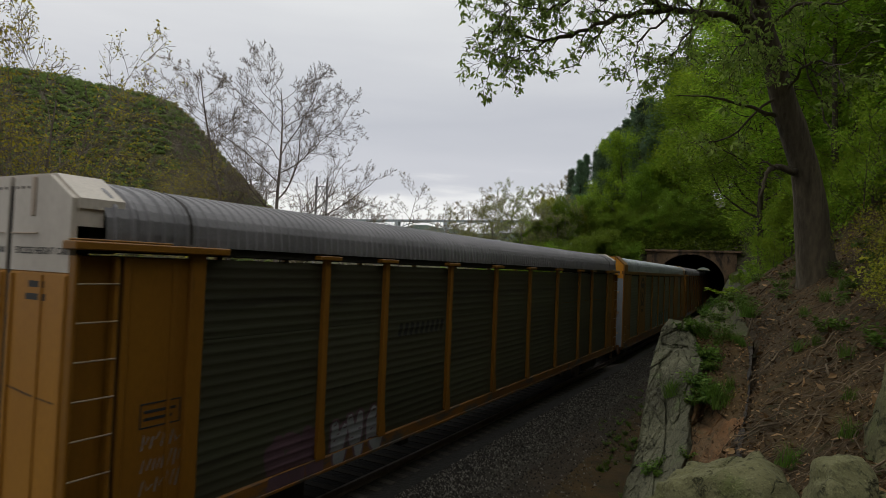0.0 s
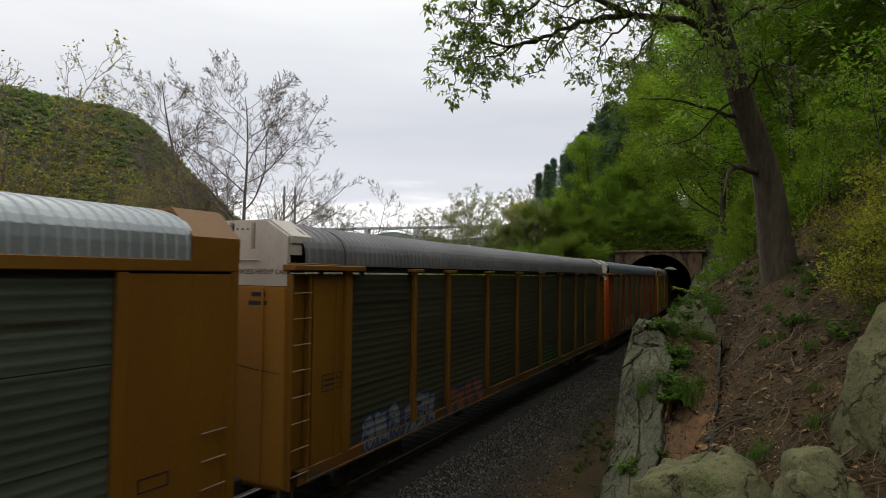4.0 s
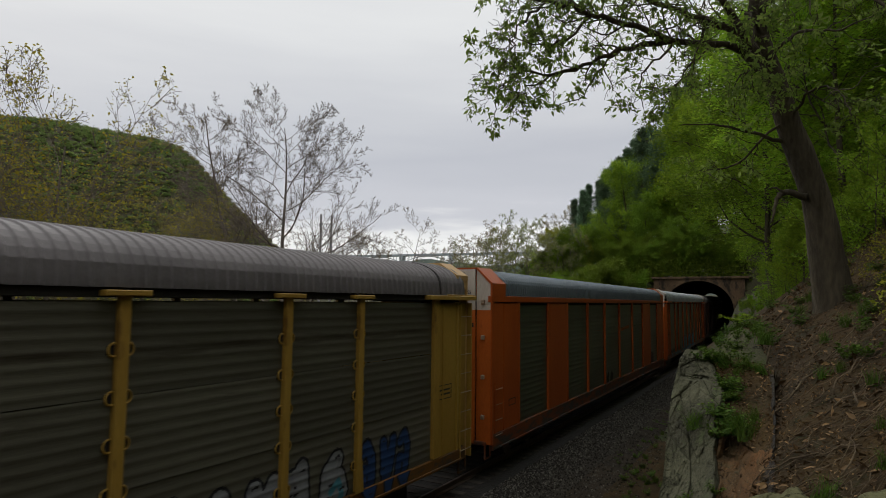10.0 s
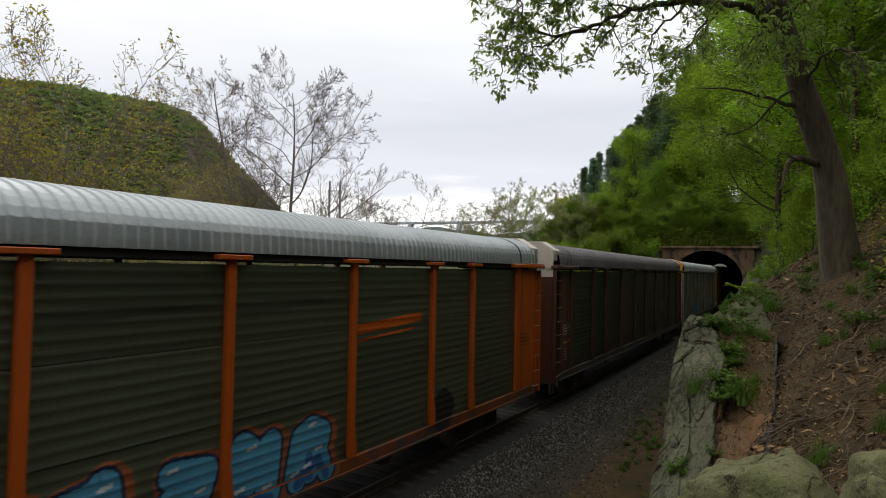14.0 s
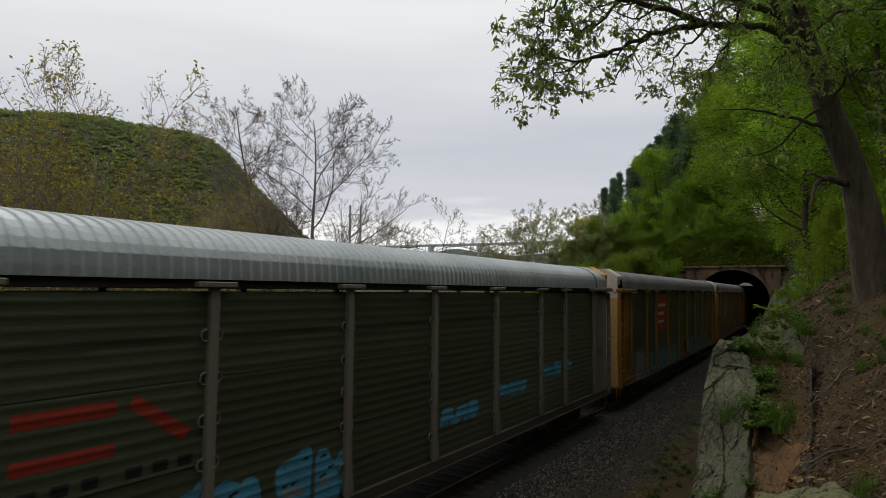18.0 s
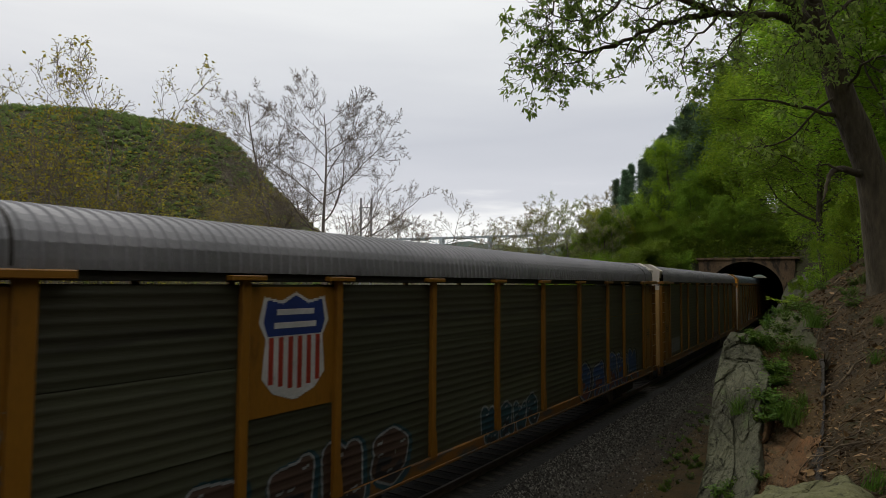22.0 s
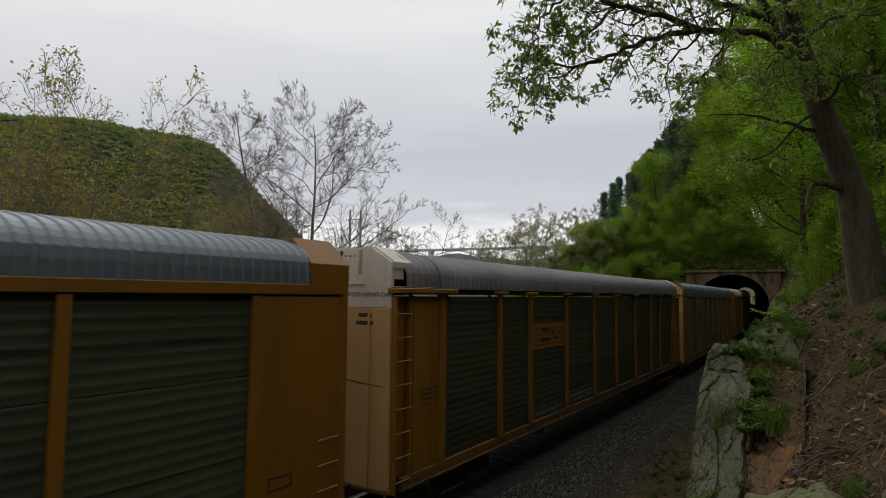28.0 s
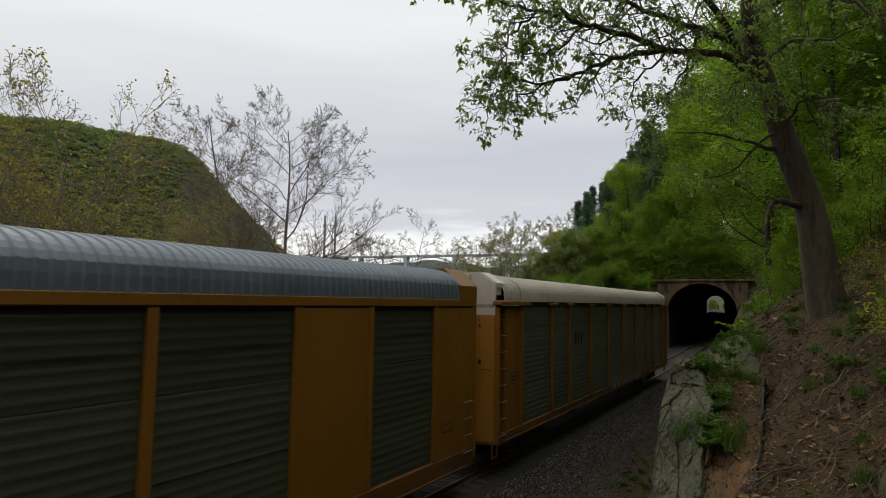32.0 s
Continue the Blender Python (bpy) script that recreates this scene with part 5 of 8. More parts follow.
def scribble(car, y0, y1, z0, z1, material, seed, flat, lines=3, t=0.025):
    r = random.Random(seed)
    polys = []
    for i in range(lines):
        z = z1 - (z1 - z0) * (i + 0.5) / lines
        h = (z1 - z0) / lines * 0.42
        y = y0
        while y < y1 - 0.05:
            w = r.uniform(0.08, 0.2)
            polys.append(stroke([(y, z - h), (y + w * 0.3, z + h * r.uniform(0.3, 1)), (y + w * 0.6, z - h * r.uniform(0, 1)), (y + w, z + h * r.uniform(-0.5, 1))], t))
            y += w * 1.15
    painted(car, "scrawled_tag", polys, material, "scrawled tag", 0.004, flat)


def rect(y0, y1, z0, z1):
    return [(y0, z0), (y1, z0), (y1, z1), (y0, z1)]


def sign(car, y0, y1, z0, z1, material, marks, mark_material, label):
    """A painted sign field over the ribs with plain marks on it."""
    painted(car, "sign_field", [rect(y0, y1, z0, z1)], material, label, 0.005)
    if marks:
        painted(car, "sign_mark", marks, mark_material, "", 0.009)


# each wagon's own marks
c = train
painted(c[0], "sign_mark", [stroke([(7.4 + k * 0.24, 3.16), (7.5 + k * 0.24, 3.44)], 0.13) for k in range(9)], p_black, "dark slanted railway name, worn", 0.005)
graffiti(c[0], 3.4, 4.8, 0.74, 1.7, p_pink, p_pink, 3, 1, what="faded pink graffiti")
graffiti(c[0], 5.0, 6.8, 0.74, 1.75, p_grey, p_pink, 3, 2, what="faded silver graffiti")
scribble(c[0], 1.05, 1.85, 1.5, 2.4, p_grey, 3, 1.44)
# round emblem on the plated bay
ring_ = [(5.9 + 0.72 * math.cos(i * math.pi / 20), 3.72 + 0.86 * math.sin(i * math.pi / 20)) for i in range(40)]
ring_in = [(5.9 + 0.55 * math.cos(i * math.pi / 20), 3.72 + 0.67 * math.sin(i * math.pi / 20)) for i in range(40)]
painted(c[1], "emblem_ring", [ring_ + [ring_[0], ring_in[0]] + list(reversed(ring_in))], p_black, "dark round emblem ring", 0.004, 1.476)
painted(c[1], "emblem_animal", [blob(5.92, 4.08, 0.78, 0.34, 4), rect(5.55, 5.62, 3.8, 4.0), rect(6.1, 6.18, 3.8, 4.0)], p_black, "", 0.006, 1.476)
painted(c[1], "emblem_shield", [stroke([(5.52, 3.80), (5.52, 3.40), (5.66, 3.15), (5.9, 3.02), (6.14, 3.15), (6.28, 3.40), (6.28, 3.80)], 0.05), blob(5.9, 3.48, 0.34, 0.36, 8, wob=0.25)], p_black, "", 0.006, 1.476)
painted(c[1], "emblem_ribbon", [rect(5.5, 6.3, 2.84, 2.97), rect(5.3, 5.5, 2.78, 2.90), rect(6.3, 6.5, 2.78, 2.90)], p_black, "", 0.006, 1.476)
painted(c[1], "emblem_bars", [rect(5.62, 5.86, 2.44, 2.64), rect(5.94, 6.20, 2.44, 2.64)], p_black, "", 0.006, 1.476)
graffiti(c[1], 11.6, 18.0, 0.74, 2.1, p_pale, p_deep, 6, 5, p_teal, p_olive, p_white, "teal and silver graffiti with an olive edge")
graffiti(c[2], 2.4, 6.0, 0.74, 1.7, p_grey, p_blue, 6, 6, p_blue, what="blue and white graffiti")
graffiti(c[2], 6.4, 9.4, 0.74, 1.6, p_peach, p_blue, 4, 7, what="orange and blue graffiti")
graffiti(c[2], 15.6, 18.2, 0.74, 2.0, p_green, p_black, 3, 8, what="green graffiti with thick black edges")
scribble(c[2], 26.25, 27.2, 2.0, 2.5, p_blue, 9, 1.44, 1, 0.05)
graffiti(c[3], 4.7, 12.0, 0.74, 1.92, p_white, p_black, 8, 10, p_peach, what="white graffiti with black edges")
graffiti(c[3], 12.4, 21.2, 0.74, 1.95, p_grey, p_black, 11, 11, p_white, what="white graffiti with black edges")
painted(c[3], "sign_mark", [stroke([(18.7, 3.48), (21.0, 3.60)], 0.16), stroke([(18.7, 3.30), (20.2, 3.36)], 0.05)], m_orange, "orange slanted railway mark", 0.005)
sign(c[4], 6.9, 9.7, 3.05, 4.0, m_pale, [blob(7.70, 3.62, 0.50, 0.44, 5), blob(8.42, 3.62, 0.50, 0.44, 6), blob(9.12, 3.62, 0.50, 0.44, 9), rect(7.4, 9.4, 3.2, 3.28)], p_black, "faded yellow sign with three black block marks")
graffiti(c[4], 2.4, 4.4, 0.74, 1.9, p_grey, p_deep, 3, 12, what="pale graffiti")
graffiti(c[4], 18.6, 23.0, 0.74, 2.0, p_grey, p_black, 5, 13, p_teal, what="pale graffiti with black edges")
graffiti(c[4], 23.4, 25.2, 0.74, 2.0, p_blue, p_black, 3, 14, what="dark blue graffiti")
scribble(c[4], 0.95, 1.9, 1.5, 2.1, p_black, 15, 1.44, 2)
graffiti(c[5], 12.9, 14.2, 0.74, 1.6, p_black, p_grey, 2, 16, what="small dark tag")
graffiti(c[5], 21.6, 24.8, 0.74, 1.8, p_pink, p_grey, 3, 17, what="pale pink graffiti")
painted(c[5], "sign_mark", [stroke([(16.0, 3.42), (17.8, 3.52)], 0.15)], m_orange, "orange slanted railway mark", 0.005)
graffiti(c[6], 8.9, 17.9, 0.74, 2.15, p_sky, p_navy, 7, 18, p_azure, p_orange, p_white, "blue graffiti with black edges and peach gaps")
painted(c[6], "sign_mark", [stroke([(18.6, 3.50), (20.9, 3.64)], 0.20), stroke([(18.6, 3.28), (20.6, 3.40)], 0.05)], m_orange, "orange slanted railway mark", 0.005)
painted(c[6], "dark_tag", [blob(21.9, 1.35, 1.1, 0.9, 3)], p_black, "black blot of paint", 0.005)
graffiti(c[6], 2.3, 8.2, 0.74, 1.4, p_deep, p_black, 5, 19, p_teal, what="dark blue graffiti along the sill")
for far in (0, 1):
    y0, y1 = (0.95, 1.60) if not far else (26.45, 27.10)
    painted(c[7], "yellow_bar", [rect(y0, y1, 2.10, 2.18)], m_bright, "yellow painted bar", 0.004, 1.44)
    for k in range(5):
        painted(c[7], "small_print", [rect(y0 + 0.1, y0 + 0.5 - 0.06 * (k % 3), 1.86 - 0.09 * k, 1.89 - 0.09 * k)], p_signwhite, "small white print", 0.004, 1.44)
painted(c[7], "sign_mark", [rect(20.5, 21.4, 2.3, 2.9)], p_grey, "small pale worn sign", 0.005)
painted(c[8], "sign_mark", [rect(7.2, 8.35, 2.72, 2.90), rect(7.2, 8.35, 3.22, 3.40), stroke([(8.55, 3.36), (9.35, 2.80)], 0.18)], p_red, "red railway mark of one bent line", 0.005)
painted(c[8], "sign_letters", [rect(6.95 + k * 0.34, 7.15 + k * 0.34, 2.40, 2.55) for k in range(4)] + [rect(8.5 + k * 0.36, 8.72 + k * 0.36, 2.40, 2.55) for k in range(3)], p_black, "", 0.005)
graffiti(c[8], 4.6, 8.8, 0.9, 2.0, p_sky, p_sky, 4, 21, inner=p_deep, what="light blue graffiti", thick_=0.02)
graffiti(c[8], 8.9, 12.6, 0.9, 2.15, p_sky, p_sky, 4, 22, p_grey, inner=p_black, what="light blue graffiti", thick_=0.02)
for q, (ya, yb, zz) in enumerate(((15.7, 17.6, 1.9), (18.6, 20.4, 2.1), (21.5, 24.0, 2.3))):
    graffiti(c[8], ya, yb, zz - 0.25, zz + 0.2, p_sky, p_sky, 3, 23 + q, what="thin light blue graffiti", thick_=0.02)
graffiti(c[9], 2.4, 4.4, 0.74, 2.1, p_grey, p_peach, 2, 30, p_teal, what="pale and peach graffiti")
sign(c[9], 6.95, 9.65, 2.75, 4.70, p_red, [rect(7.35, 9.35, 4.02, 4.18), rect(7.35, 8.75, 3.60, 3.76), rect(7.35, 8.85, 3.18, 3.34)], p_signwhite, "red sign with three rows of white lettering bars")
graffiti(c[9], 4.2, 13.0, 0.74, 1.95, p_teal, p_deep, 8, 31, p_sky, p_tan, p_deep, "blue and teal graffiti over peach")
painted(c[9], "painted_figure", [blob(14.2, 1.55, 1.0, 1.1, 9)], p_tan, "tan painted shape", 0.007)
painted(c[9], "painted_figure", [blob(14.75, 1.45, 0.6, 0.9, 12)], p_black, "black painted shape", 0.008)
graffiti(c[9], 15.6, 24.6, 0.74, 2.05, p_sky, p_black, 8, 32, p_teal, None, p_tan, "light blue graffiti with black edges")
scribble(c[9], 0.9, 1.8, 1.5, 2.3, p_black, 33, 1.44, 3, 0.035)
# shield sign
painted(c[10], "sign_plate", [rect(4.78, 6.72, 2.72, 4.70)], m_yellow, "yellow sign plate", 0.024, 1.40)
sh = [(5.1, 4.55), (5.45, 4.48), (5.75, 4.62), (6.05, 4.48), (6.4, 4.55), (6.5, 4.15), (6.36, 3.9), (6.42, 3.3), (6.2, 3.05), (5.75, 2.9), (5.3, 3.05), (5.08, 3.3), (5.14, 3.9), (5.0, 4.15)]
painted(c[10], "sign_shield", [sh], p_signwhite, "white shield edge", 0.030, 1.40)
painted(c[10], "shield_head", [[(y * 0.93 + 5.75 * 0.07, z) for y, z in ((5.12, 4.50), (5.45, 4.43), (5.75, 4.57), (6.05, 4.43), (6.38, 4.50), (6.46, 4.15), (6.36, 3.92), (5.14, 3.92), (5.04, 4.15))]], p_signblue, "blue shield head", 0.034, 1.40)
painted(c[10], "shield_stripes", [rect(5.2 + k * 0.2, 5.3 + k * 0.2, 3.06 + 0.10 * abs(k - 2.75) * 0.5, 3.90) for k in range(6)], p_red, "red shield stripes", 0.034, 1.40)
painted(c[10], "shield_bars", [rect(5.35, 6.15, 4.26, 4.36), rect(5.30, 6.20, 4.05, 4.15)], p_signwhite, "", 0.038, 1.40)
graffiti(c[10], 2.4, 8.9, 0.74, 2.0, p_brown, p_grey, 5, 40, p_black, p_deep, p_grey, "dark brown graffiti with pale edges and teal shadows", thick_=0.05)
graffiti(c[10], 11.8, 15.2, 0.74, 1.7, p_deep, p_grey, 4, 41, p_black, what="dark graffiti with pale edges")
graffiti(c[10], 18.2, 25.3, 0.74, 2.2, p_blue, p_grey, 5, 42, p_rust, p_black, p_grey, "blue and red graffiti with white edges")
scribble(c[10], 0.95, 1.85, 1.6, 3.6, p_grey, 43, 1.44, 6, 0.02)
painted(c[11], "grey_patch", [rect(2.4, 4.45, 1.25, 2.0)], p_grey, "pale rolled-over patch of paint", 0.005)
painted(c[11], "graffiti_edge", [ring(5.5 + 1.1 * i, 1.45, 0.95, 0.75, 60 + i, 0.035) for i in range(4)], p_black, "thin black outlines of graffiti", 0.006)
graffiti(c[11], 15.8, 18.2, 0.74, 1.5, p_pink, p_grey, 3, 50, what="faded small graffiti")
painted(c[12], "sign_mark", [stroke([(7.45, 3.75), (7.25, 3.75), (7.25, 3.05), (7.45, 3.05)], 0.07), stroke([(9.05, 3.75), (9.25, 3.75), (9.25, 3.05), (9.05, 3.05)], 0.07), blob(7.95, 3.42, 0.34, 0.36, 5), blob(8.35, 3.44, 0.30, 0.36, 6), blob(8.76, 3.44, 0.32, 0.36, 8)], p_black, "black bracketed railway mark", 0.005)
graffiti(c[12], 2.4, 5.6, 0.74, 1.7, p_grey, p_grey, 4, 51, inner=p_deep, what="faint silver graffiti")
for q, (ya, yb, zb) in enumerate(((9.9, 12.4, 2.0), (12.8, 14.6, 1.95), (15.8, 17.6, 2.05))):
    graffiti(c[12], ya, yb, 1.02, zb, p_white if q == 0 else p_grey, p_grey, 2, 52 + q, inner=p_black, what="white graffiti shape")
sign(c[13], 6.95, 9.65, 3.15, 3.95, m_yellow, [rect(7.66, 8.25, 3.36, 3.47), rect(7.66, 8.25, 3.66, 3.77), stroke([(8.4, 3.74), (8.86, 3.38)], 0.11)], p_black, "yellow sign with a black bent-line mark")
scribble(c[13], 9.95, 12.4, 1.1, 1.7, p_grey, 55, None, 1, 0.05)
scribble(c[13], 7.2, 9.4, 1.1, 1.5, p_grey, 56, None, 1, 0.04)
painted(c[14], "sign_mark", [stroke([(5.42, 3.80), (5.22, 3.80), (5.22, 3.10), (5.42, 3.10)], 0.08), stroke([(6.45, 3.80), (6.65, 3.80), (6.65, 3.25), (6.45, 3.25)], 0.08), blob(5.68, 3.50, 0.26, 0.36, 5), blob(5.97, 3.52, 0.24, 0.36, 6), blob(6.26, 3.53, 0.26, 0.36, 8),
                                 blob(5.42, 2.96, 0.1, 0.1, 7), blob(5.56, 2.98, 0.1, 0.1, 7), blob(6.30, 3.06, 0.1, 0.1, 7), blob(6.44, 3.08, 0.1, 0.1, 7)], p_black, "black bracketed railway mark", 0.004, 1.476)
graffiti(c[14], 2.3, 4.7, 0.74, 1.9, p_grey, p_black, 2, 57, what="silver graffiti with black edges")
graffiti(c[14], 7.1, 11.6, 0.74, 1.85, p_grey, p_black, 4, 58, what="silver graffiti with black edges")
painted(c[14], "graffiti_body", [blob(5.9, 1.5, 1.9, 0.8, 77)], p_grey, "silver graffiti with black edges", 0.004, 1.476)
graffiti(c[14], 12.8, 17.2, 0.74, 1.8, None, p_deep, 5, 59, p_teal, inner=p_teal, what="teal graffiti outlines", thick_=0.02)
painted(c[15], "sign_mark", [blob(7.6, 3.5, 0.3, 0.5, 5), blob(8.0, 3.5, 0.28, 0.5, 6), blob(8.4, 3.5, 0.3, 0.5, 8)], p_black, "three worn black block marks", 0.005)
graffiti(c[15], 13.0, 19.6, 0.74, 1.6, None, p_grey, 7, 61, inner=p_grey, what="pale scrawled graffiti", thick_=0.01)

# ---- the bank: rock face, boulders, litter, weeds ----
def bank_z(x, y):
    return slope_z(x, y)


def facet(p, size, amp, seed):
    """Blocky relief of broken rock."""
    q = Vector(p) / size + Vector((seed, seed * 1.7, -seed))
    d, pts = noise.voronoi(q)
    cell = noise.noise(pts[0] * 3.1)
    return amp * (cell * 0.9 - max(0.0, 0.12 - (d[1] - d[0])) * 3.5) + 0.25 * amp * noise.noise(q * 5)


def rock_z(x, y):
    """Height of the rock face's surface at a place between foot and brow."""
    f, b = foot_line(y), brow_line(y)
    q = min(max((x - f + 0.12) / (b - f + 0.27), 0.0), 1.0) ** (1 / 3.6)
    return lerp(-0.75, bank_z(b, y) + 0.10, min(1.0, q * 1.06) ** 0.8) - 0.22 * ramp(q, 0.93, 1.0)


def make_rock_face():
    """The rock face beside the track, beyond the outcrop."""
    ny, nz = 170, 110
    v = []
    for j in range(ny):
        y = lerp(9.1, 19.0, j / (ny - 1))
        f, b = foot_line(y), brow_line(y)
        top = bank_z(b, y) + 0.10 - 0.35 * ramp(y, 12.5, 10.0)
        for i in range(nz):
            q = i / (nz - 1)
            # foot, steep face, rounded brow that dips into the soil
            x = lerp(f - 0.12, b + 0.15, q ** 3.6)
            z = lerp(-0.75, top, min(1.0, q * 1.06) ** 0.8) - 0.22 * ramp(q, 0.93, 1.0)
            if y > 17.0:
                x += (y - 17.0) ** 2 * 0.35
                z -= (y - 17.0) ** 2 * 0.12
            p = (x, y, z)
            tilted = (p[0] + 0.10 * z, y * 0.8 + 0.16 * z, z * 0.42 - 0.12 * y)
            d = facet(tilted, 1.5, 0.12, 2.0) + facet(tilted, 0.5, 0.03, 7.0) + 0.012 * noise.noise(Vector(p) * 7)
            v.append((x - d * 0.85, y - d * 0.35, z + d * 0.25))
    fc = [(j * nz + i, j * nz + i + 1, (j + 1) * nz + i + 1, (j + 1) * nz + i) for j in range(ny - 1) for i in range(nz - 1)]
    root = tagged(new("rock_bank"), "weathered grey rock face with lichen beside the track", "rock")
    v, slabs = np.array(v), {}
    for q in fc:
        c = v[list(q)].mean(0)
        _, near = noise.voronoi((c[1] / 2.4 + 5, c[2] / 1.6, c[0] / 2.0))
        slabs.setdefault(tuple(round(k, 3) for k in near[0]), []).append(q)
    for quads in slabs.values():
        used, inv = np.unique(np.array(quads), return_inverse=True)
        piece("rock_slab", fast_mesh("rock_slab", v[used], inv.reshape(-1, 4)), m_rock, root)


make_rock_face()

# the outcrop at the near end of the rock face: its outer edge and its inner edge, from below to the top
OUTER = ((0.0, -1.50, 6.5, 2.00), (0.2, -1.47, 6.9, 2.48), (0.38, -1.44, 7.4, 2.82), (0.72, -1.48, 8.2, 3.57), (0.93, -1.455, 8.8, 4.02), (1.0, -1.40, 9.0, 4.14))
INNER = ((0.0, -0.22, 4.2, 3.05), (0.2, -0.24, 4.8, 3.17), (0.38, -0.28, 5.5, 3.30), (0.72, -0.31, 7.6, 3.66), (1.0, -0.36, 9.2, 3.98))


def along(line, w):
    ws = [r[0] for r in line]
    return Vector([float(np.interp(w, ws, [r[k] for r in line])) for k in (1, 2, 3)])


def outcrop_zone(u, w):
    """Which rock shows: 0 the upper slab, 1 the lower slab, 2 the soil ledge, 3 the clay face, 4 the dark fin; and how deep it lies."""
    n1, n2 = noise.noise((u * 5, w * 6, 2.0)), noise.noise((u * 17, w * 15, 5.0))
    edge = float(np.interp(w, (0, 0.38, 0.63, 0.72, 0.78, 0.86, 1.0), (0.60, 0.60, 0.50, 0.55, 0.57, 0.46, 0.28))) + 0.035 * n1 + 0.012 * n2
    lip = 0.57 + 0.05 * n1 + 0.02 * n2 - 0.05 * ramp(u, 0.6, 1.0)
    cut = 0.845 + 0.03 * n1 + 0.012 * n2 - 0.03 * u
    if u < edge:
        zone = 0 if w > cut else 1
        deep = 0.035 * ramp(abs(w - cut), 0.016, 0.004) * ramp(u, 0.02, 0.10) - 0.10 * ramp(u, edge, edge - 0.05)
        deep += 0.05 * ramp(u, edge - 0.03, edge)
        # a long split down the slab
        seam = 0.52 * edge + 0.06 * n1 - 0.03 * (w - 0.4)
        deep += 0.018 * ramp(abs(u - seam), 0.014, 0.003) * ramp(w, 0.66, 0.5)
        deep -= 0.035 * ramp(u, seam + 0.02, seam - 0.02) * ramp(w, 0.66, 0.5)
    elif u > 0.968 + 0.05 * n1 + 0.03 * n2 and w < 0.93:
        zone, deep = 4, 0.02 + 0.10 * n2 + 0.06 * n1
    elif w > lip:
        zone, deep = 2, 0.03 + 0.06 * ramp(w, lip + 0.1, lip)
    else:
        zone = 3
        crack = 0.16 + 0.30 * (u - 0.4) + 0.05 * n1
        deep = 0.12 * math.sin(math.pi * min(1.0, (u - edge) / (1 - edge))) + 0.05 * ramp(abs(w - crack), 0.02, 0.004) + 0.04 * ramp(w, crack, crack - 0.02) - 0.03 * ramp(w, lip - 0.06, lip)
    return zone, deep


def outcrop_at(u, w):
    """A place on the outcrop's surface."""
    a, b = along(OUTER, w), along(INNER, w)
    p = a.lerp(b, u)
    zone, deep = outcrop_zone(u, w)
    back = Vector((-0.13, 0.97, -0.19))
    bulge = 0.55 * math.sin(math.pi * min(max(u, 0.0), 1.0)) ** 0.8 * ramp(w, 0.75, 0.35)
    p = p + back * (deep * (3.0 if zone == 3 else 1.6) + bulge)
    q = Vector((u * 1.3, w * 1.7, zone * 1.7))
    rough = (2.0 if zone == 3 else 1.0) * facet(q, 0.42, 0.09, 3.0) + facet(q, 0.15, 0.035, 6.0) + 0.018 * noise.noise(q * 16) + 0.010 * noise.noise(q * 45)
    if zone == 2:
        rough = 0.04 * noise.noise(q * 9) + 0.03 * noise.noise(q * 25)
    return p - back * rough, zone


def make_outcrop():
    nu, nw = 190, 210
    v, zones = [], []
    for j in range(nw + 2):
        w = (j - 1) / (nw - 1)
        for i in range(nu + 1):
            u = (i - 1) / (nu - 1)
            p, zone = outcrop_at(min(max(u, 0.0), 1.0), min(max(w, 0.0), 1.0))
            if i == 0:
                p = Vector((p.x - 0.14, p.y + 0.05, -0.75))
            if j == 0:
                p = Vector((p.x - 0.1, p.y - 0.3, -0.75))
            if j == nw + 1:
                p = Vector((p.x + 0.05, p.y + 0.7, p.z - 0.6))
            v.append(tuple(p))
            zones.append(zone if 0 < i else 1)
    v, sets = np.array(v), {k: [] for k in range(5)}
    for j in range(nw + 1):
        for i in range(nu):
            k = j * (nu + 1) + i
            sets[zones[k + nu + 2]].append((k, k + 1, k + nu + 2, k + nu + 1))
    root = tagged(new("rock_outcrop"), "pale lichen-grey rock outcrop with a clay-stained face above the track", "rock")
    for zone, name, material, label in ((0, "cap_slab", m_slab, ""), (1, "slab", m_slab, ""), (2, "soil_ledge", m_soil, "brown soil ledge"), (3, "clay_face", m_clay, "face stained with orange clay"), (4, "dark_fin", m_seam, "dark upright fin of rock")):
        used, inv = np.unique(np.array(sets[zone]), return_inverse=True)
        piece(name, fast_mesh(name, v[used], inv.reshape(-1, 4), zone == 2), material, root, label=label)


make_outcrop()


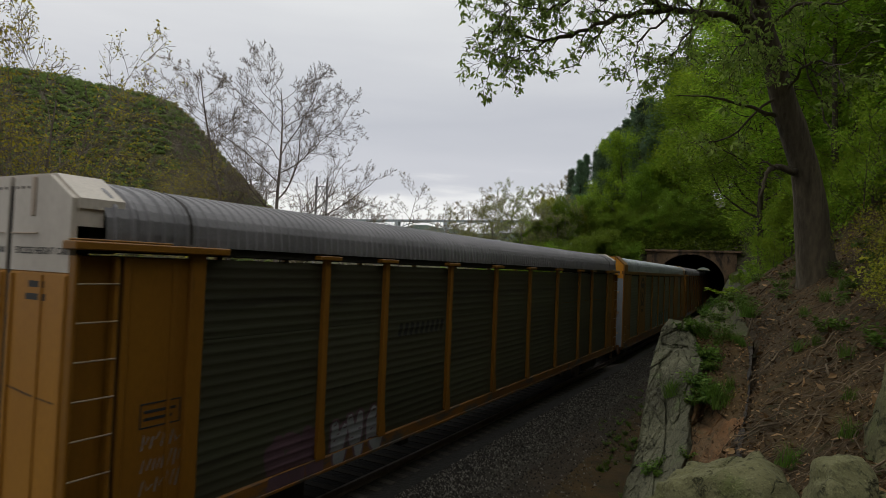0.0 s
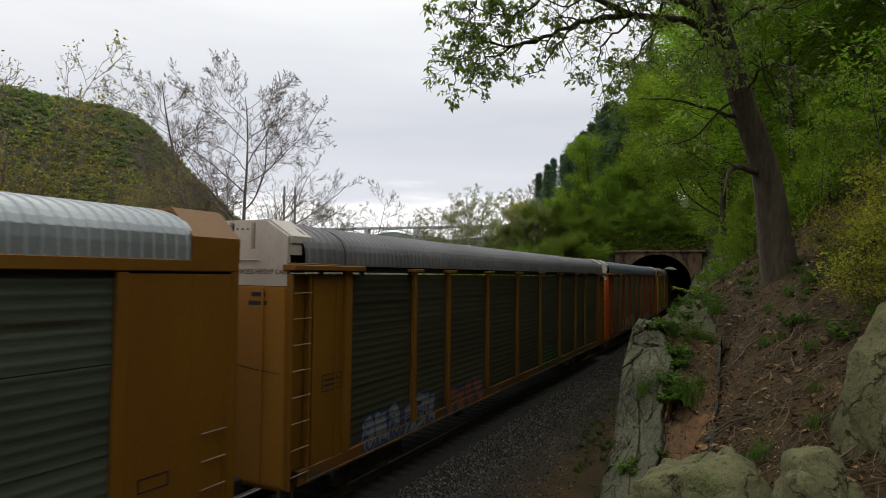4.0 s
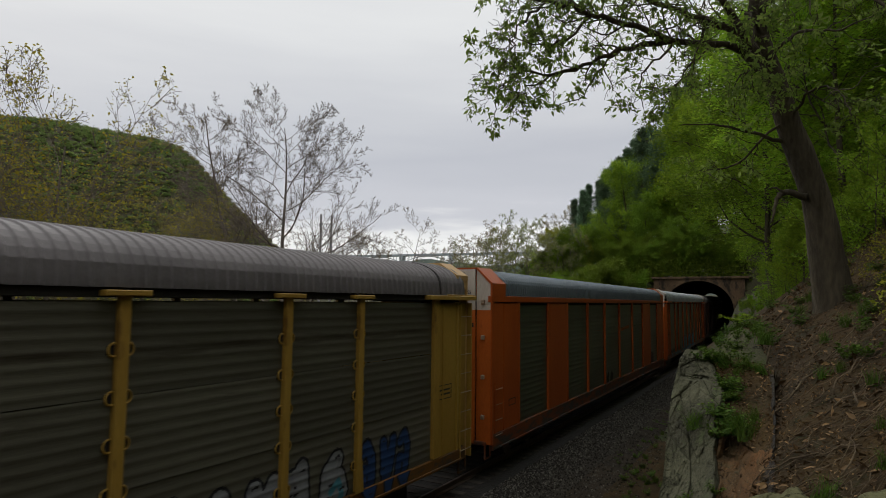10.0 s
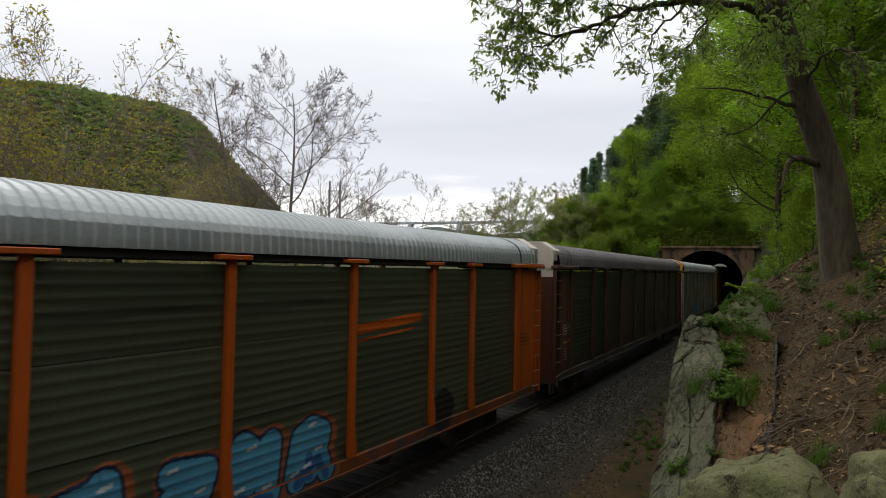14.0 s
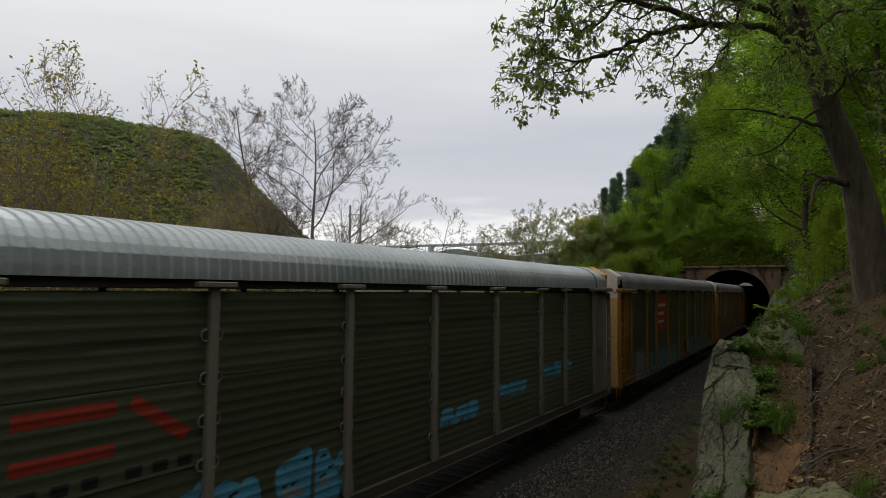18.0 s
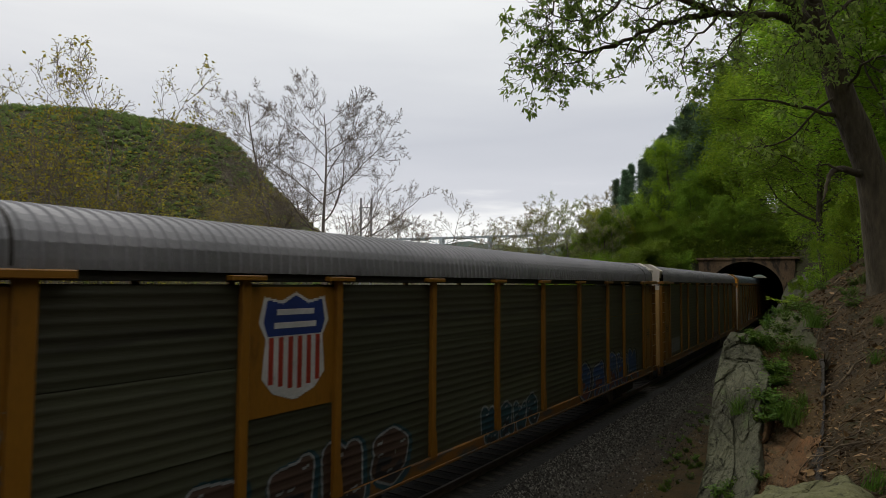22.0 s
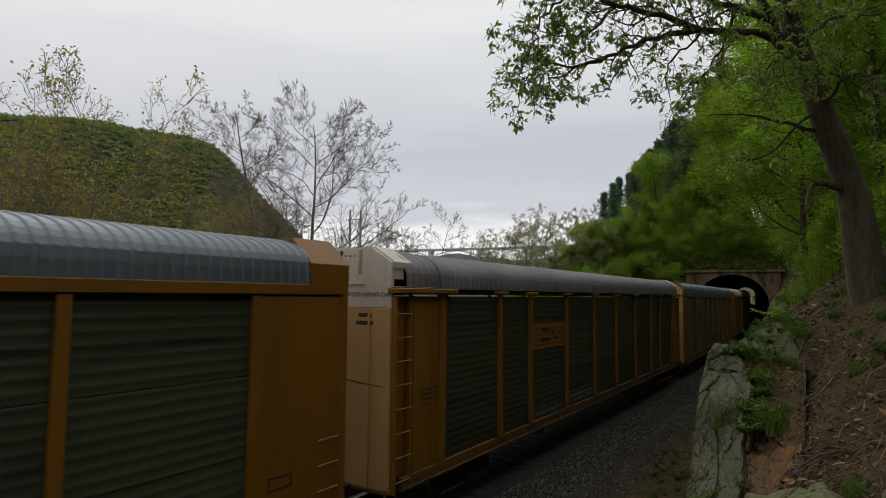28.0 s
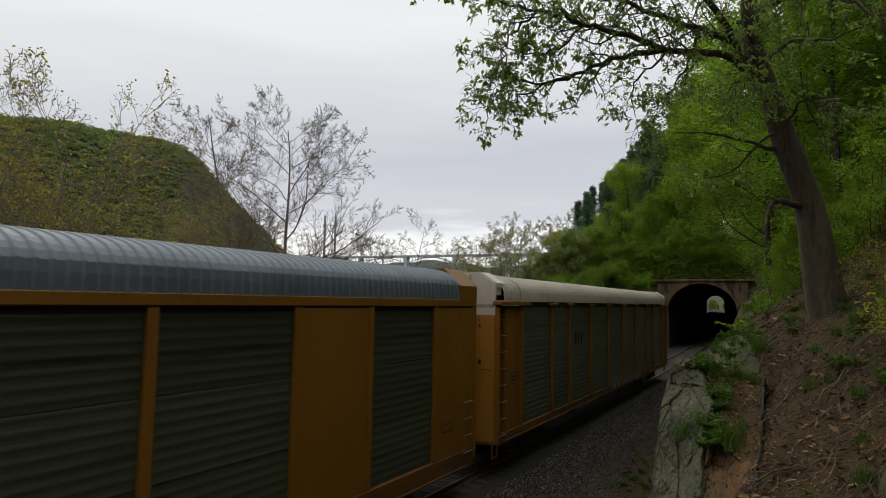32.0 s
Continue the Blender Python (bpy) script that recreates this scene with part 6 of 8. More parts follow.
def make_boulder(name, c, size, turn, seed, label, material, sharp=0.14):
    """A block of stone: a squarish lump with broken faces and worn edges."""
    n = 56
    v, f = [], []
    rng = random.Random(seed)
    cuts = []
    for _ in range(9):
        d = Vector((rng.uniform(-1, 1), rng.uniform(-1, 1), rng.uniform(-0.5, 1))).normalized()
        cuts.append((d, rng.uniform(0.72, 0.95)))
    for j in range(n):
        a = math.pi * j / (n - 1)
        for i in range(2 * n):
            b = math.pi * i / n
            d = Vector((math.sin(a) * math.cos(b), math.sin(a) * math.sin(b), math.cos(a)))
            p = Vector([math.copysign(abs(k) ** 0.55, k) for k in d])
            for cd, cl in cuts:
                over = p.dot(cd) - cl
                if over > 0:
                    p -= cd * over * 0.92
            p = Vector((p.x * size[0], p.y * size[1], p.z * size[2]))
            w = facet(p + Vector((seed * 3.1, 0, 0)), 0.5, sharp * 0.4, seed) + facet(p, 0.2, 0.022, seed + 2) + 0.02 * noise.noise(p * 6) + 0.009 * noise.noise(p * 17)
            v.append(p + d * w)
    for j in range(n - 1):
        f += [(j * 2 * n + i, j * 2 * n + (i + 1) % (2 * n), (j + 1) * 2 * n + (i + 1) % (2 * n), (j + 1) * 2 * n + i) for i in range(2 * n)]
    m = pose(*c, *turn)
    return thing(name, fast_mesh(name, [tuple(q) for q in v], f, True), material, label, "boulder", m, "boulders on the bank")


make_boulder("boulder", (-0.30, 4.10, 3.10), (0.46, 0.62, 0.60), (-6, -12, 12), 11, "large flat pale boulder with lichen on the bank", m_boulder)
make_boulder("boulder", (0.34, 3.45, 3.45), (0.24, 0.40, 0.48), (0, -6, -12), 23, "cracked grey-green boulder among dead leaves", m_boulder)
make_boulder("boulder", (0.82, 4.66, 4.06), (0.30, 0.42, 0.66), (-6, 12, 6), 31, "upright grey slab of rock on the slope", m_boulder)
make_boulder("boulder", (1.05, 4.0, 3.75), (0.35, 0.4, 0.35), (0, 10, 40), 41, "small lichen-covered rock on the slope", m_boulder)
make_boulder("boulder", (-0.95, 11.4, 3.55), (0.30, 0.5, 0.30), (12, 18, 20), 61, "grey ledge of rock among weeds", m_rock)


def make_litter():
    rng = np.random.default_rng(17)
    n = 42000
    y = np.where(rng.uniform(0, 1, n) < 0.85, 2.6 + 14 * rng.uniform(0, 1, n) ** 1.5, rng.uniform(-5, 2.6, n))
    x = np.array([brow_line(q) for q in y]) - 0.1 + rng.uniform(0, 1, n) ** 1.1 * (2.2 + 0.25 * np.maximum(y, 2.6))
    z = np.array([land(a, b) for a, b in zip(x, y)]) + rng.uniform(0.0, 0.03, n)
    v, f = stuff_leaves(np.stack([x, y, z], 1), 0.034, rng, flat=0.35, aspect=0.45)
    big = rng.uniform(0, 1, n) < 0.16 * (0.4 + np.array([max(0.0, noise.noise((a * 1.6, b * 1.6, 4.0))) for a, b in zip(x, y)]) * 2.4)
    v2, f2 = stuff_leaves(np.stack([x, y, z + 0.012], 1)[big], 0.088, rng, flat=0.55, aspect=0.5)
    v, f = np.concatenate([v, v2]), np.concatenate([f, f2 + len(v)])
    on = [outcrop_at(rng.uniform(0.3, 1.0), rng.uniform(0.1, 1.0)) for _ in range(2600)]
    v3, f3 = stuff_leaves(np.array([tuple(p + Vector((0, -0.015, 0.01))) for p, zone in on if zone == 2 or (zone == 3 and rng.random() < 0.15)]), 0.045, rng, flat=0.3, aspect=0.4)
    v, f = np.concatenate([v, v3]), np.concatenate([f, f3 + len(v)])
    thing("leaf_litter", fast_mesh("leaf_litter", v, f), m_litter, "dry brown fallen leaves on the slope", "leaves", kind="stuff")
    # sticks and exposed roots
    s = Shape()
    for _ in range(1500):
        yy = 3.2 + 12 * random.random() ** 1.4
        xx = brow_line(yy) + random.random() * (1.6 + 0.2 * yy)
        a, ln = random.uniform(0, 6.28), random.uniform(0.10, 0.60)
        pts = []
        for k in range(5):
            a += random.uniform(-0.7, 0.7)
            pts.append((xx, yy, land(xx, yy) + 0.02 + 0.07 * random.random()))
            xx, yy = xx + math.cos(a) * ln / 4, yy + math.sin(a) * ln / 4
        r = random.uniform(0.0015, 0.0055)
        s.path(pts, [r, r, r * 0.9, r * 0.7, r * 0.4], 4)
    thing("fallen_twigs", s.mesh("fallen_twigs", True), m_twig, "fallen twigs and bleached sticks", "twigs", kind="stuff")
    for k, (x0, y0, a, ln, r) in enumerate(((-0.2, 7.6, 0.4, 1.1, 0.013), (0.1, 8.6, 2.2, 1.0, 0.011), (-0.5, 10.2, 0.9, 1.2, 0.015), (0.35, 6.4, 1.3, 0.8, 0.010), (-0.4, 12.0, 0.3, 1.3, 0.016), (0.0, 5.9, 2.6, 0.7, 0.010), (0.2, 7.0, 1.9, 0.9, 0.009), (0.35, 7.3, 0.9, 0.7, 0.008), (0.1, 6.6, 0.5, 0.6, 0.008), (0.5, 7.9, 2.4, 0.9, 0.010), (0.0, 9.2, 1.2, 0.8, 0.010), (0.45, 6.0, 2.0, 0.5, 0.007), (-0.3, 13.0, 1.6, 1.4, 0.014), (0.15, 5.3, 1.1, 0.6, 0.007), (0.3, 5.6, 2.9, 0.6, 0.008))):
        pts, xx, yy = [], x0, y0
        for i in range(9):
            a += random.uniform(-0.45, 0.45)
            pts.append((xx, yy, land(xx, yy) + 0.03 + 0.05 * math.sin(i * 0.8) ** 2))
            xx, yy = xx + math.cos(a) * ln / 8, yy + math.sin(a) * ln / 8
        thing("dead_branch", Shape().path(pts, [r * (1 - 0.09 * i) for i in range(9)], 7).mesh("dead_branch", True), m_twig, "bare dead branch lying on the litter", "branch", group="dead branches on the bank")


make_litter()


def weed_mesh(kind, rng):
    """A weed: leafy stems, or a grass tuft."""
    v, f = [], []
    if kind == "grass":
        for _ in range(90):
            a, ln, lean = rng.uniform(0, 6.28), rng.uniform(0.14, 0.34), rng.uniform(0.2, 1.0)
            bx, by = rng.normal(0, 0.05, 2)
            w = 0.005
            px, py = -math.sin(a) * w, math.cos(a) * w
            k = len(v)
            for q in (0, 0.5, 1.0):
                r, h, ww = lean * ln * q * q * 0.8, ln * (q - 0.35 * lean * q * q), 1 - 0.85 * q
                x, y = bx + math.cos(a) * r, by + math.sin(a) * r
                v += [(x - px * ww, y - py * ww, h), (x + px * ww, y + py * ww, h)]
            f += [(k, k + 1, k + 3, k + 2), (k + 2, k + 3, k + 5, k + 4)]
        return fast_mesh("grass_tuft", v, f)
    pts = []
    for _ in range(14):
        a, ln = rng.uniform(0, 6.28), rng.uniform(0.10, 0.30)
        for q in np.linspace(0.3, 1, 6):
            for _ in range(2):
                pts.append((math.cos(a) * ln * q * 0.7 + rng.normal(0, 0.02), math.sin(a) * ln * q * 0.7 + rng.normal(0, 0.02), ln * q * 0.9 + rng.normal(0, 0.01)))
    v, f = stuff_leaves(np.array(pts), 0.055, rng, flat=0.7, aspect=0.75)
    return fast_mesh("weed", v, f)


def scatter_weeds():
    rng = np.random.default_rng(29)
    leafy, grass = [weed_mesh("leafy", rng) for _ in range(3)], [weed_mesh("grass", rng) for _ in range(2)]
    spots = []
    for _ in range(36):      # clumps on the ledges of the rock
        y = rng.choice((9.9, 10.7, 12.2, 13.6, 15.5)) + rng.normal(0, 0.3)
        spots.append((brow_line(y) - abs(rng.normal(0, 0.5)) + 0.1, y, "l"))
    for _ in range(22):
        y = rng.uniform(9.6, 17)
        spots.append((brow_line(y) - abs(rng.normal(0, 0.3)), y, "g"))
    for _ in range(64):
        y = rng.uniform(5, 16)
        spots.append((brow_line(y) + rng.uniform(0.3, 2.5), y, "l"))
    for _ in range(26):
        y = rng.uniform(5, 12)
        spots.append((brow_line(y) + rng.uniform(0.3, 1.6), y, "g"))
    for _ in range(150):      # weeds along the foot of the rock
        y = rng.uniform(10, 34)
        spots.append((foot_line(y) - rng.uniform(0.1, 1.4), y, "g" if rng.random() < 0.5 else "l"))
    for i, (x, y, kind) in enumerate(spots):
        me = (leafy if kind == "l" else grass)[i % (3 if kind == "l" else 2)]
        z = land(x, y) if x > brow_line(y) or x < foot_line(y) else rock_z(x, y) + 0.03
        thing("weed" if kind == "l" else "grass_tuft", me, m_weed, "fresh green weeds in the leaf litter" if kind == "l" else "tuft of long green grass", "plant" if kind == "l" else "grass",
              pose(x, y, z, rng.uniform(-12, 12), rng.uniform(-12, 12), rng.uniform(0, 360)) @ Matrix.Scale(rng.uniform(0.4, 0.85), 4), "weeds on the bank" if kind == "l" else "grass tufts on the bank")
    # weeds and tufts rooted in the ledge and the splits of the outcrop
    def rooted(u, w, kind, size):
        p, _ = outcrop_at(u, w)
        p = p - Vector((0.0, 0.0, 0.02))
        me = (leafy if kind == "l" else grass)[int(u * 97) % (3 if kind == "l" else 2)]
        thing("weed" if kind == "l" else "grass_tuft", me, m_weed, "fresh green weeds on the rock ledge" if kind == "l" else "tuft of long green grass on the rock ledge", "plant" if kind == "l" else "grass",
              pose(*p, rng.uniform(10, 35), rng.uniform(-15, 15), rng.uniform(0, 360)) @ Matrix.Scale(size, 4), "weeds on the bank" if kind == "l" else "grass tufts on the bank")

    for _ in range(13):
        rooted(rng.uniform(0.44, 0.74), rng.uniform(0.56, 0.68), "l", rng.uniform(0.55, 0.85))
    for _ in range(8):
        rooted(rng.uniform(0.46, 0.72), rng.uniform(0.74, 0.86), "l", rng.uniform(0.5, 0.8))
    for _ in range(9):
        rooted(rng.uniform(0.24, 0.60), rng.uniform(0.93, 1.0), "l", rng.uniform(0.5, 0.8))
    for _ in range(5):
        rooted(rng.uniform(0.24, 0.9), rng.uniform(0.9, 1.0), "g", rng.uniform(0.6, 0.9))
    for u, w, size in ((0.75, 0.58, 1.0), (0.80, 0.56, 1.1), (0.70, 0.60, 0.9), (0.30, 0.60, 0.8), (0.29, 0.63, 0.7), (0.85, 0.66, 0.7), (0.62, 0.9, 0.6)):
        rooted(u, w, "g", size)
    for u, w in ((0.26, 0.27), (0.33, 0.29), (0.21, 0.25), (0.30, 0.25), (0.55, 0.34), (0.62, 0.75)):
        rooted(u, w, "l", 0.45)


scatter_weeds()

# ---- trees ----
def grow(s, tips, p, d, length, r, lvl, rng, P):
    """A limb and, from it, its branches; the outermost twigs give the leaf places."""
    n = max(3, P["segs"][lvl])
    pts, rad = [p.copy()], [r]
    q, e = p.copy(), d.copy()
    for i in range(n):
        e = (e + Vector(rng.normal(0, P["wob"][lvl], 3)) + Vector((0, 0, P["rise"][lvl]))).normalized()
        q = q + e * (length / n)
        pts.append(q.copy())
        rad.append(max(r * (1 - (1 - P["taper"][lvl]) * (i + 1) / n), P.get("least", 0.004)))
    s.path(pts, rad, P["sides"][lvl], cap=False)
    last = lvl == len(P["kids"]) - 1
    if last or P.get("leafy_from", 9) <= lvl:
        for i in range(1, len(pts)):
            tips.append((pts[i], e))
    if last:
        return
    k = P["kids"][lvl]
    for i in range(k):
        t = P["first"][lvl] + (1 - P["first"][lvl]) * (i + rng.uniform(0.2, 0.9)) / k
        t = min(t, 0.99)
        j = min(int(t * n), n - 1)
        at_ = pts[j].lerp(pts[j + 1], t * n - j)
        ax = (pts[j + 1] - pts[j]).normalized()
        az = i * 2.4 + rng.uniform(-0.5, 0.5)
        side = Matrix.Rotation(az, 3, ax) @ ax.orthogonal().normalized()
        ang = radians(P["angle"][lvl] + rng.uniform(-12, 12))
        nd = (ax * math.cos(ang) + side * math.sin(ang)).normalized()
        grow(s, tips, at_, nd, length * P["ratio"][lvl] * (1 - P.get("cone", 0.45) * (t - P["first"][lvl])) * rng.uniform(0.75, 1.2), rad[j] * P["thin"][lvl], lvl + 1, rng, P)


BROAD = dict(segs=(9, 6, 4, 3), wob=(0.05, 0.13, 0.18, 0.2), rise=(0.02, 0.05, 0.03, 0.0), taper=(0.25, 0.3, 0.3, 0.3), sides=(9, 5, 4, 3),
             kids=(9, 6, 4, 0), first=(0.25, 0.2, 0.15, 0), angle=(52, 46, 44, 0), ratio=(0.48, 0.5, 0.55, 0), thin=(0.42, 0.5, 0.5, 0))
BARE = dict(segs=(11, 8, 6, 4, 3), wob=(0.05, 0.12, 0.16, 0.2, 0.22), rise=(0.03, 0.06, 0.05, 0.05, 0.04), taper=(0.22, 0.25, 0.3, 0.3, 0.4), sides=(8, 5, 4, 3, 3),
            kids=(14, 9, 6, 4, 0), first=(0.2, 0.2, 0.15, 0.1, 0), angle=(50, 46, 46, 44, 0), ratio=(0.50, 0.46, 0.5, 0.5, 0), thin=(0.46, 0.5, 0.55, 0.6, 0), least=0.015)


def wood_of(height, radius, seed, P, lean=(0, 0, 1)):
    rng = np.random.default_rng(seed)
    s, tips = Shape(), []
    grow(s, tips, Vector((0, 0, -0.3)), Vector(lean).normalized(), height, radius, 0, rng, P)
    me = bpy.data.meshes.new("trunk")
    me.from_pydata(s.v, [], s.f)
    me.polygons.foreach_set("use_smooth", np.full(len(me.polygons), True))
    return me, np.array([tuple(p) for p, _ in tips]), rng


def tall(me):
    """How high a trunk with its twigs reaches."""
    co = np.empty(len(me.vertices) * 3, dtype=np.float32)
    me.vertices.foreach_get("co", co)
    return float(co[2::3].max())


def crown_of(tips, count, size, spread, rng, droop=0.2, flat=0.35, aspect=0.6):
    base = tips[rng.integers(0, len(tips), count)]
    v, f = stuff_leaves(base + rng.normal(0, spread, (count, 3)), size, rng, droop=droop, flat=flat, aspect=aspect)
    return fast_mesh("crown", v, f)


def make_tree(name, trunk, crown, bark, leaf, label, m, group):
    root = tagged(new(name), label, "tree", group)
    root.matrix_basis = m
    piece("trunk", trunk, bark, root)
    piece("crown", crown, leaf, root)
    return root


def stand(x, y, s=1.0, rz=0.0, sink=0.0):
    return pose(x, y, land(x, y) - sink, 0, 0, rz) @ Matrix.Scale(s, 4)


# woodland kinds, each built once and then planted many times
KINDS = []
for seed, h, cnt, size, first in ((101, 12.0, 15000, 0.22, 0.18), (102, 14.0, 17000, 0.23, 0.22), (103, 10.0, 13000, 0.21, 0.10), (104, 13.0, 15000, 0.22, 0.12)):
    tr, tips, rng = wood_of(h, h * 0.015, seed, dict(BROAD, kids=(12, 6, 4, 0), first=(first, 0.2, 0.15, 0), ratio=(0.44, 0.5, 0.55, 0)))
    KINDS.append((tr, crown_of(tips, cnt, size, 0.36, rng), tall(tr) + 0.2))


def conifer(seed, h):
    rng = np.random.default_rng(seed)
    s, pts = Shape(), []
    s.path([(0, 0, -0.3), (0.1, 0, h * 0.5), (0, 0.05, h)], [h * 0.014, h * 0.009, 0.02], 8, cap=False)
    z = h * 0.22
    while z < h * 0.98:
        r = h * 0.21 * (1 - z / h) ** 0.95 * rng.uniform(0.6, 1.25) + 0.10
        for k in range(7):
            a = rng.uniform(0, 6.28)
            e = Vector((math.cos(a) * r, math.sin(a) * r, z + r * 0.12))
            s.path([(0, 0, z), e], [0.03, 0.008], 3, cap=False)
            for q in np.linspace(0.25, 1, 9):
                for _ in range(7):
                    pts.append((e.x * q, e.y * q, z + (e.z - z) * q))
        z += h * 0.035
    me = bpy.data.meshes.new("trunk")
    me.from_pydata(s.v, [], s.f)
    pts = np.array(pts)
    v, f = stuff_leaves(pts + rng.normal(0, 0.16, pts.shape), 0.34, rng, flat=0.3, aspect=0.28)
    return me, fast_mesh("crown", v, f), h


PINES = [conifer(201, 15.0), conifer(202, 13.0)]
SPARSE = []
for seed, h in ((301, 13.0), (302, 11.0), (303, 12.0)):
    tr, tips, rng = wood_of(h, h * 0.011, seed, dict(BARE, kids=(9, 6, 4, 3, 0)))
    SPARSE.append((tr, crown_of(tips, 7500, 0.115, 0.10, rng, droop=0.1), tall(tr)))


YELLOW = []
for seed, h in ((311, 12.0), (312, 11.0), (313, 12.0)):
    tr, tips, rng = wood_of(h, h * 0.009, seed, dict(BARE, kids=(16, 7, 4, 3, 0), angle=(48, 42, 42, 42, 0), rise=(0.03, 0.10, 0.08, 0.06, 0.05), wob=(0.03, 0.07, 0.10, 0.14, 0.18), ratio=(0.52, 0.46, 0.5, 0.5, 0), least=0.008))
    YELLOW.append((tr, crown_of(tips, 3000, 0.12, 0.09, rng, droop=0.1, flat=0.4), tall(tr)))


def plant(kinds, i, x, y, top, leaf, bark, label, name, group, rz=None):
    """Plants one so that its top stands at height top."""
    tr, cr, h = kinds[i % len(kinds)]
    g = land(x, y)
    s = max(0.03, (top - g) / h)
    return make_tree(name, tr, cr, bark, leaf, label, pose(x, y, g - 0.1, 0, 0, (i * 77) % 360 if rz is None else rz) @ Matrix.Scale(s, 4), group)


def at_angle(az, d):
    return d * math.sin(radians(az)), d * math.cos(radians(az))


def skyline(az):
    """Elevation of the wooded skyline over the tunnel, by direction."""
    return float(np.interp(az, (-30, -28, -23, -19.5, -18, -16.4, -14.4, -12.3, -10.4, -9.4, -4, 4, 30), (4.0, 5.5, 7.0, 7.0, 8.3, 9.9, 12.3, 14.4, 15.2, 16.8, 24, 30, 40)))


def plant_hillside():
    rng = random.Random(77)
    n = 0
    for az, d, kind in [(-8.6, 112, "p"), (-7.4, 108, "p"), (-9.4, 106, "p"), (-11.6, 104, "p"), (-12.9, 108, "p"), (-14.6, 112, "p"), (-16.3, 116, "p"), (-10.4, 100, "p"), (-15.4, 108, "p"), (-17.6, 120, "p"), (-13.6, 100, "p"), (-12.2, 112, "p"), (-11.0, 110, "p"), (-14.0, 118, "p"), (-15.0, 102, "p"), (-16.8, 108, "p")]:
        x, y = at_angle(az, d)
        plant(PINES, n, x, y, EYE + d * math.tan(radians(skyline(az) + 0.1 + (0.7 if n % 3 == 0 else 0.0))), m_needle, m_bark, "dark pine on the skyline above the tunnel", "pine_tree", "pines above the tunnel")
        n += 1
    rows = [(-8.6, 102, 0.85), (-7.6, 96, 0.7), (-9.2, 98, 0.7), (-8.0, 104, 0.95), (-6.5, 100, 0.8)]
    for d in (88, 97):
        az = -21.0
        while az < -2:
            rows.append((az + rng.uniform(-0.7, 0.7), d + rng.uniform(-3, 4), rng.uniform(0.35, 0.92)))
            az += rng.uniform(1.5, 2.3)
    for az, d, q in rows:
        x, y = at_angle(az, d)
        top = EYE + d * math.tan(radians(skyline(az) * q))
        top = max(top, land(x, y) + 5)
        plant(KINDS, n, x, y, top, rng.choice([m_leaf, m_leaf_deep, m_leaf_deep]), m_bark, "leafy spring tree on the slope over the tunnel", "broadleaf_tree", "broadleaf trees on the hill")
        n += 1
    # low growth that closes the slope over and beside the tunnel mouth
    for _ in range(150):
        y = rng.uniform(81.5, 100)
        u = rng.uniform(-26, 14)
        x = track_x(y) + u
        plant(KINDS, n, x, y, land(x, y) + rng.uniform(2.5, 5.5), m_leaf_deep, m_bark, "bushy young tree on the slope over the tunnel", "young_tree", "young trees over the tunnel")
        n += 1
    for _ in range(26):      # thicket beside the tunnel mouth
        y = rng.uniform(76.0, 79.0)
        x = track_x(y) - rng.uniform(6.5, 17)
        plant(KINDS, n, x, y, land(x, y) + rng.uniform(8.5, 12), m_leaf_deep, m_bark, "bushy young tree beside the tunnel mouth", "young_tree", "young trees beyond the track")
        n += 1
    for _ in range(56):
        y = rng.uniform(81.0, 82.6)
        x = track_x(y) + rng.uniform(-12, 9)
        plant(KINDS, n, x, y, land(x, y) + rng.uniform(2.4, 4.6), m_leaf_deep, m_bark, "leafy bush hanging over the tunnel mouth", "bush", "bushes over the tunnel")
        n += 1
    for _ in range(60):
        y = rng.uniform(80.9, 81.8)
        x = track_x(y) + rng.uniform(-9, 9)
        t = plant(KINDS, n, x, y, land(x, y) + rng.uniform(2.2, 3.6), m_leaf_deep, m_bark, "leafy bush hanging over the tunnel mouth", "bush", "bushes over the tunnel")
        t.matrix_basis = Matrix.Translation((0, 0, -0.9)) @ t.matrix_basis
        n += 1
    for _ in range(60):
        y = rng.uniform(50, 84)
        x = track_x(y) - rng.uniform(7.5, 24)
        plant(KINDS, n, x, y, land(x, y) + rng.uniform(5, 9.5), rng.choice([m_leaf_yel, m_leaf_deep, m_leaf_deep, m_leaf_deep]), m_bark, "bushy green tree beyond the track", "young_tree", "young trees beyond the track")
        n += 1
    for k in range(14):      # the green bank beyond the far mouth
        y = 345 + 4 * k
        x = track_x(y) + (-7 if k % 2 else 6) + rng.uniform(-1.5, 1.5) + 0.16 * (y - 345) * (1 if k % 2 else 0)
        plant(KINDS, n, x, y, track_z(y) + rng.uniform(3.0, 6.5), m_leaf_deep, m_bark, "leafy tree beyond the far tunnel mouth", "young_tree", "trees beyond the tunnel")
        n += 1
    # the slope to the right of the track: tall trees and undergrowth
    k = 0
    while k < 130:
        y, x = rng.uniform(15, 84), rng.uniform(-5, 30)
        b = brow_line(min(y, PORTAL))
        if x < b + (1.6 if y > 40 else 2.6) or x > 8 + 0.35 * y:
            continue
        low = k % 2 == 1
        top = land(x, y) + (rng.uniform(2.2, 4.5) if low else rng.uniform(8, 14))
        plant(KINDS, n, x, y, top, rng.choice([m_leaf, m_leaf, m_leaf, m_leaf_deep]), m_bark, "leafy undergrowth on the wooded slope" if low else "leafy spring tree on the wooded slope", "young_tree" if low else "broadleaf_tree", "undergrowth on the hill" if low else "broadleaf trees on the hill")
        n += 1
        k += 1


plant_hillside()


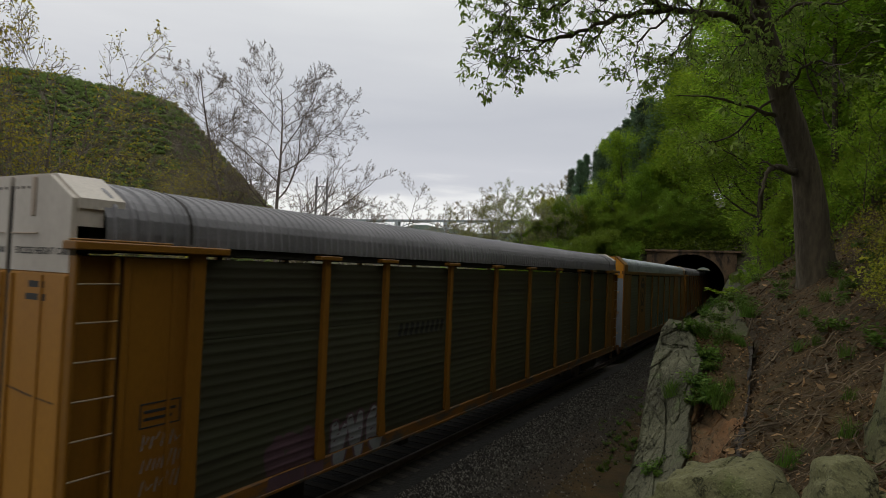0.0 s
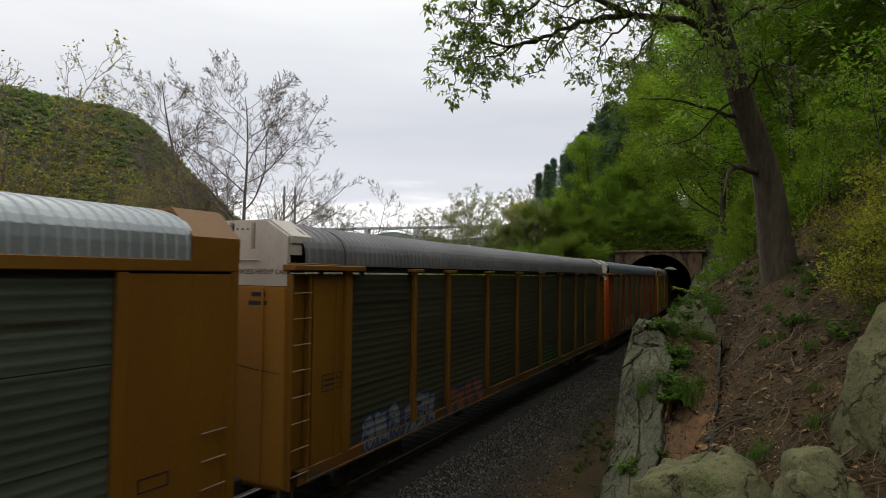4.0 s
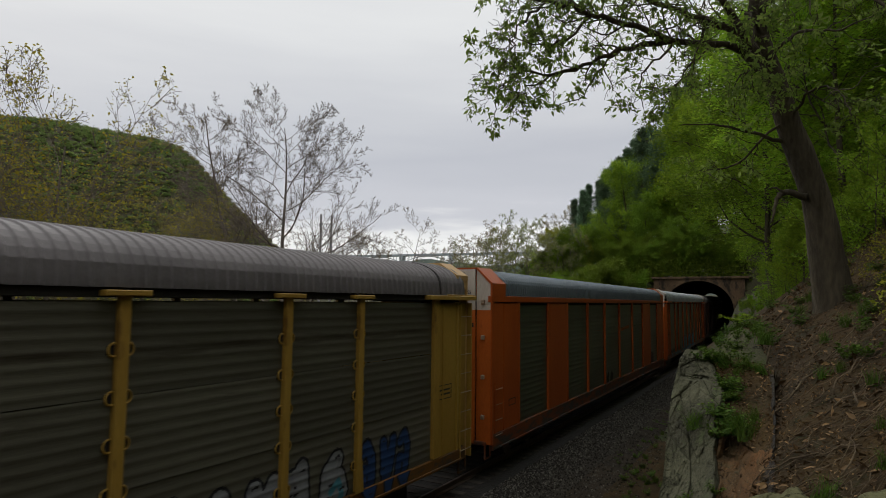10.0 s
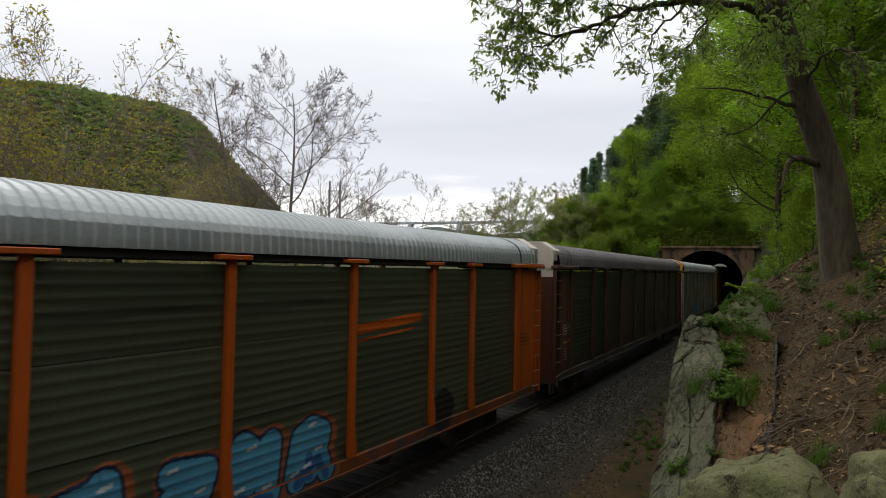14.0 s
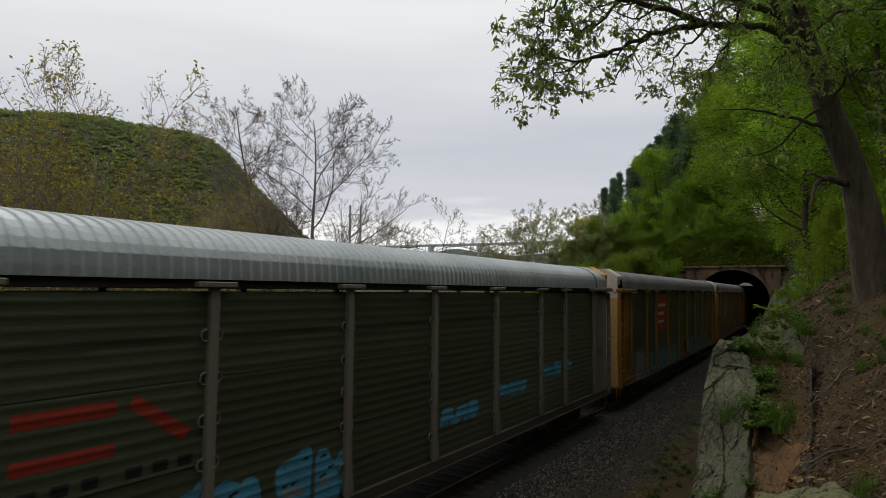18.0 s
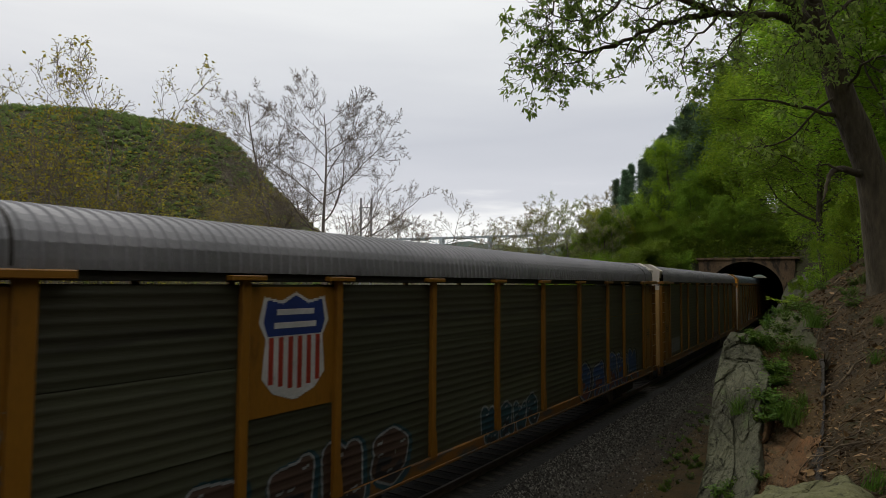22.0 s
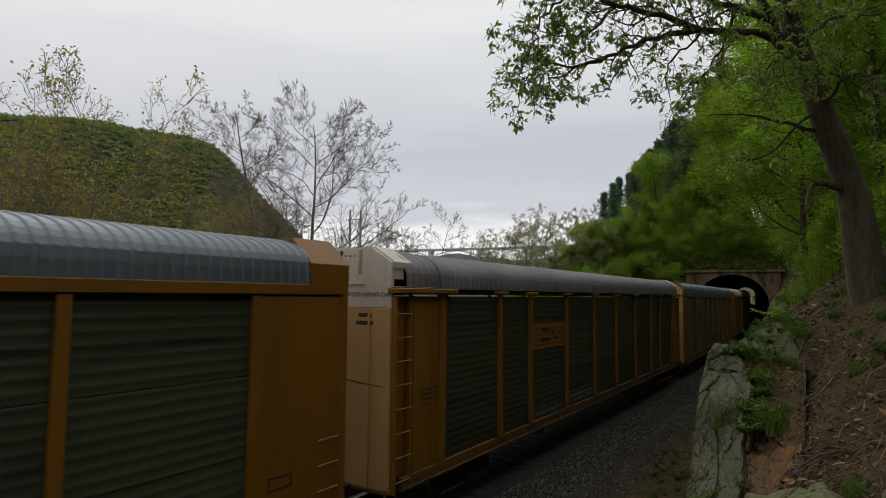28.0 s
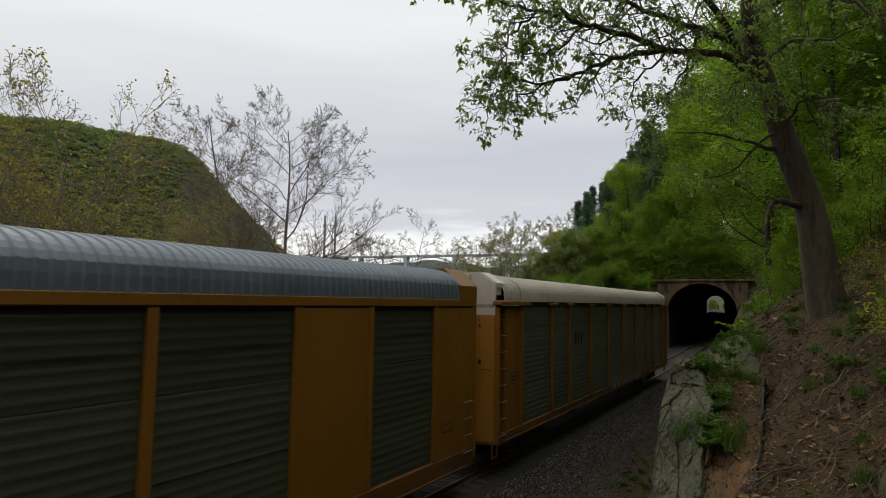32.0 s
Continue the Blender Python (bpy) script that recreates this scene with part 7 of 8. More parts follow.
def make_ivy():
    """Hanging growth that covers the bank right over the portal's coping."""
    rng = np.random.default_rng(71)
    n = 9000
    x = rng.uniform(-11.5, 8.5, n)
    z = 7.85 + 2.3 * rng.uniform(0, 1, n) ** 1.2 + 0.35 * np.sin(x * 1.7)
    y = 80.15 + 0.35 * rng.uniform(0, 1, n) + 0.15 * (z - 8)
    v, f = stuff_leaves(np.stack([x + track_x(80.0), y, z], 1), 0.30, rng, droop=0.5, flat=0.2, aspect=0.7)
    thing("hanging_growth", fast_mesh("hanging_growth", v, f), m_leaf_deep, "dark leafy growth hanging over the tunnel portal", "ivy", kind="stuff")


make_ivy()


def plant_far_side():
    # half-leafed trees beyond the train, towards the river
    for i, (az, d, el) in enumerate(((-28.2, 92, 6.2), (-27.0, 90, 6.9), (-25.8, 95, 7.6), (-24.4, 92, 7.7), (-23.0, 94, 8.2), (-21.8, 96, 7.7), (-20.4, 92, 7.5), (-19.2, 96, 7.6), (-18.2, 100, 8.9), (-25.0, 84, 6.2), (-22.4, 84, 6.6), (-20.9, 84, 6.4), (-18.6, 84, 7.0), (-26.6, 82, 5.4), (-23.6, 86, 6.9))):
        x, y = at_angle(az, d)
        plant(SPARSE, i, x, y, EYE + d * math.tan(radians(el)), m_leaf_bud if i in (0, 1, 2, 7, 8) else m_leaf_pale, m_bark_grey, "half-leafed tree beyond the track", "young_tree", "half-leafed trees beyond the track")
    # yellow-green trees right behind the train
    for i, (az, d, el) in enumerate(((-62.7, 30, 19.6), (-66.4, 29, 16.0), (-71.5, 28, 14.0), (-59.4, 31, 10.2), (-69.0, 34, 13.0), (-55.6, 40, 9.0), (-76.0, 30, 15.0), (-52.2, 48, 9.8), (-49.9, 52, 8.2), (-61.6, 36, 12.0), (-65.0, 36, 12.4), (-54.0, 50, 8.6))):
        x, y = at_angle(az, d)
        plant(YELLOW, i, x, y, EYE + d * math.tan(radians(el)), m_leaf_gold, m_bark_grey, "slender tree with sparse yellow-green leaves", "young_tree", "yellow-green trees behind the train")


plant_far_side()

# a bare crown: strong limbs that leave at a wide angle and turn upwards, ending in short upright twigs
LIMBED = dict(segs=(14, 12, 8, 5, 4), wob=(0.035, 0.10, 0.13, 0.15, 0.15), rise=(0.015, 0.022, 0.055, 0.085, 0.10), taper=(0.12, 0.22, 0.28, 0.35, 0.5), sides=(8, 5, 4, 3, 3),
              kids=(23, 11, 8, 6, 0), first=(0.2, 0.15, 0.12, 0.1, 0), angle=(60, 50, 46, 42, 0), ratio=(0.54, 0.42, 0.44, 0.46, 0), thin=(0.5, 0.56, 0.64, 0.74, 0), cone=0.68, least=0.014)


def plant_bare():
    group = "bare trees by the river"
    for seed, az, d, el, azt, label in ((401, -43.8, 56, 20.3, -45.4, "tall grey tree with bare spreading branches and opening buds"), (407, -47.2, 62, 16.5, -51.4, "leaning bare tree with opening buds")):
        x, y = at_angle(az, d)
        g = land(x, y)
        h = (EYE + d * math.tan(radians(el)) - g)
        xt, yt = at_angle(azt, d)
        tr, tips, rng = wood_of(h * 0.95, h * 0.011, seed, LIMBED if seed == 401 else dict(LIMBED, kids=(18, 9, 7, 5, 0), ratio=(0.42, 0.44, 0.46, 0.46, 0)), (xt - x, yt - y, h))
        make_tree("bare_tree", tr, crown_of(tips, 9000, 0.075, 0.05, rng, droop=-0.5), m_bark_grey, m_leaf_bud, label, pose(x, y, g) @ Matrix.Scale(h / tall(tr), 4), group)
    for seed, az, d, el in ((403, -33.4, 120, 8.8), (404, -36.9, 110, 6.0), (405, -38.6, 100, 6.6), (406, -42.0, 104, 6.6)):
        x, y = at_angle(az, d)
        g = land(x, y)
        h = EYE + d * math.tan(radians(el)) - g
        tr, tips, rng = wood_of(h, h * 0.010, seed, dict(LIMBED, kids=(13, 7, 5, 3, 0), ratio=(0.5, 0.44, 0.46, 0.46, 0), least=0.026))
        make_tree("bare_tree", tr, crown_of(tips, 1800, 0.20, 0.10, rng, droop=-0.5), m_bark_grey, m_leaf_bud, "slender bare tree against the sky", pose(x, y, g) @ Matrix.Scale(h / tall(tr), 4), group)


plant_bare()


# ---- the big tree on the bank ----
def make_big_tree():
    rng = np.random.default_rng(515)
    root = tagged(new("oak_tree"), "big leaning oak with hanging young leaves on the bank", "tree")
    base = Vector((0.46, 10.72, land(0.46, 10.72) - 0.35))
    root.matrix_basis = Matrix.Translation(base)
    tips = []

    def smooth(pts, n):
        """A rounded line through a few points."""
        pts = [Vector(p) for p in pts]
        out = []
        for i in range(len(pts) - 1):
            p0, p1, p2, p3 = pts[max(i - 1, 0)], pts[i], pts[i + 1], pts[min(i + 2, len(pts) - 1)]
            for k in range(n):
                t = k / n
                out.append(0.5 * ((2 * p1) + (p2 - p0) * t + (2 * p0 - 5 * p1 + 4 * p2 - p3) * t * t + (3 * p1 - p0 - 3 * p2 + p3) * t ** 3))
        return out + [pts[-1]]

    def tube(s, pts, r0, r1, sides, n=5, knots=0.0):
        line = smooth([Vector(p) - base for p in pts], n)
        m = len(line) - 1
        line = [p + Vector(rng.normal(0, knots, 3)) * min(1, 6 * i / m) for i, p in enumerate(line)]
        rad = [(r0 + (r1 - r0) * (i / m) ** 0.8) * rng.uniform(0.94, 1.06) for i in range(m + 1)]
        s.path(line, rad, sides)
        return line, rad

    s = Shape()
    spine = [Vector(p) - base for p in ((0.50, 10.76, base.z), (0.45, 10.72, 4.75), (0.39, 10.64, 5.07), (0.33, 10.55, 5.55), (0.18, 10.37, 6.49), (-0.07, 10.15, 7.33), (-0.24, 9.91, 7.97), (-0.40, 9.69, 8.56), (-0.44, 9.46, 9.11), (-0.44, 9.24, 9.76), (-0.33, 8.98, 10.41), (-0.3, 8.8, 12.0))]
    line = smooth(spine, 5)
    rad = np.interp(np.linspace(0, 1, len(line)), np.linspace(0, 1, len(spine)), (0.42, 0.32, 0.265, 0.225, 0.188, 0.160, 0.142, 0.125, 0.105, 0.085, 0.07, 0.04))
    k = len(s.v)
    s.path(line, list(rad), 22, cap=False)
    for q in range(k, len(s.v)):      # furrowed bark and root flare
        p = Vector(s.v[q])
        c = line[(q - k) // 22]
        d = (p - c)
        w = 0.10 * noise.noise((p.x * 9, p.y * 9, p.z * 1.6)) + 0.10 * noise.noise((p.x * 3, p.y * 3, p.z * 0.9))
        s.v[q] = tuple(c + d * (1 + w))
    P = dict(segs=(6, 6, 4, 3), wob=(0.1, 0.22, 0.26, 0.28), rise=(0.0, 0.02, -0.03, -0.05), taper=(0.25, 0.3, 0.3, 0.35), sides=(6, 4, 3, 3),
             kids=(0, 5, 3, 0), first=(0.2, 0.2, 0.2, 0), angle=(44, 48, 48, 0), ratio=(0.4, 0.5, 0.55, 0), thin=(0.45, 0.6, 0.6, 0), cone=0.3, least=0.003)
    limbs = [  # line, radii, side branches, their length
        (((-0.45, 9.66, 8.35), (-0.68, 9.34, 8.6), (-1.04, 8.94, 8.69), (-1.56, 8.38, 8.78), (-1.96, 7.89, 8.91), (-2.5, 7.3, 9.0)), 0.06, 0.018, 22, 0.75),
        (((-0.44, 9.73, 8.16), (-0.74, 9.32, 8.37), (-1.40, 8.60, 8.35), (-2.06, 7.86, 8.45), (-2.38, 7.41, 8.49), (-2.76, 6.91, 8.5), (-3.09, 6.5, 8.54)), 0.065, 0.012, 26, 0.7),
        (((-1.37, 8.61, 8.34), (-2.03, 8.12, 8.14), (-2.46, 7.86, 7.93), (-3.03, 7.54, 7.67), (-3.25, 7.41, 7.44)), 0.045, 0.006, 16, 0.5),
        (((-2.03, 8.12, 8.14), (-2.29, 7.94, 7.85), (-2.48, 7.90, 7.52), (-2.75, 7.65, 7.35)), 0.018, 0.004, 3, 0.25),
        (((-2.68, 7.06, 8.51), (-2.94, 6.79, 8.13), (-3.08, 6.77, 7.79), (-3.23, 6.73, 7.44)), 0.018, 0.005, 12, 0.45),
        (((-2.46, 7.86, 7.93), (-2.77, 7.50, 7.73), (-3.04, 7.17, 7.71), (-3.24, 6.95, 7.47), (-3.30, 6.92, 7.15)), 0.022, 0.005, 14, 0.4),
        (((-1.37, 8.61, 8.34), (-1.63, 8.37, 8.0), (-1.81, 8.32, 7.76), (-1.77, 8.34, 7.4)), 0.02, 0.005, 10, 0.4),
        (((-0.44, 9.52, 8.97), (0.22, 8.69, 8.87), (0.67, 8.22, 8.4), (0.97, 7.98, 7.86)), 0.06, 0.008, 9, 0.6),
        (((-0.33, 9.8, 8.29), (0.08, 9.5, 8.51), (0.48, 9.33, 8.37), (0.91, 9.07, 8.4)), 0.035, 0.006, 7, 0.6),
        (((-2.25, 7.58, 8.46), (-2.51, 7.42, 8.14), (-2.79, 7.14, 8.01), (-3.05, 6.67, 8.03)), 0.022, 0.005, 13, 0.45),
        (((-1.04, 8.94, 8.69), (-1.18, 8.81, 8.17), (-1.40, 8.71, 7.77), (-1.62, 8.64, 7.55)), 0.022, 0.005, 12, 0.45),
        (((-0.62, 9.44, 8.63), (-0.98, 8.55, 9.06), (-1.56, 7.77, 9.06), (-2.22, 7.02, 8.86), (-2.62, 6.52, 8.64)), 0.06, 0.008, 22, 0.8),
        (((-0.10, 10.05, 7.48), (-0.8, 9.97, 6.85), (-1.27, 9.83, 6.79)), 0.025, 0.006, 6, 0.5),
        (((-0.44, 9.24, 9.76), (-1.2, 8.2, 9.8), (-2.2, 7.2, 9.6), (-3.0, 6.3, 9.2)), 0.06, 0.008, 20, 0.8),
        (((-0.40, 9.3, 9.6), (0.5, 8.4, 9.8), (1.3, 7.6, 9.5)), 0.05, 0.01, 9, 0.7),
        (((-0.40, 9.6, 8.6), (-0.50, 9.0, 8.7), (-0.45, 8.5, 8.3), (-0.35, 8.3, 7.8)), 0.03, 0.006, 14, 0.5),
        (((-0.42, 9.4, 9.2), (-0.20, 8.8, 9.2), (0.10, 8.3, 8.7), (0.20, 8.1, 8.1)), 0.03, 0.006, 14, 0.5),
        (((-0.10, 10.1, 7.4), (0.20, 9.6, 7.7), (0.50, 9.2, 7.5), (0.60, 9.0, 7.1)), 0.025, 0.006, 10, 0.45),
        (((-0.30, 9.8, 8.2), (-0.60, 9.3, 8.0), (-0.80, 9.0, 7.6)), 0.022, 0.005, 10, 0.4),
        (((-0.20, 9.9, 7.8), (-0.20, 9.4, 7.9), (-0.10, 9.0, 7.5)), 0.02, 0.005, 9, 0.4),
        (((-2.62, 6.52, 8.64), (-3.1, 6.0, 8.55), (-3.6, 5.5, 8.25)), 0.012, 0.004, 9, 0.3),
    ]
    for pts, r0, r1, count, reach in limbs:
        ln, rd = tube(s, pts, r0, r1, 8, 5, 0.018)
        for i in range(count):
            t = 0.22 + 0.78 * (i + rng.uniform(0, 1)) / count
            j = min(int(t * (len(ln) - 1)), len(ln) - 2)
            ax = (ln[j + 1] - ln[j]).normalized()
            side = Matrix.Rotation(i * 2.4 + rng.uniform(-0.6, 0.6), 3, ax) @ ax.orthogonal().normalized()
            grow(s, tips, ln[j], (ax * 0.75 + side).normalized(), reach * rng.uniform(0.6, 1.25), max(0.004, min(0.016, rd[j] * 0.5)), 1, rng, P)
    me = bpy.data.meshes.new("trunk")
    me.from_pydata(s.v, [], s.f)
    me.polygons.foreach_set("use_smooth", np.full(len(me.polygons), True))
    piece("trunk", me, m_bark, root)
    # dead stubs on the trunk and a bleached dead twig
    for pts, r0, r1, mt in ((((0.09, 10.22, 6.32), (-0.20, 9.99, 6.36), (-0.30, 9.91, 6.19), (-0.37, 9.84, 5.92)), 0.06, 0.012, m_bark), (((-0.12, 9.98, 6.34), (-0.3, 9.9, 6.44), (-0.42, 9.84, 6.42)), 0.022, 0.006, m_bark),
                            (((-0.18, 10.13, 7.15), (-0.55, 9.89, 7.26), (-1.04, 9.52, 7.35), (-1.45, 9.22, 7.33)), 0.036, 0.005, m_bark), (((0.30, 9.35, 7.45), (0.44, 9.2, 7.53), (0.63, 9.09, 7.5), (0.77, 8.93, 7.64), (0.91, 8.81, 7.64)), 0.008, 0.004, m_bark_pale)):
        st = Shape()
        tube(st, pts, r0, r1, 8, 5, 0.012)
        piece("dead_branch", st.mesh("dead_branch", True), mt, root, label="dead bare branch stub")
    tips = np.array([tuple(p) for p, _ in tips])
    cnt, each = 2500, 4
    at_ = tips[rng.integers(0, len(tips), cnt)] + rng.normal(0, 0.03, (cnt, 3))
    at_ = np.repeat(at_, each, 0) + rng.normal(0, 0.012, (cnt * each, 3))
    v, f = stuff_leaves(at_, 0.082, rng, droop=0.85, flat=0.1, aspect=0.42)
    piece("crown", fast_mesh("crown", v, f), m_leaf_oak, root)


make_big_tree()


def plant_shrubs():
    """Undergrowth on the slope round the big tree."""
    rng = random.Random(99)
    shr = []
    for seed, h in ((601, 1.7), (602, 1.3), (603, 2.2)):
        tr, tips, r2 = wood_of(h, 0.018, seed, dict(BROAD, kids=(7, 5, 3, 0), first=(0.05, 0.1, 0.1, 0), ratio=(0.6, 0.55, 0.55, 0)))
        shr.append((tr, crown_of(tips, 1500, 0.055, 0.08, r2), tall(tr)))
    spots = [(rng.uniform(0.9, 2.8), rng.uniform(5.8, 10.4)) for _ in range(44)] + [(rng.uniform(0.9, 3.6), rng.uniform(11.2, 15.5)) for _ in range(22)]
    spots += [(0.5, 14.8), (0.6, 16.6), (0.2, 19.5), (-0.3, 18.0), (0.5, 13.2)] + [(rng.uniform(-0.6, 2.2), rng.uniform(17.0, 27.0)) for _ in range(30)]
    for i, (x, y) in enumerate(spots):
        yel = y < 10.6
        plant(shr, i, x, y, land(x, y) + (rng.uniform(0.55, 1.25) if yel else rng.uniform(1.0, 2.6)), m_leaf_yel if yel else m_leaf, m_bark, "yellow-green shrub on the slope" if yel else "green shrub on the slope", "shrub", "shrubs on the slope")
    for i in range(60):
        y = rng.uniform(18.5, 62)
        x = max(brow_line(y) + 1.6, 2.1 - 0.056 * y) + rng.uniform(0.0, 1.0) ** 1.3 * 4.0
        plant(KINDS, i, x, y, land(x, y) + rng.uniform(1.8, 3.4), m_leaf if i % 3 else m_leaf_deep, m_bark, "low leafy bush on the slope beside the track", "bush", "bushes beside the track")
    for i, (x, y, h) in enumerate(((0.1, 16.2, 2.0), (0.25, 18.2, 2.4), (0.0, 20.8, 2.6), (-0.1, 23.4, 2.8), (0.7, 15.0, 2.0), (0.9, 17.4, 2.6), (0.8, 20.2, 3.2), (0.5, 13.6, 1.6), (1.3, 13.2, 2.2), (0.3, 26.0, 3.4))):
        plant(KINDS, i + 2, x, y, land(x, y) + h, m_leaf, m_bark, "bright leafy bush beside the big oak", "bush", "bushes beside the track")
    for i in range(70):
        y = rng.uniform(20, 62)
        x = brow_line(y) + rng.uniform(-0.4, 2.2)
        plant(KINDS, i + 1, x, y, land(x, y) + rng.uniform(0.35, 0.75), m_leaf_deep if i % 2 else m_leaf, m_bark, "small leafy bush on the edge of the cutting", "bush", "bushes beside the track")
    # tall leafy trees close behind the big one
    near = []
    for seed, h in ((701, 13.0), (702, 14.0), (703, 12.0)):
        tr, tips, r2 = wood_of(h, h * 0.013, seed, dict(BROAD, kids=(15, 7, 4, 0), first=(0.24, 0.15, 0.15, 0), ratio=(0.42, 0.5, 0.55, 0), angle=(62, 46, 44, 0), rise=(0.02, 0.03, 0.0, 0.0)))
        near.append((tr, crown_of(tips, 30000, 0.16, 0.22, r2, droop=0.1, flat=0.8), tall(tr) + 0.15))
    for i, (x, y, top) in enumerate(((-0.8, 24.0, 15.5), (0.4, 19.0, 14.5), (0.9, 15.2, 14.0), (2.6, 17.0, 16.0), (2.7, 13.2, 13.5), (4.6, 14.6, 16.0), (1.2, 26.0, 18.0), (4.2, 21.0, 19.0), (6.8, 17.0, 18.0), (5.0, 10.8, 13.0), (-0.6, 31.0, 18.0), (2.6, 32.0, 21.0), (7.0, 24.0, 21.0), (-1.0, 38.0, 18.0), (0.6, 42.0, 21.0), (-1.7, 48.0, 19.0), (-0.6, 56.0, 22.0), (-1.4, 66.0, 22.0), (8.5, 12.5, 15.0))):
        plant(near, i, x, y, top, m_leaf if i % 4 else m_leaf_deep, m_bark, "tall leafy spring tree on the slope", "broadleaf_tree", "broadleaf trees on the hill")
    # unseen trees added behind and beside the viewer, blocking sky light from the right
    for i in range(30):
        x, y = rng.uniform(11, 22), -46 + 1.75 * i
        plant(near, i, x, y, land(x, y) + rng.uniform(11, 15), m_leaf if i % 3 else m_leaf_deep, m_bark, "tall leafy spring tree on the slope", "broadleaf_tree", "broadleaf trees on the hill")


plant_shrubs()


def make_sprig():
    """A young seedling with fanned leaves at the soil's edge, before the tunnel mouth."""
    root = tagged(new("seedling"), "young bright green seedling with fanned leaves on the rock's edge", "plant")
    root.matrix_basis = Matrix.Translation((-1.12, 13.9, land(-1.12, 13.9) - 0.02))
    rng = np.random.default_rng(9)
    s = Shape()
    ends = []
    for k in range(7):
        a = k * 0.9 + 0.2
        e = Vector((math.cos(a) * 0.30, math.sin(a) * 0.22, 0.34 + 0.05 * math.sin(k * 2.3)))
        s.path([(0, 0, 0), (e.x * 0.3, e.y * 0.3, 0.24), e], [0.006, 0.005, 0.003], 5)
        ends += [Vector((e.x, e.y, e.z)).lerp(Vector((e.x * 0.3, e.y * 0.3, 0.26)), q) for q in np.linspace(0, 0.9, 7)]
    piece("stem", s.mesh("stem", True), m_weed, root)
    v, f = stuff_leaves(np.repeat(np.array([tuple(p) for p in ends]), 2, 0), 0.12, rng, flat=0.9, aspect=0.5)
    piece("leaves", fast_mesh("leaves", v, f), m_leaf, root)


make_sprig()
# ---- pylon, wires and bridge in the distance ----
m_pole = mat("weathered_pole", (0.24, 0.23, 0.235), (0.19, 0.18, 0.185), 0.8, 0.5, 6, 0.0)
m_bridge = mat("grey_blue_bridge_steel", (0.40, 0.45, 0.47), (0.34, 0.38, 0.40), 0.7, 0.02, 0.2, 0.0)


def make_pylon():
    d = 158.0
    root = tagged(new("pylon"), "grey two-legged wooden power pylon beyond the track", "pylon")
    x, y = at_angle(-40.5, d)
    g = land(x, y)
    root.matrix_basis = pose(x, y, g, 0, 0, 40.5)
    top = EYE + d * math.tan(radians(7.75)) - g
    for dx in (-1.35, 1.35):
        piece("leg", Shape().path([(dx, 0, -1), (dx * 0.97, 0, top)], [0.34, 0.26], 8).mesh("leg"), m_pole, root)
    piece("cross_arm", Shape().box(-1.9, 1.9, -0.1, 0.1, top - 2.5, top - 2.3, 0.03).mesh("cross_arm"), m_pole, root)
    piece("brace", Shape().path([(-1.3, 0, top - 7), (1.3, 0, top - 1.8)], [0.09, 0.09], 5).mesh("brace"), m_pole, root)
    piece("brace", Shape().path([(1.3, 0, top - 7), (-1.3, 0, top - 1.8)], [0.09, 0.09], 5).mesh("brace"), m_pole, root)
    for dx in (-1.7, 0.0, 1.7):
        piece("insulator", Shape().path([(dx, 0, top - 2.5), (dx, 0, top - 3.2)], [0.14, 0.10], 6).mesh("insulator"), m_pole, root)
    for dx in (-1.7, 0.0, 1.7):
        a = Vector((x, y, g + top - 3.2)) + Vector((math.cos(radians(40.5)) * dx, math.sin(radians(40.5)) * dx, 0))
        b = Vector((*at_angle(-31.0 + dx * 0.1, 420), 36.0))
        pts = [a.lerp(b, i / 14) - Vector((0, 0, 14 * (i / 14) * (1 - i / 14))) for i in range(15)]
        thing("power_line", Shape().path(pts, [0.05] * 15, 4).mesh("power_line"), m_pole, "thin sagging power line from the pylon", "cable", group="power lines")


make_pylon()


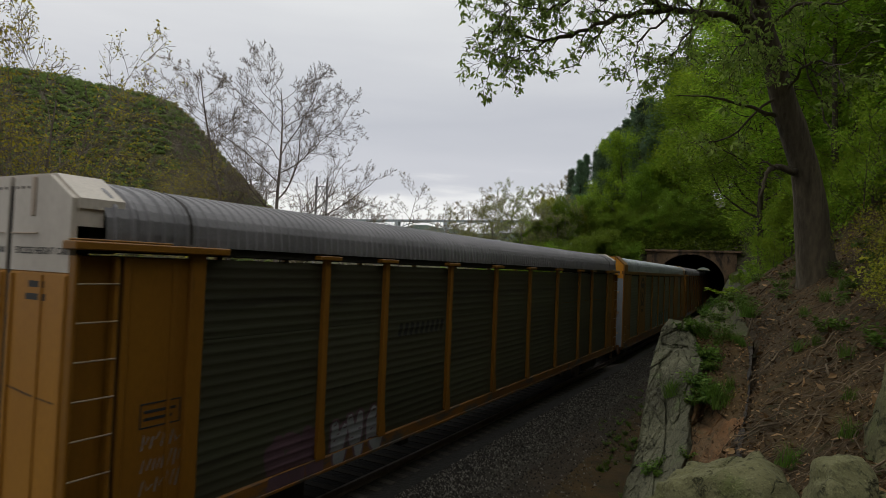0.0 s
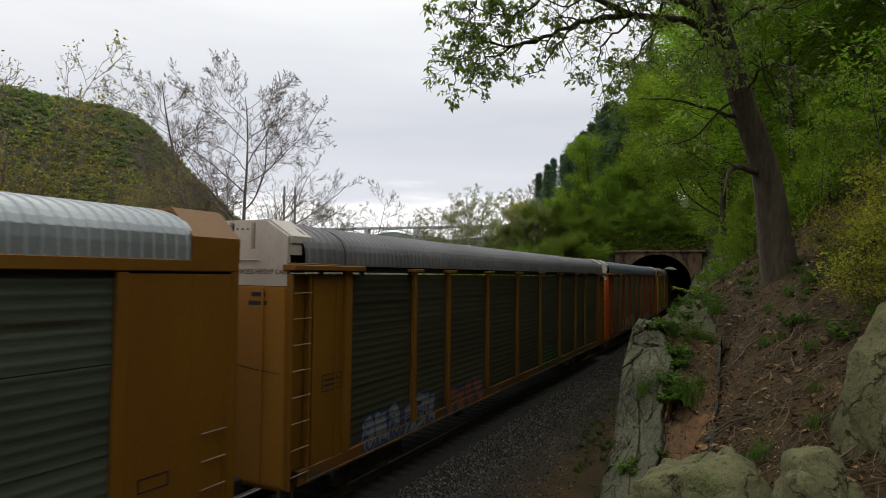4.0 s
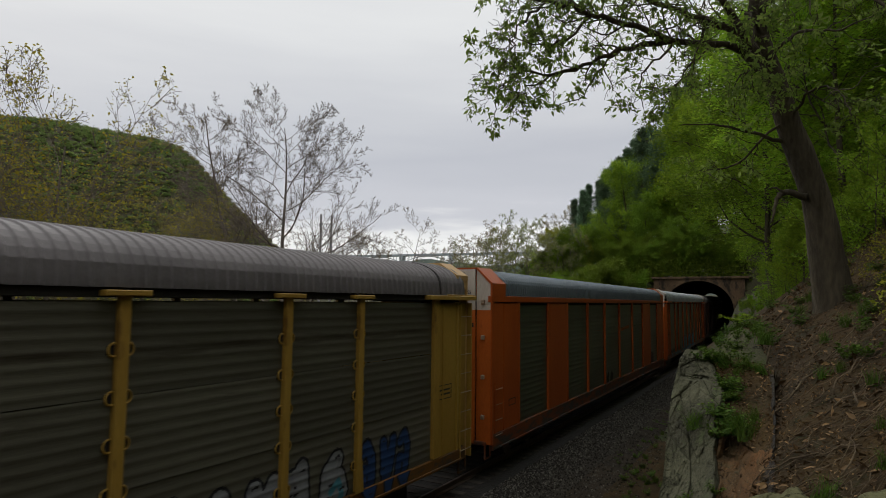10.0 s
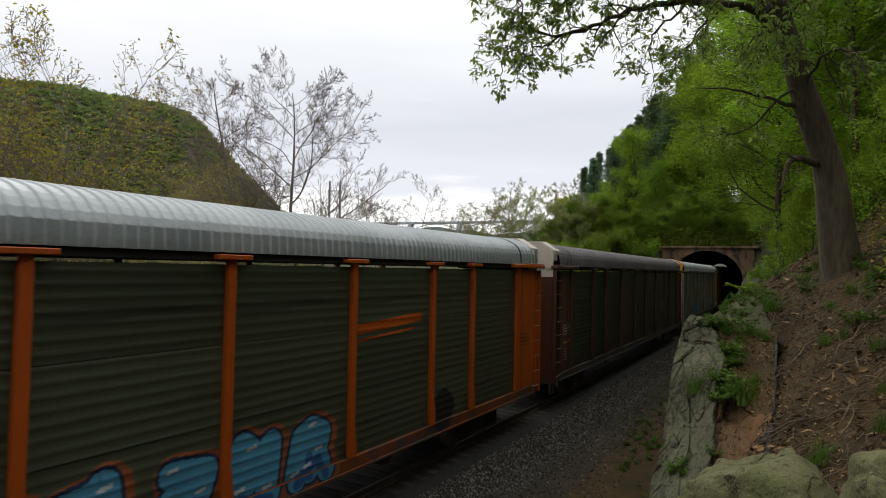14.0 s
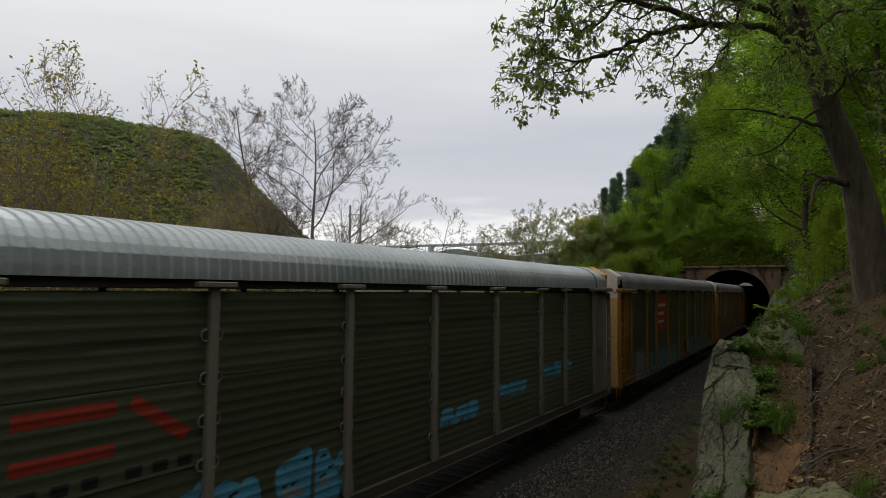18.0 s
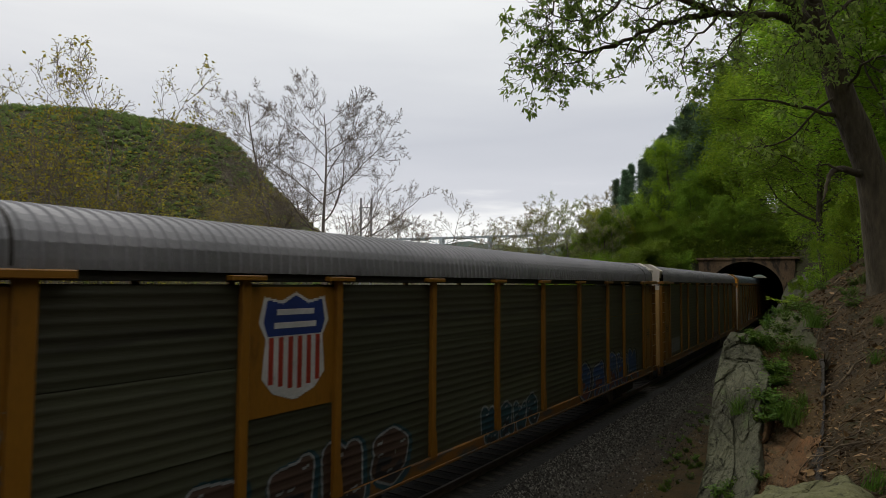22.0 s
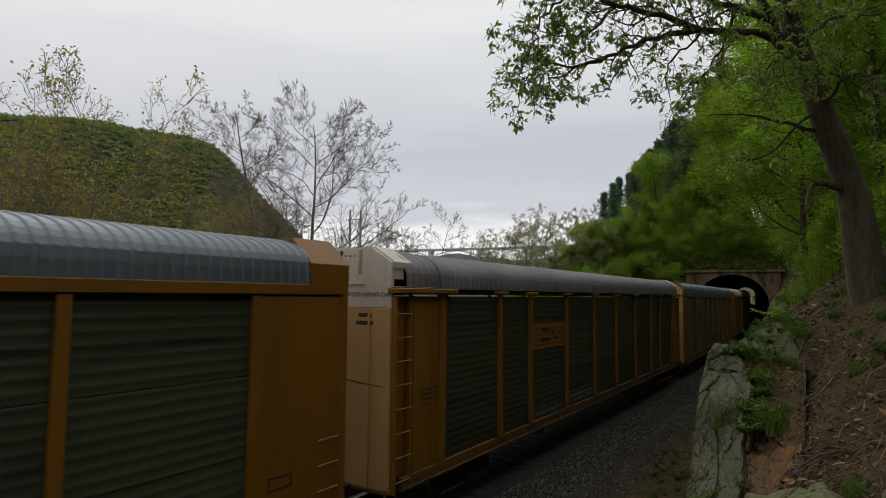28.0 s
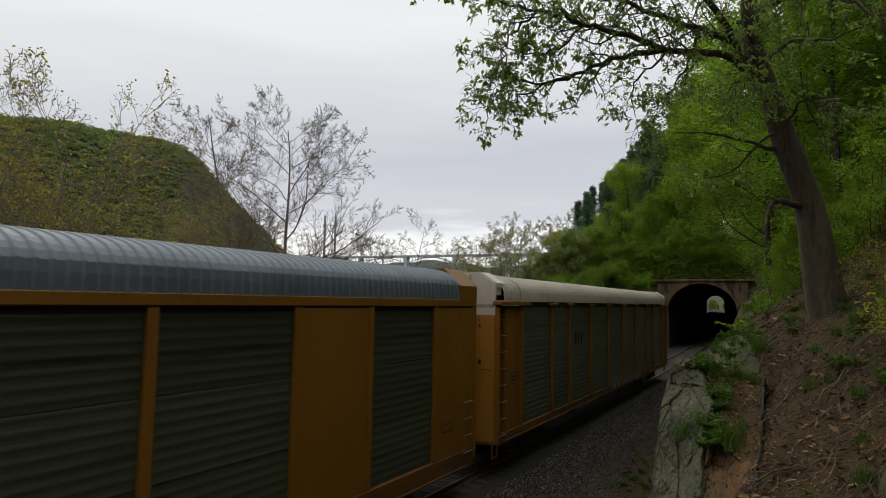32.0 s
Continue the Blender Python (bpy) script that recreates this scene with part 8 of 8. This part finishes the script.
def make_bridge():
    """A long high road bridge: a level deck over shallow steel arches on tall piers."""
    root = tagged(new("road_bridge"), "long high steel arch bridge across the valley", "bridge")
    a, b = Vector((*at_angle(-41.5, 900), 0)), Vector((*at_angle(-19.0, 760), 0))
    d = (b - a).normalized()
    n = Vector((-d.y, d.x, 0))
    ln = (b - a).length
    root.matrix_basis = Matrix(((d.x, n.x, 0, a.x), (d.y, n.y, 0, a.y), (0, 0, 1, 0), (0, 0, 0, 1)))
    z = EYE + 800 * math.tan(radians(4.32))
    piece("deck", Shape().box(0, ln, -4, 4, z - 1.6, z, 0.1).mesh("deck"), m_bridge, root)
    piece("parapet", Shape().box(0, ln, -4.2, -3.9, z + 0.01, z + 1.1).mesh("parapet"), m_bridge, root)
    spans = 5
    w = ln / spans
    for k in range(spans):
        x0 = k * w
        arch = [(x0 + w * i / 16, 0, z - 2.0 - 9.0 * (2 * i / 16 - 1) ** 2) for i in range(17)]
        piece("arch_rib", Shape().path(arch, [0.55] * 17, 5).mesh("arch_rib"), m_bridge, root)
        for i in range(1, 16):
            piece("hanger", Shape().box(arch[i][0] - 0.2, arch[i][0] + 0.2, -0.3, 0.3, arch[i][2], z - 1.6).mesh("hanger"), m_bridge, root)
        piece("pier", Shape().box(x0 - 2, x0 + 2, -4, 4, -6, z - 1.6, 0.2).mesh("pier"), m_bridge, root)


make_bridge()

# ---- the train's run ----
SLACK = {1: 0.15, 4: 0.22, 11: -0.12}      # the couplers' play


def front_y(i, t):
    """Where the front of wagon i stands at t seconds; it slows a little on the way."""
    return 4.303 - 13.626 * t - 0.0002 * t ** 2 + 0.000175 * t ** 3 + PITCH_Y * i + SLACK.get(i, 0.0)


def wagon_pose(y):
    a, b = y, y + L_BODY
    p, q = Vector((track_x(a), a, track_z(a))), Vector((track_x(b), b, track_z(b)))
    d = (q - p).normalized()
    x = d.cross(Vector((0, 0, 1))).normalized()
    z = x.cross(d)
    return Matrix(((x.x, d.x, z.x, p.x), (x.y, d.y, z.y, p.y), (x.z, d.z, z.z, p.z), (0, 0, 0, 1)))


def motions():
    for i, car in enumerate(train):
        walk(car, [(t, wagon_pose(front_y(i, t))) for t in range(33)])


motions()
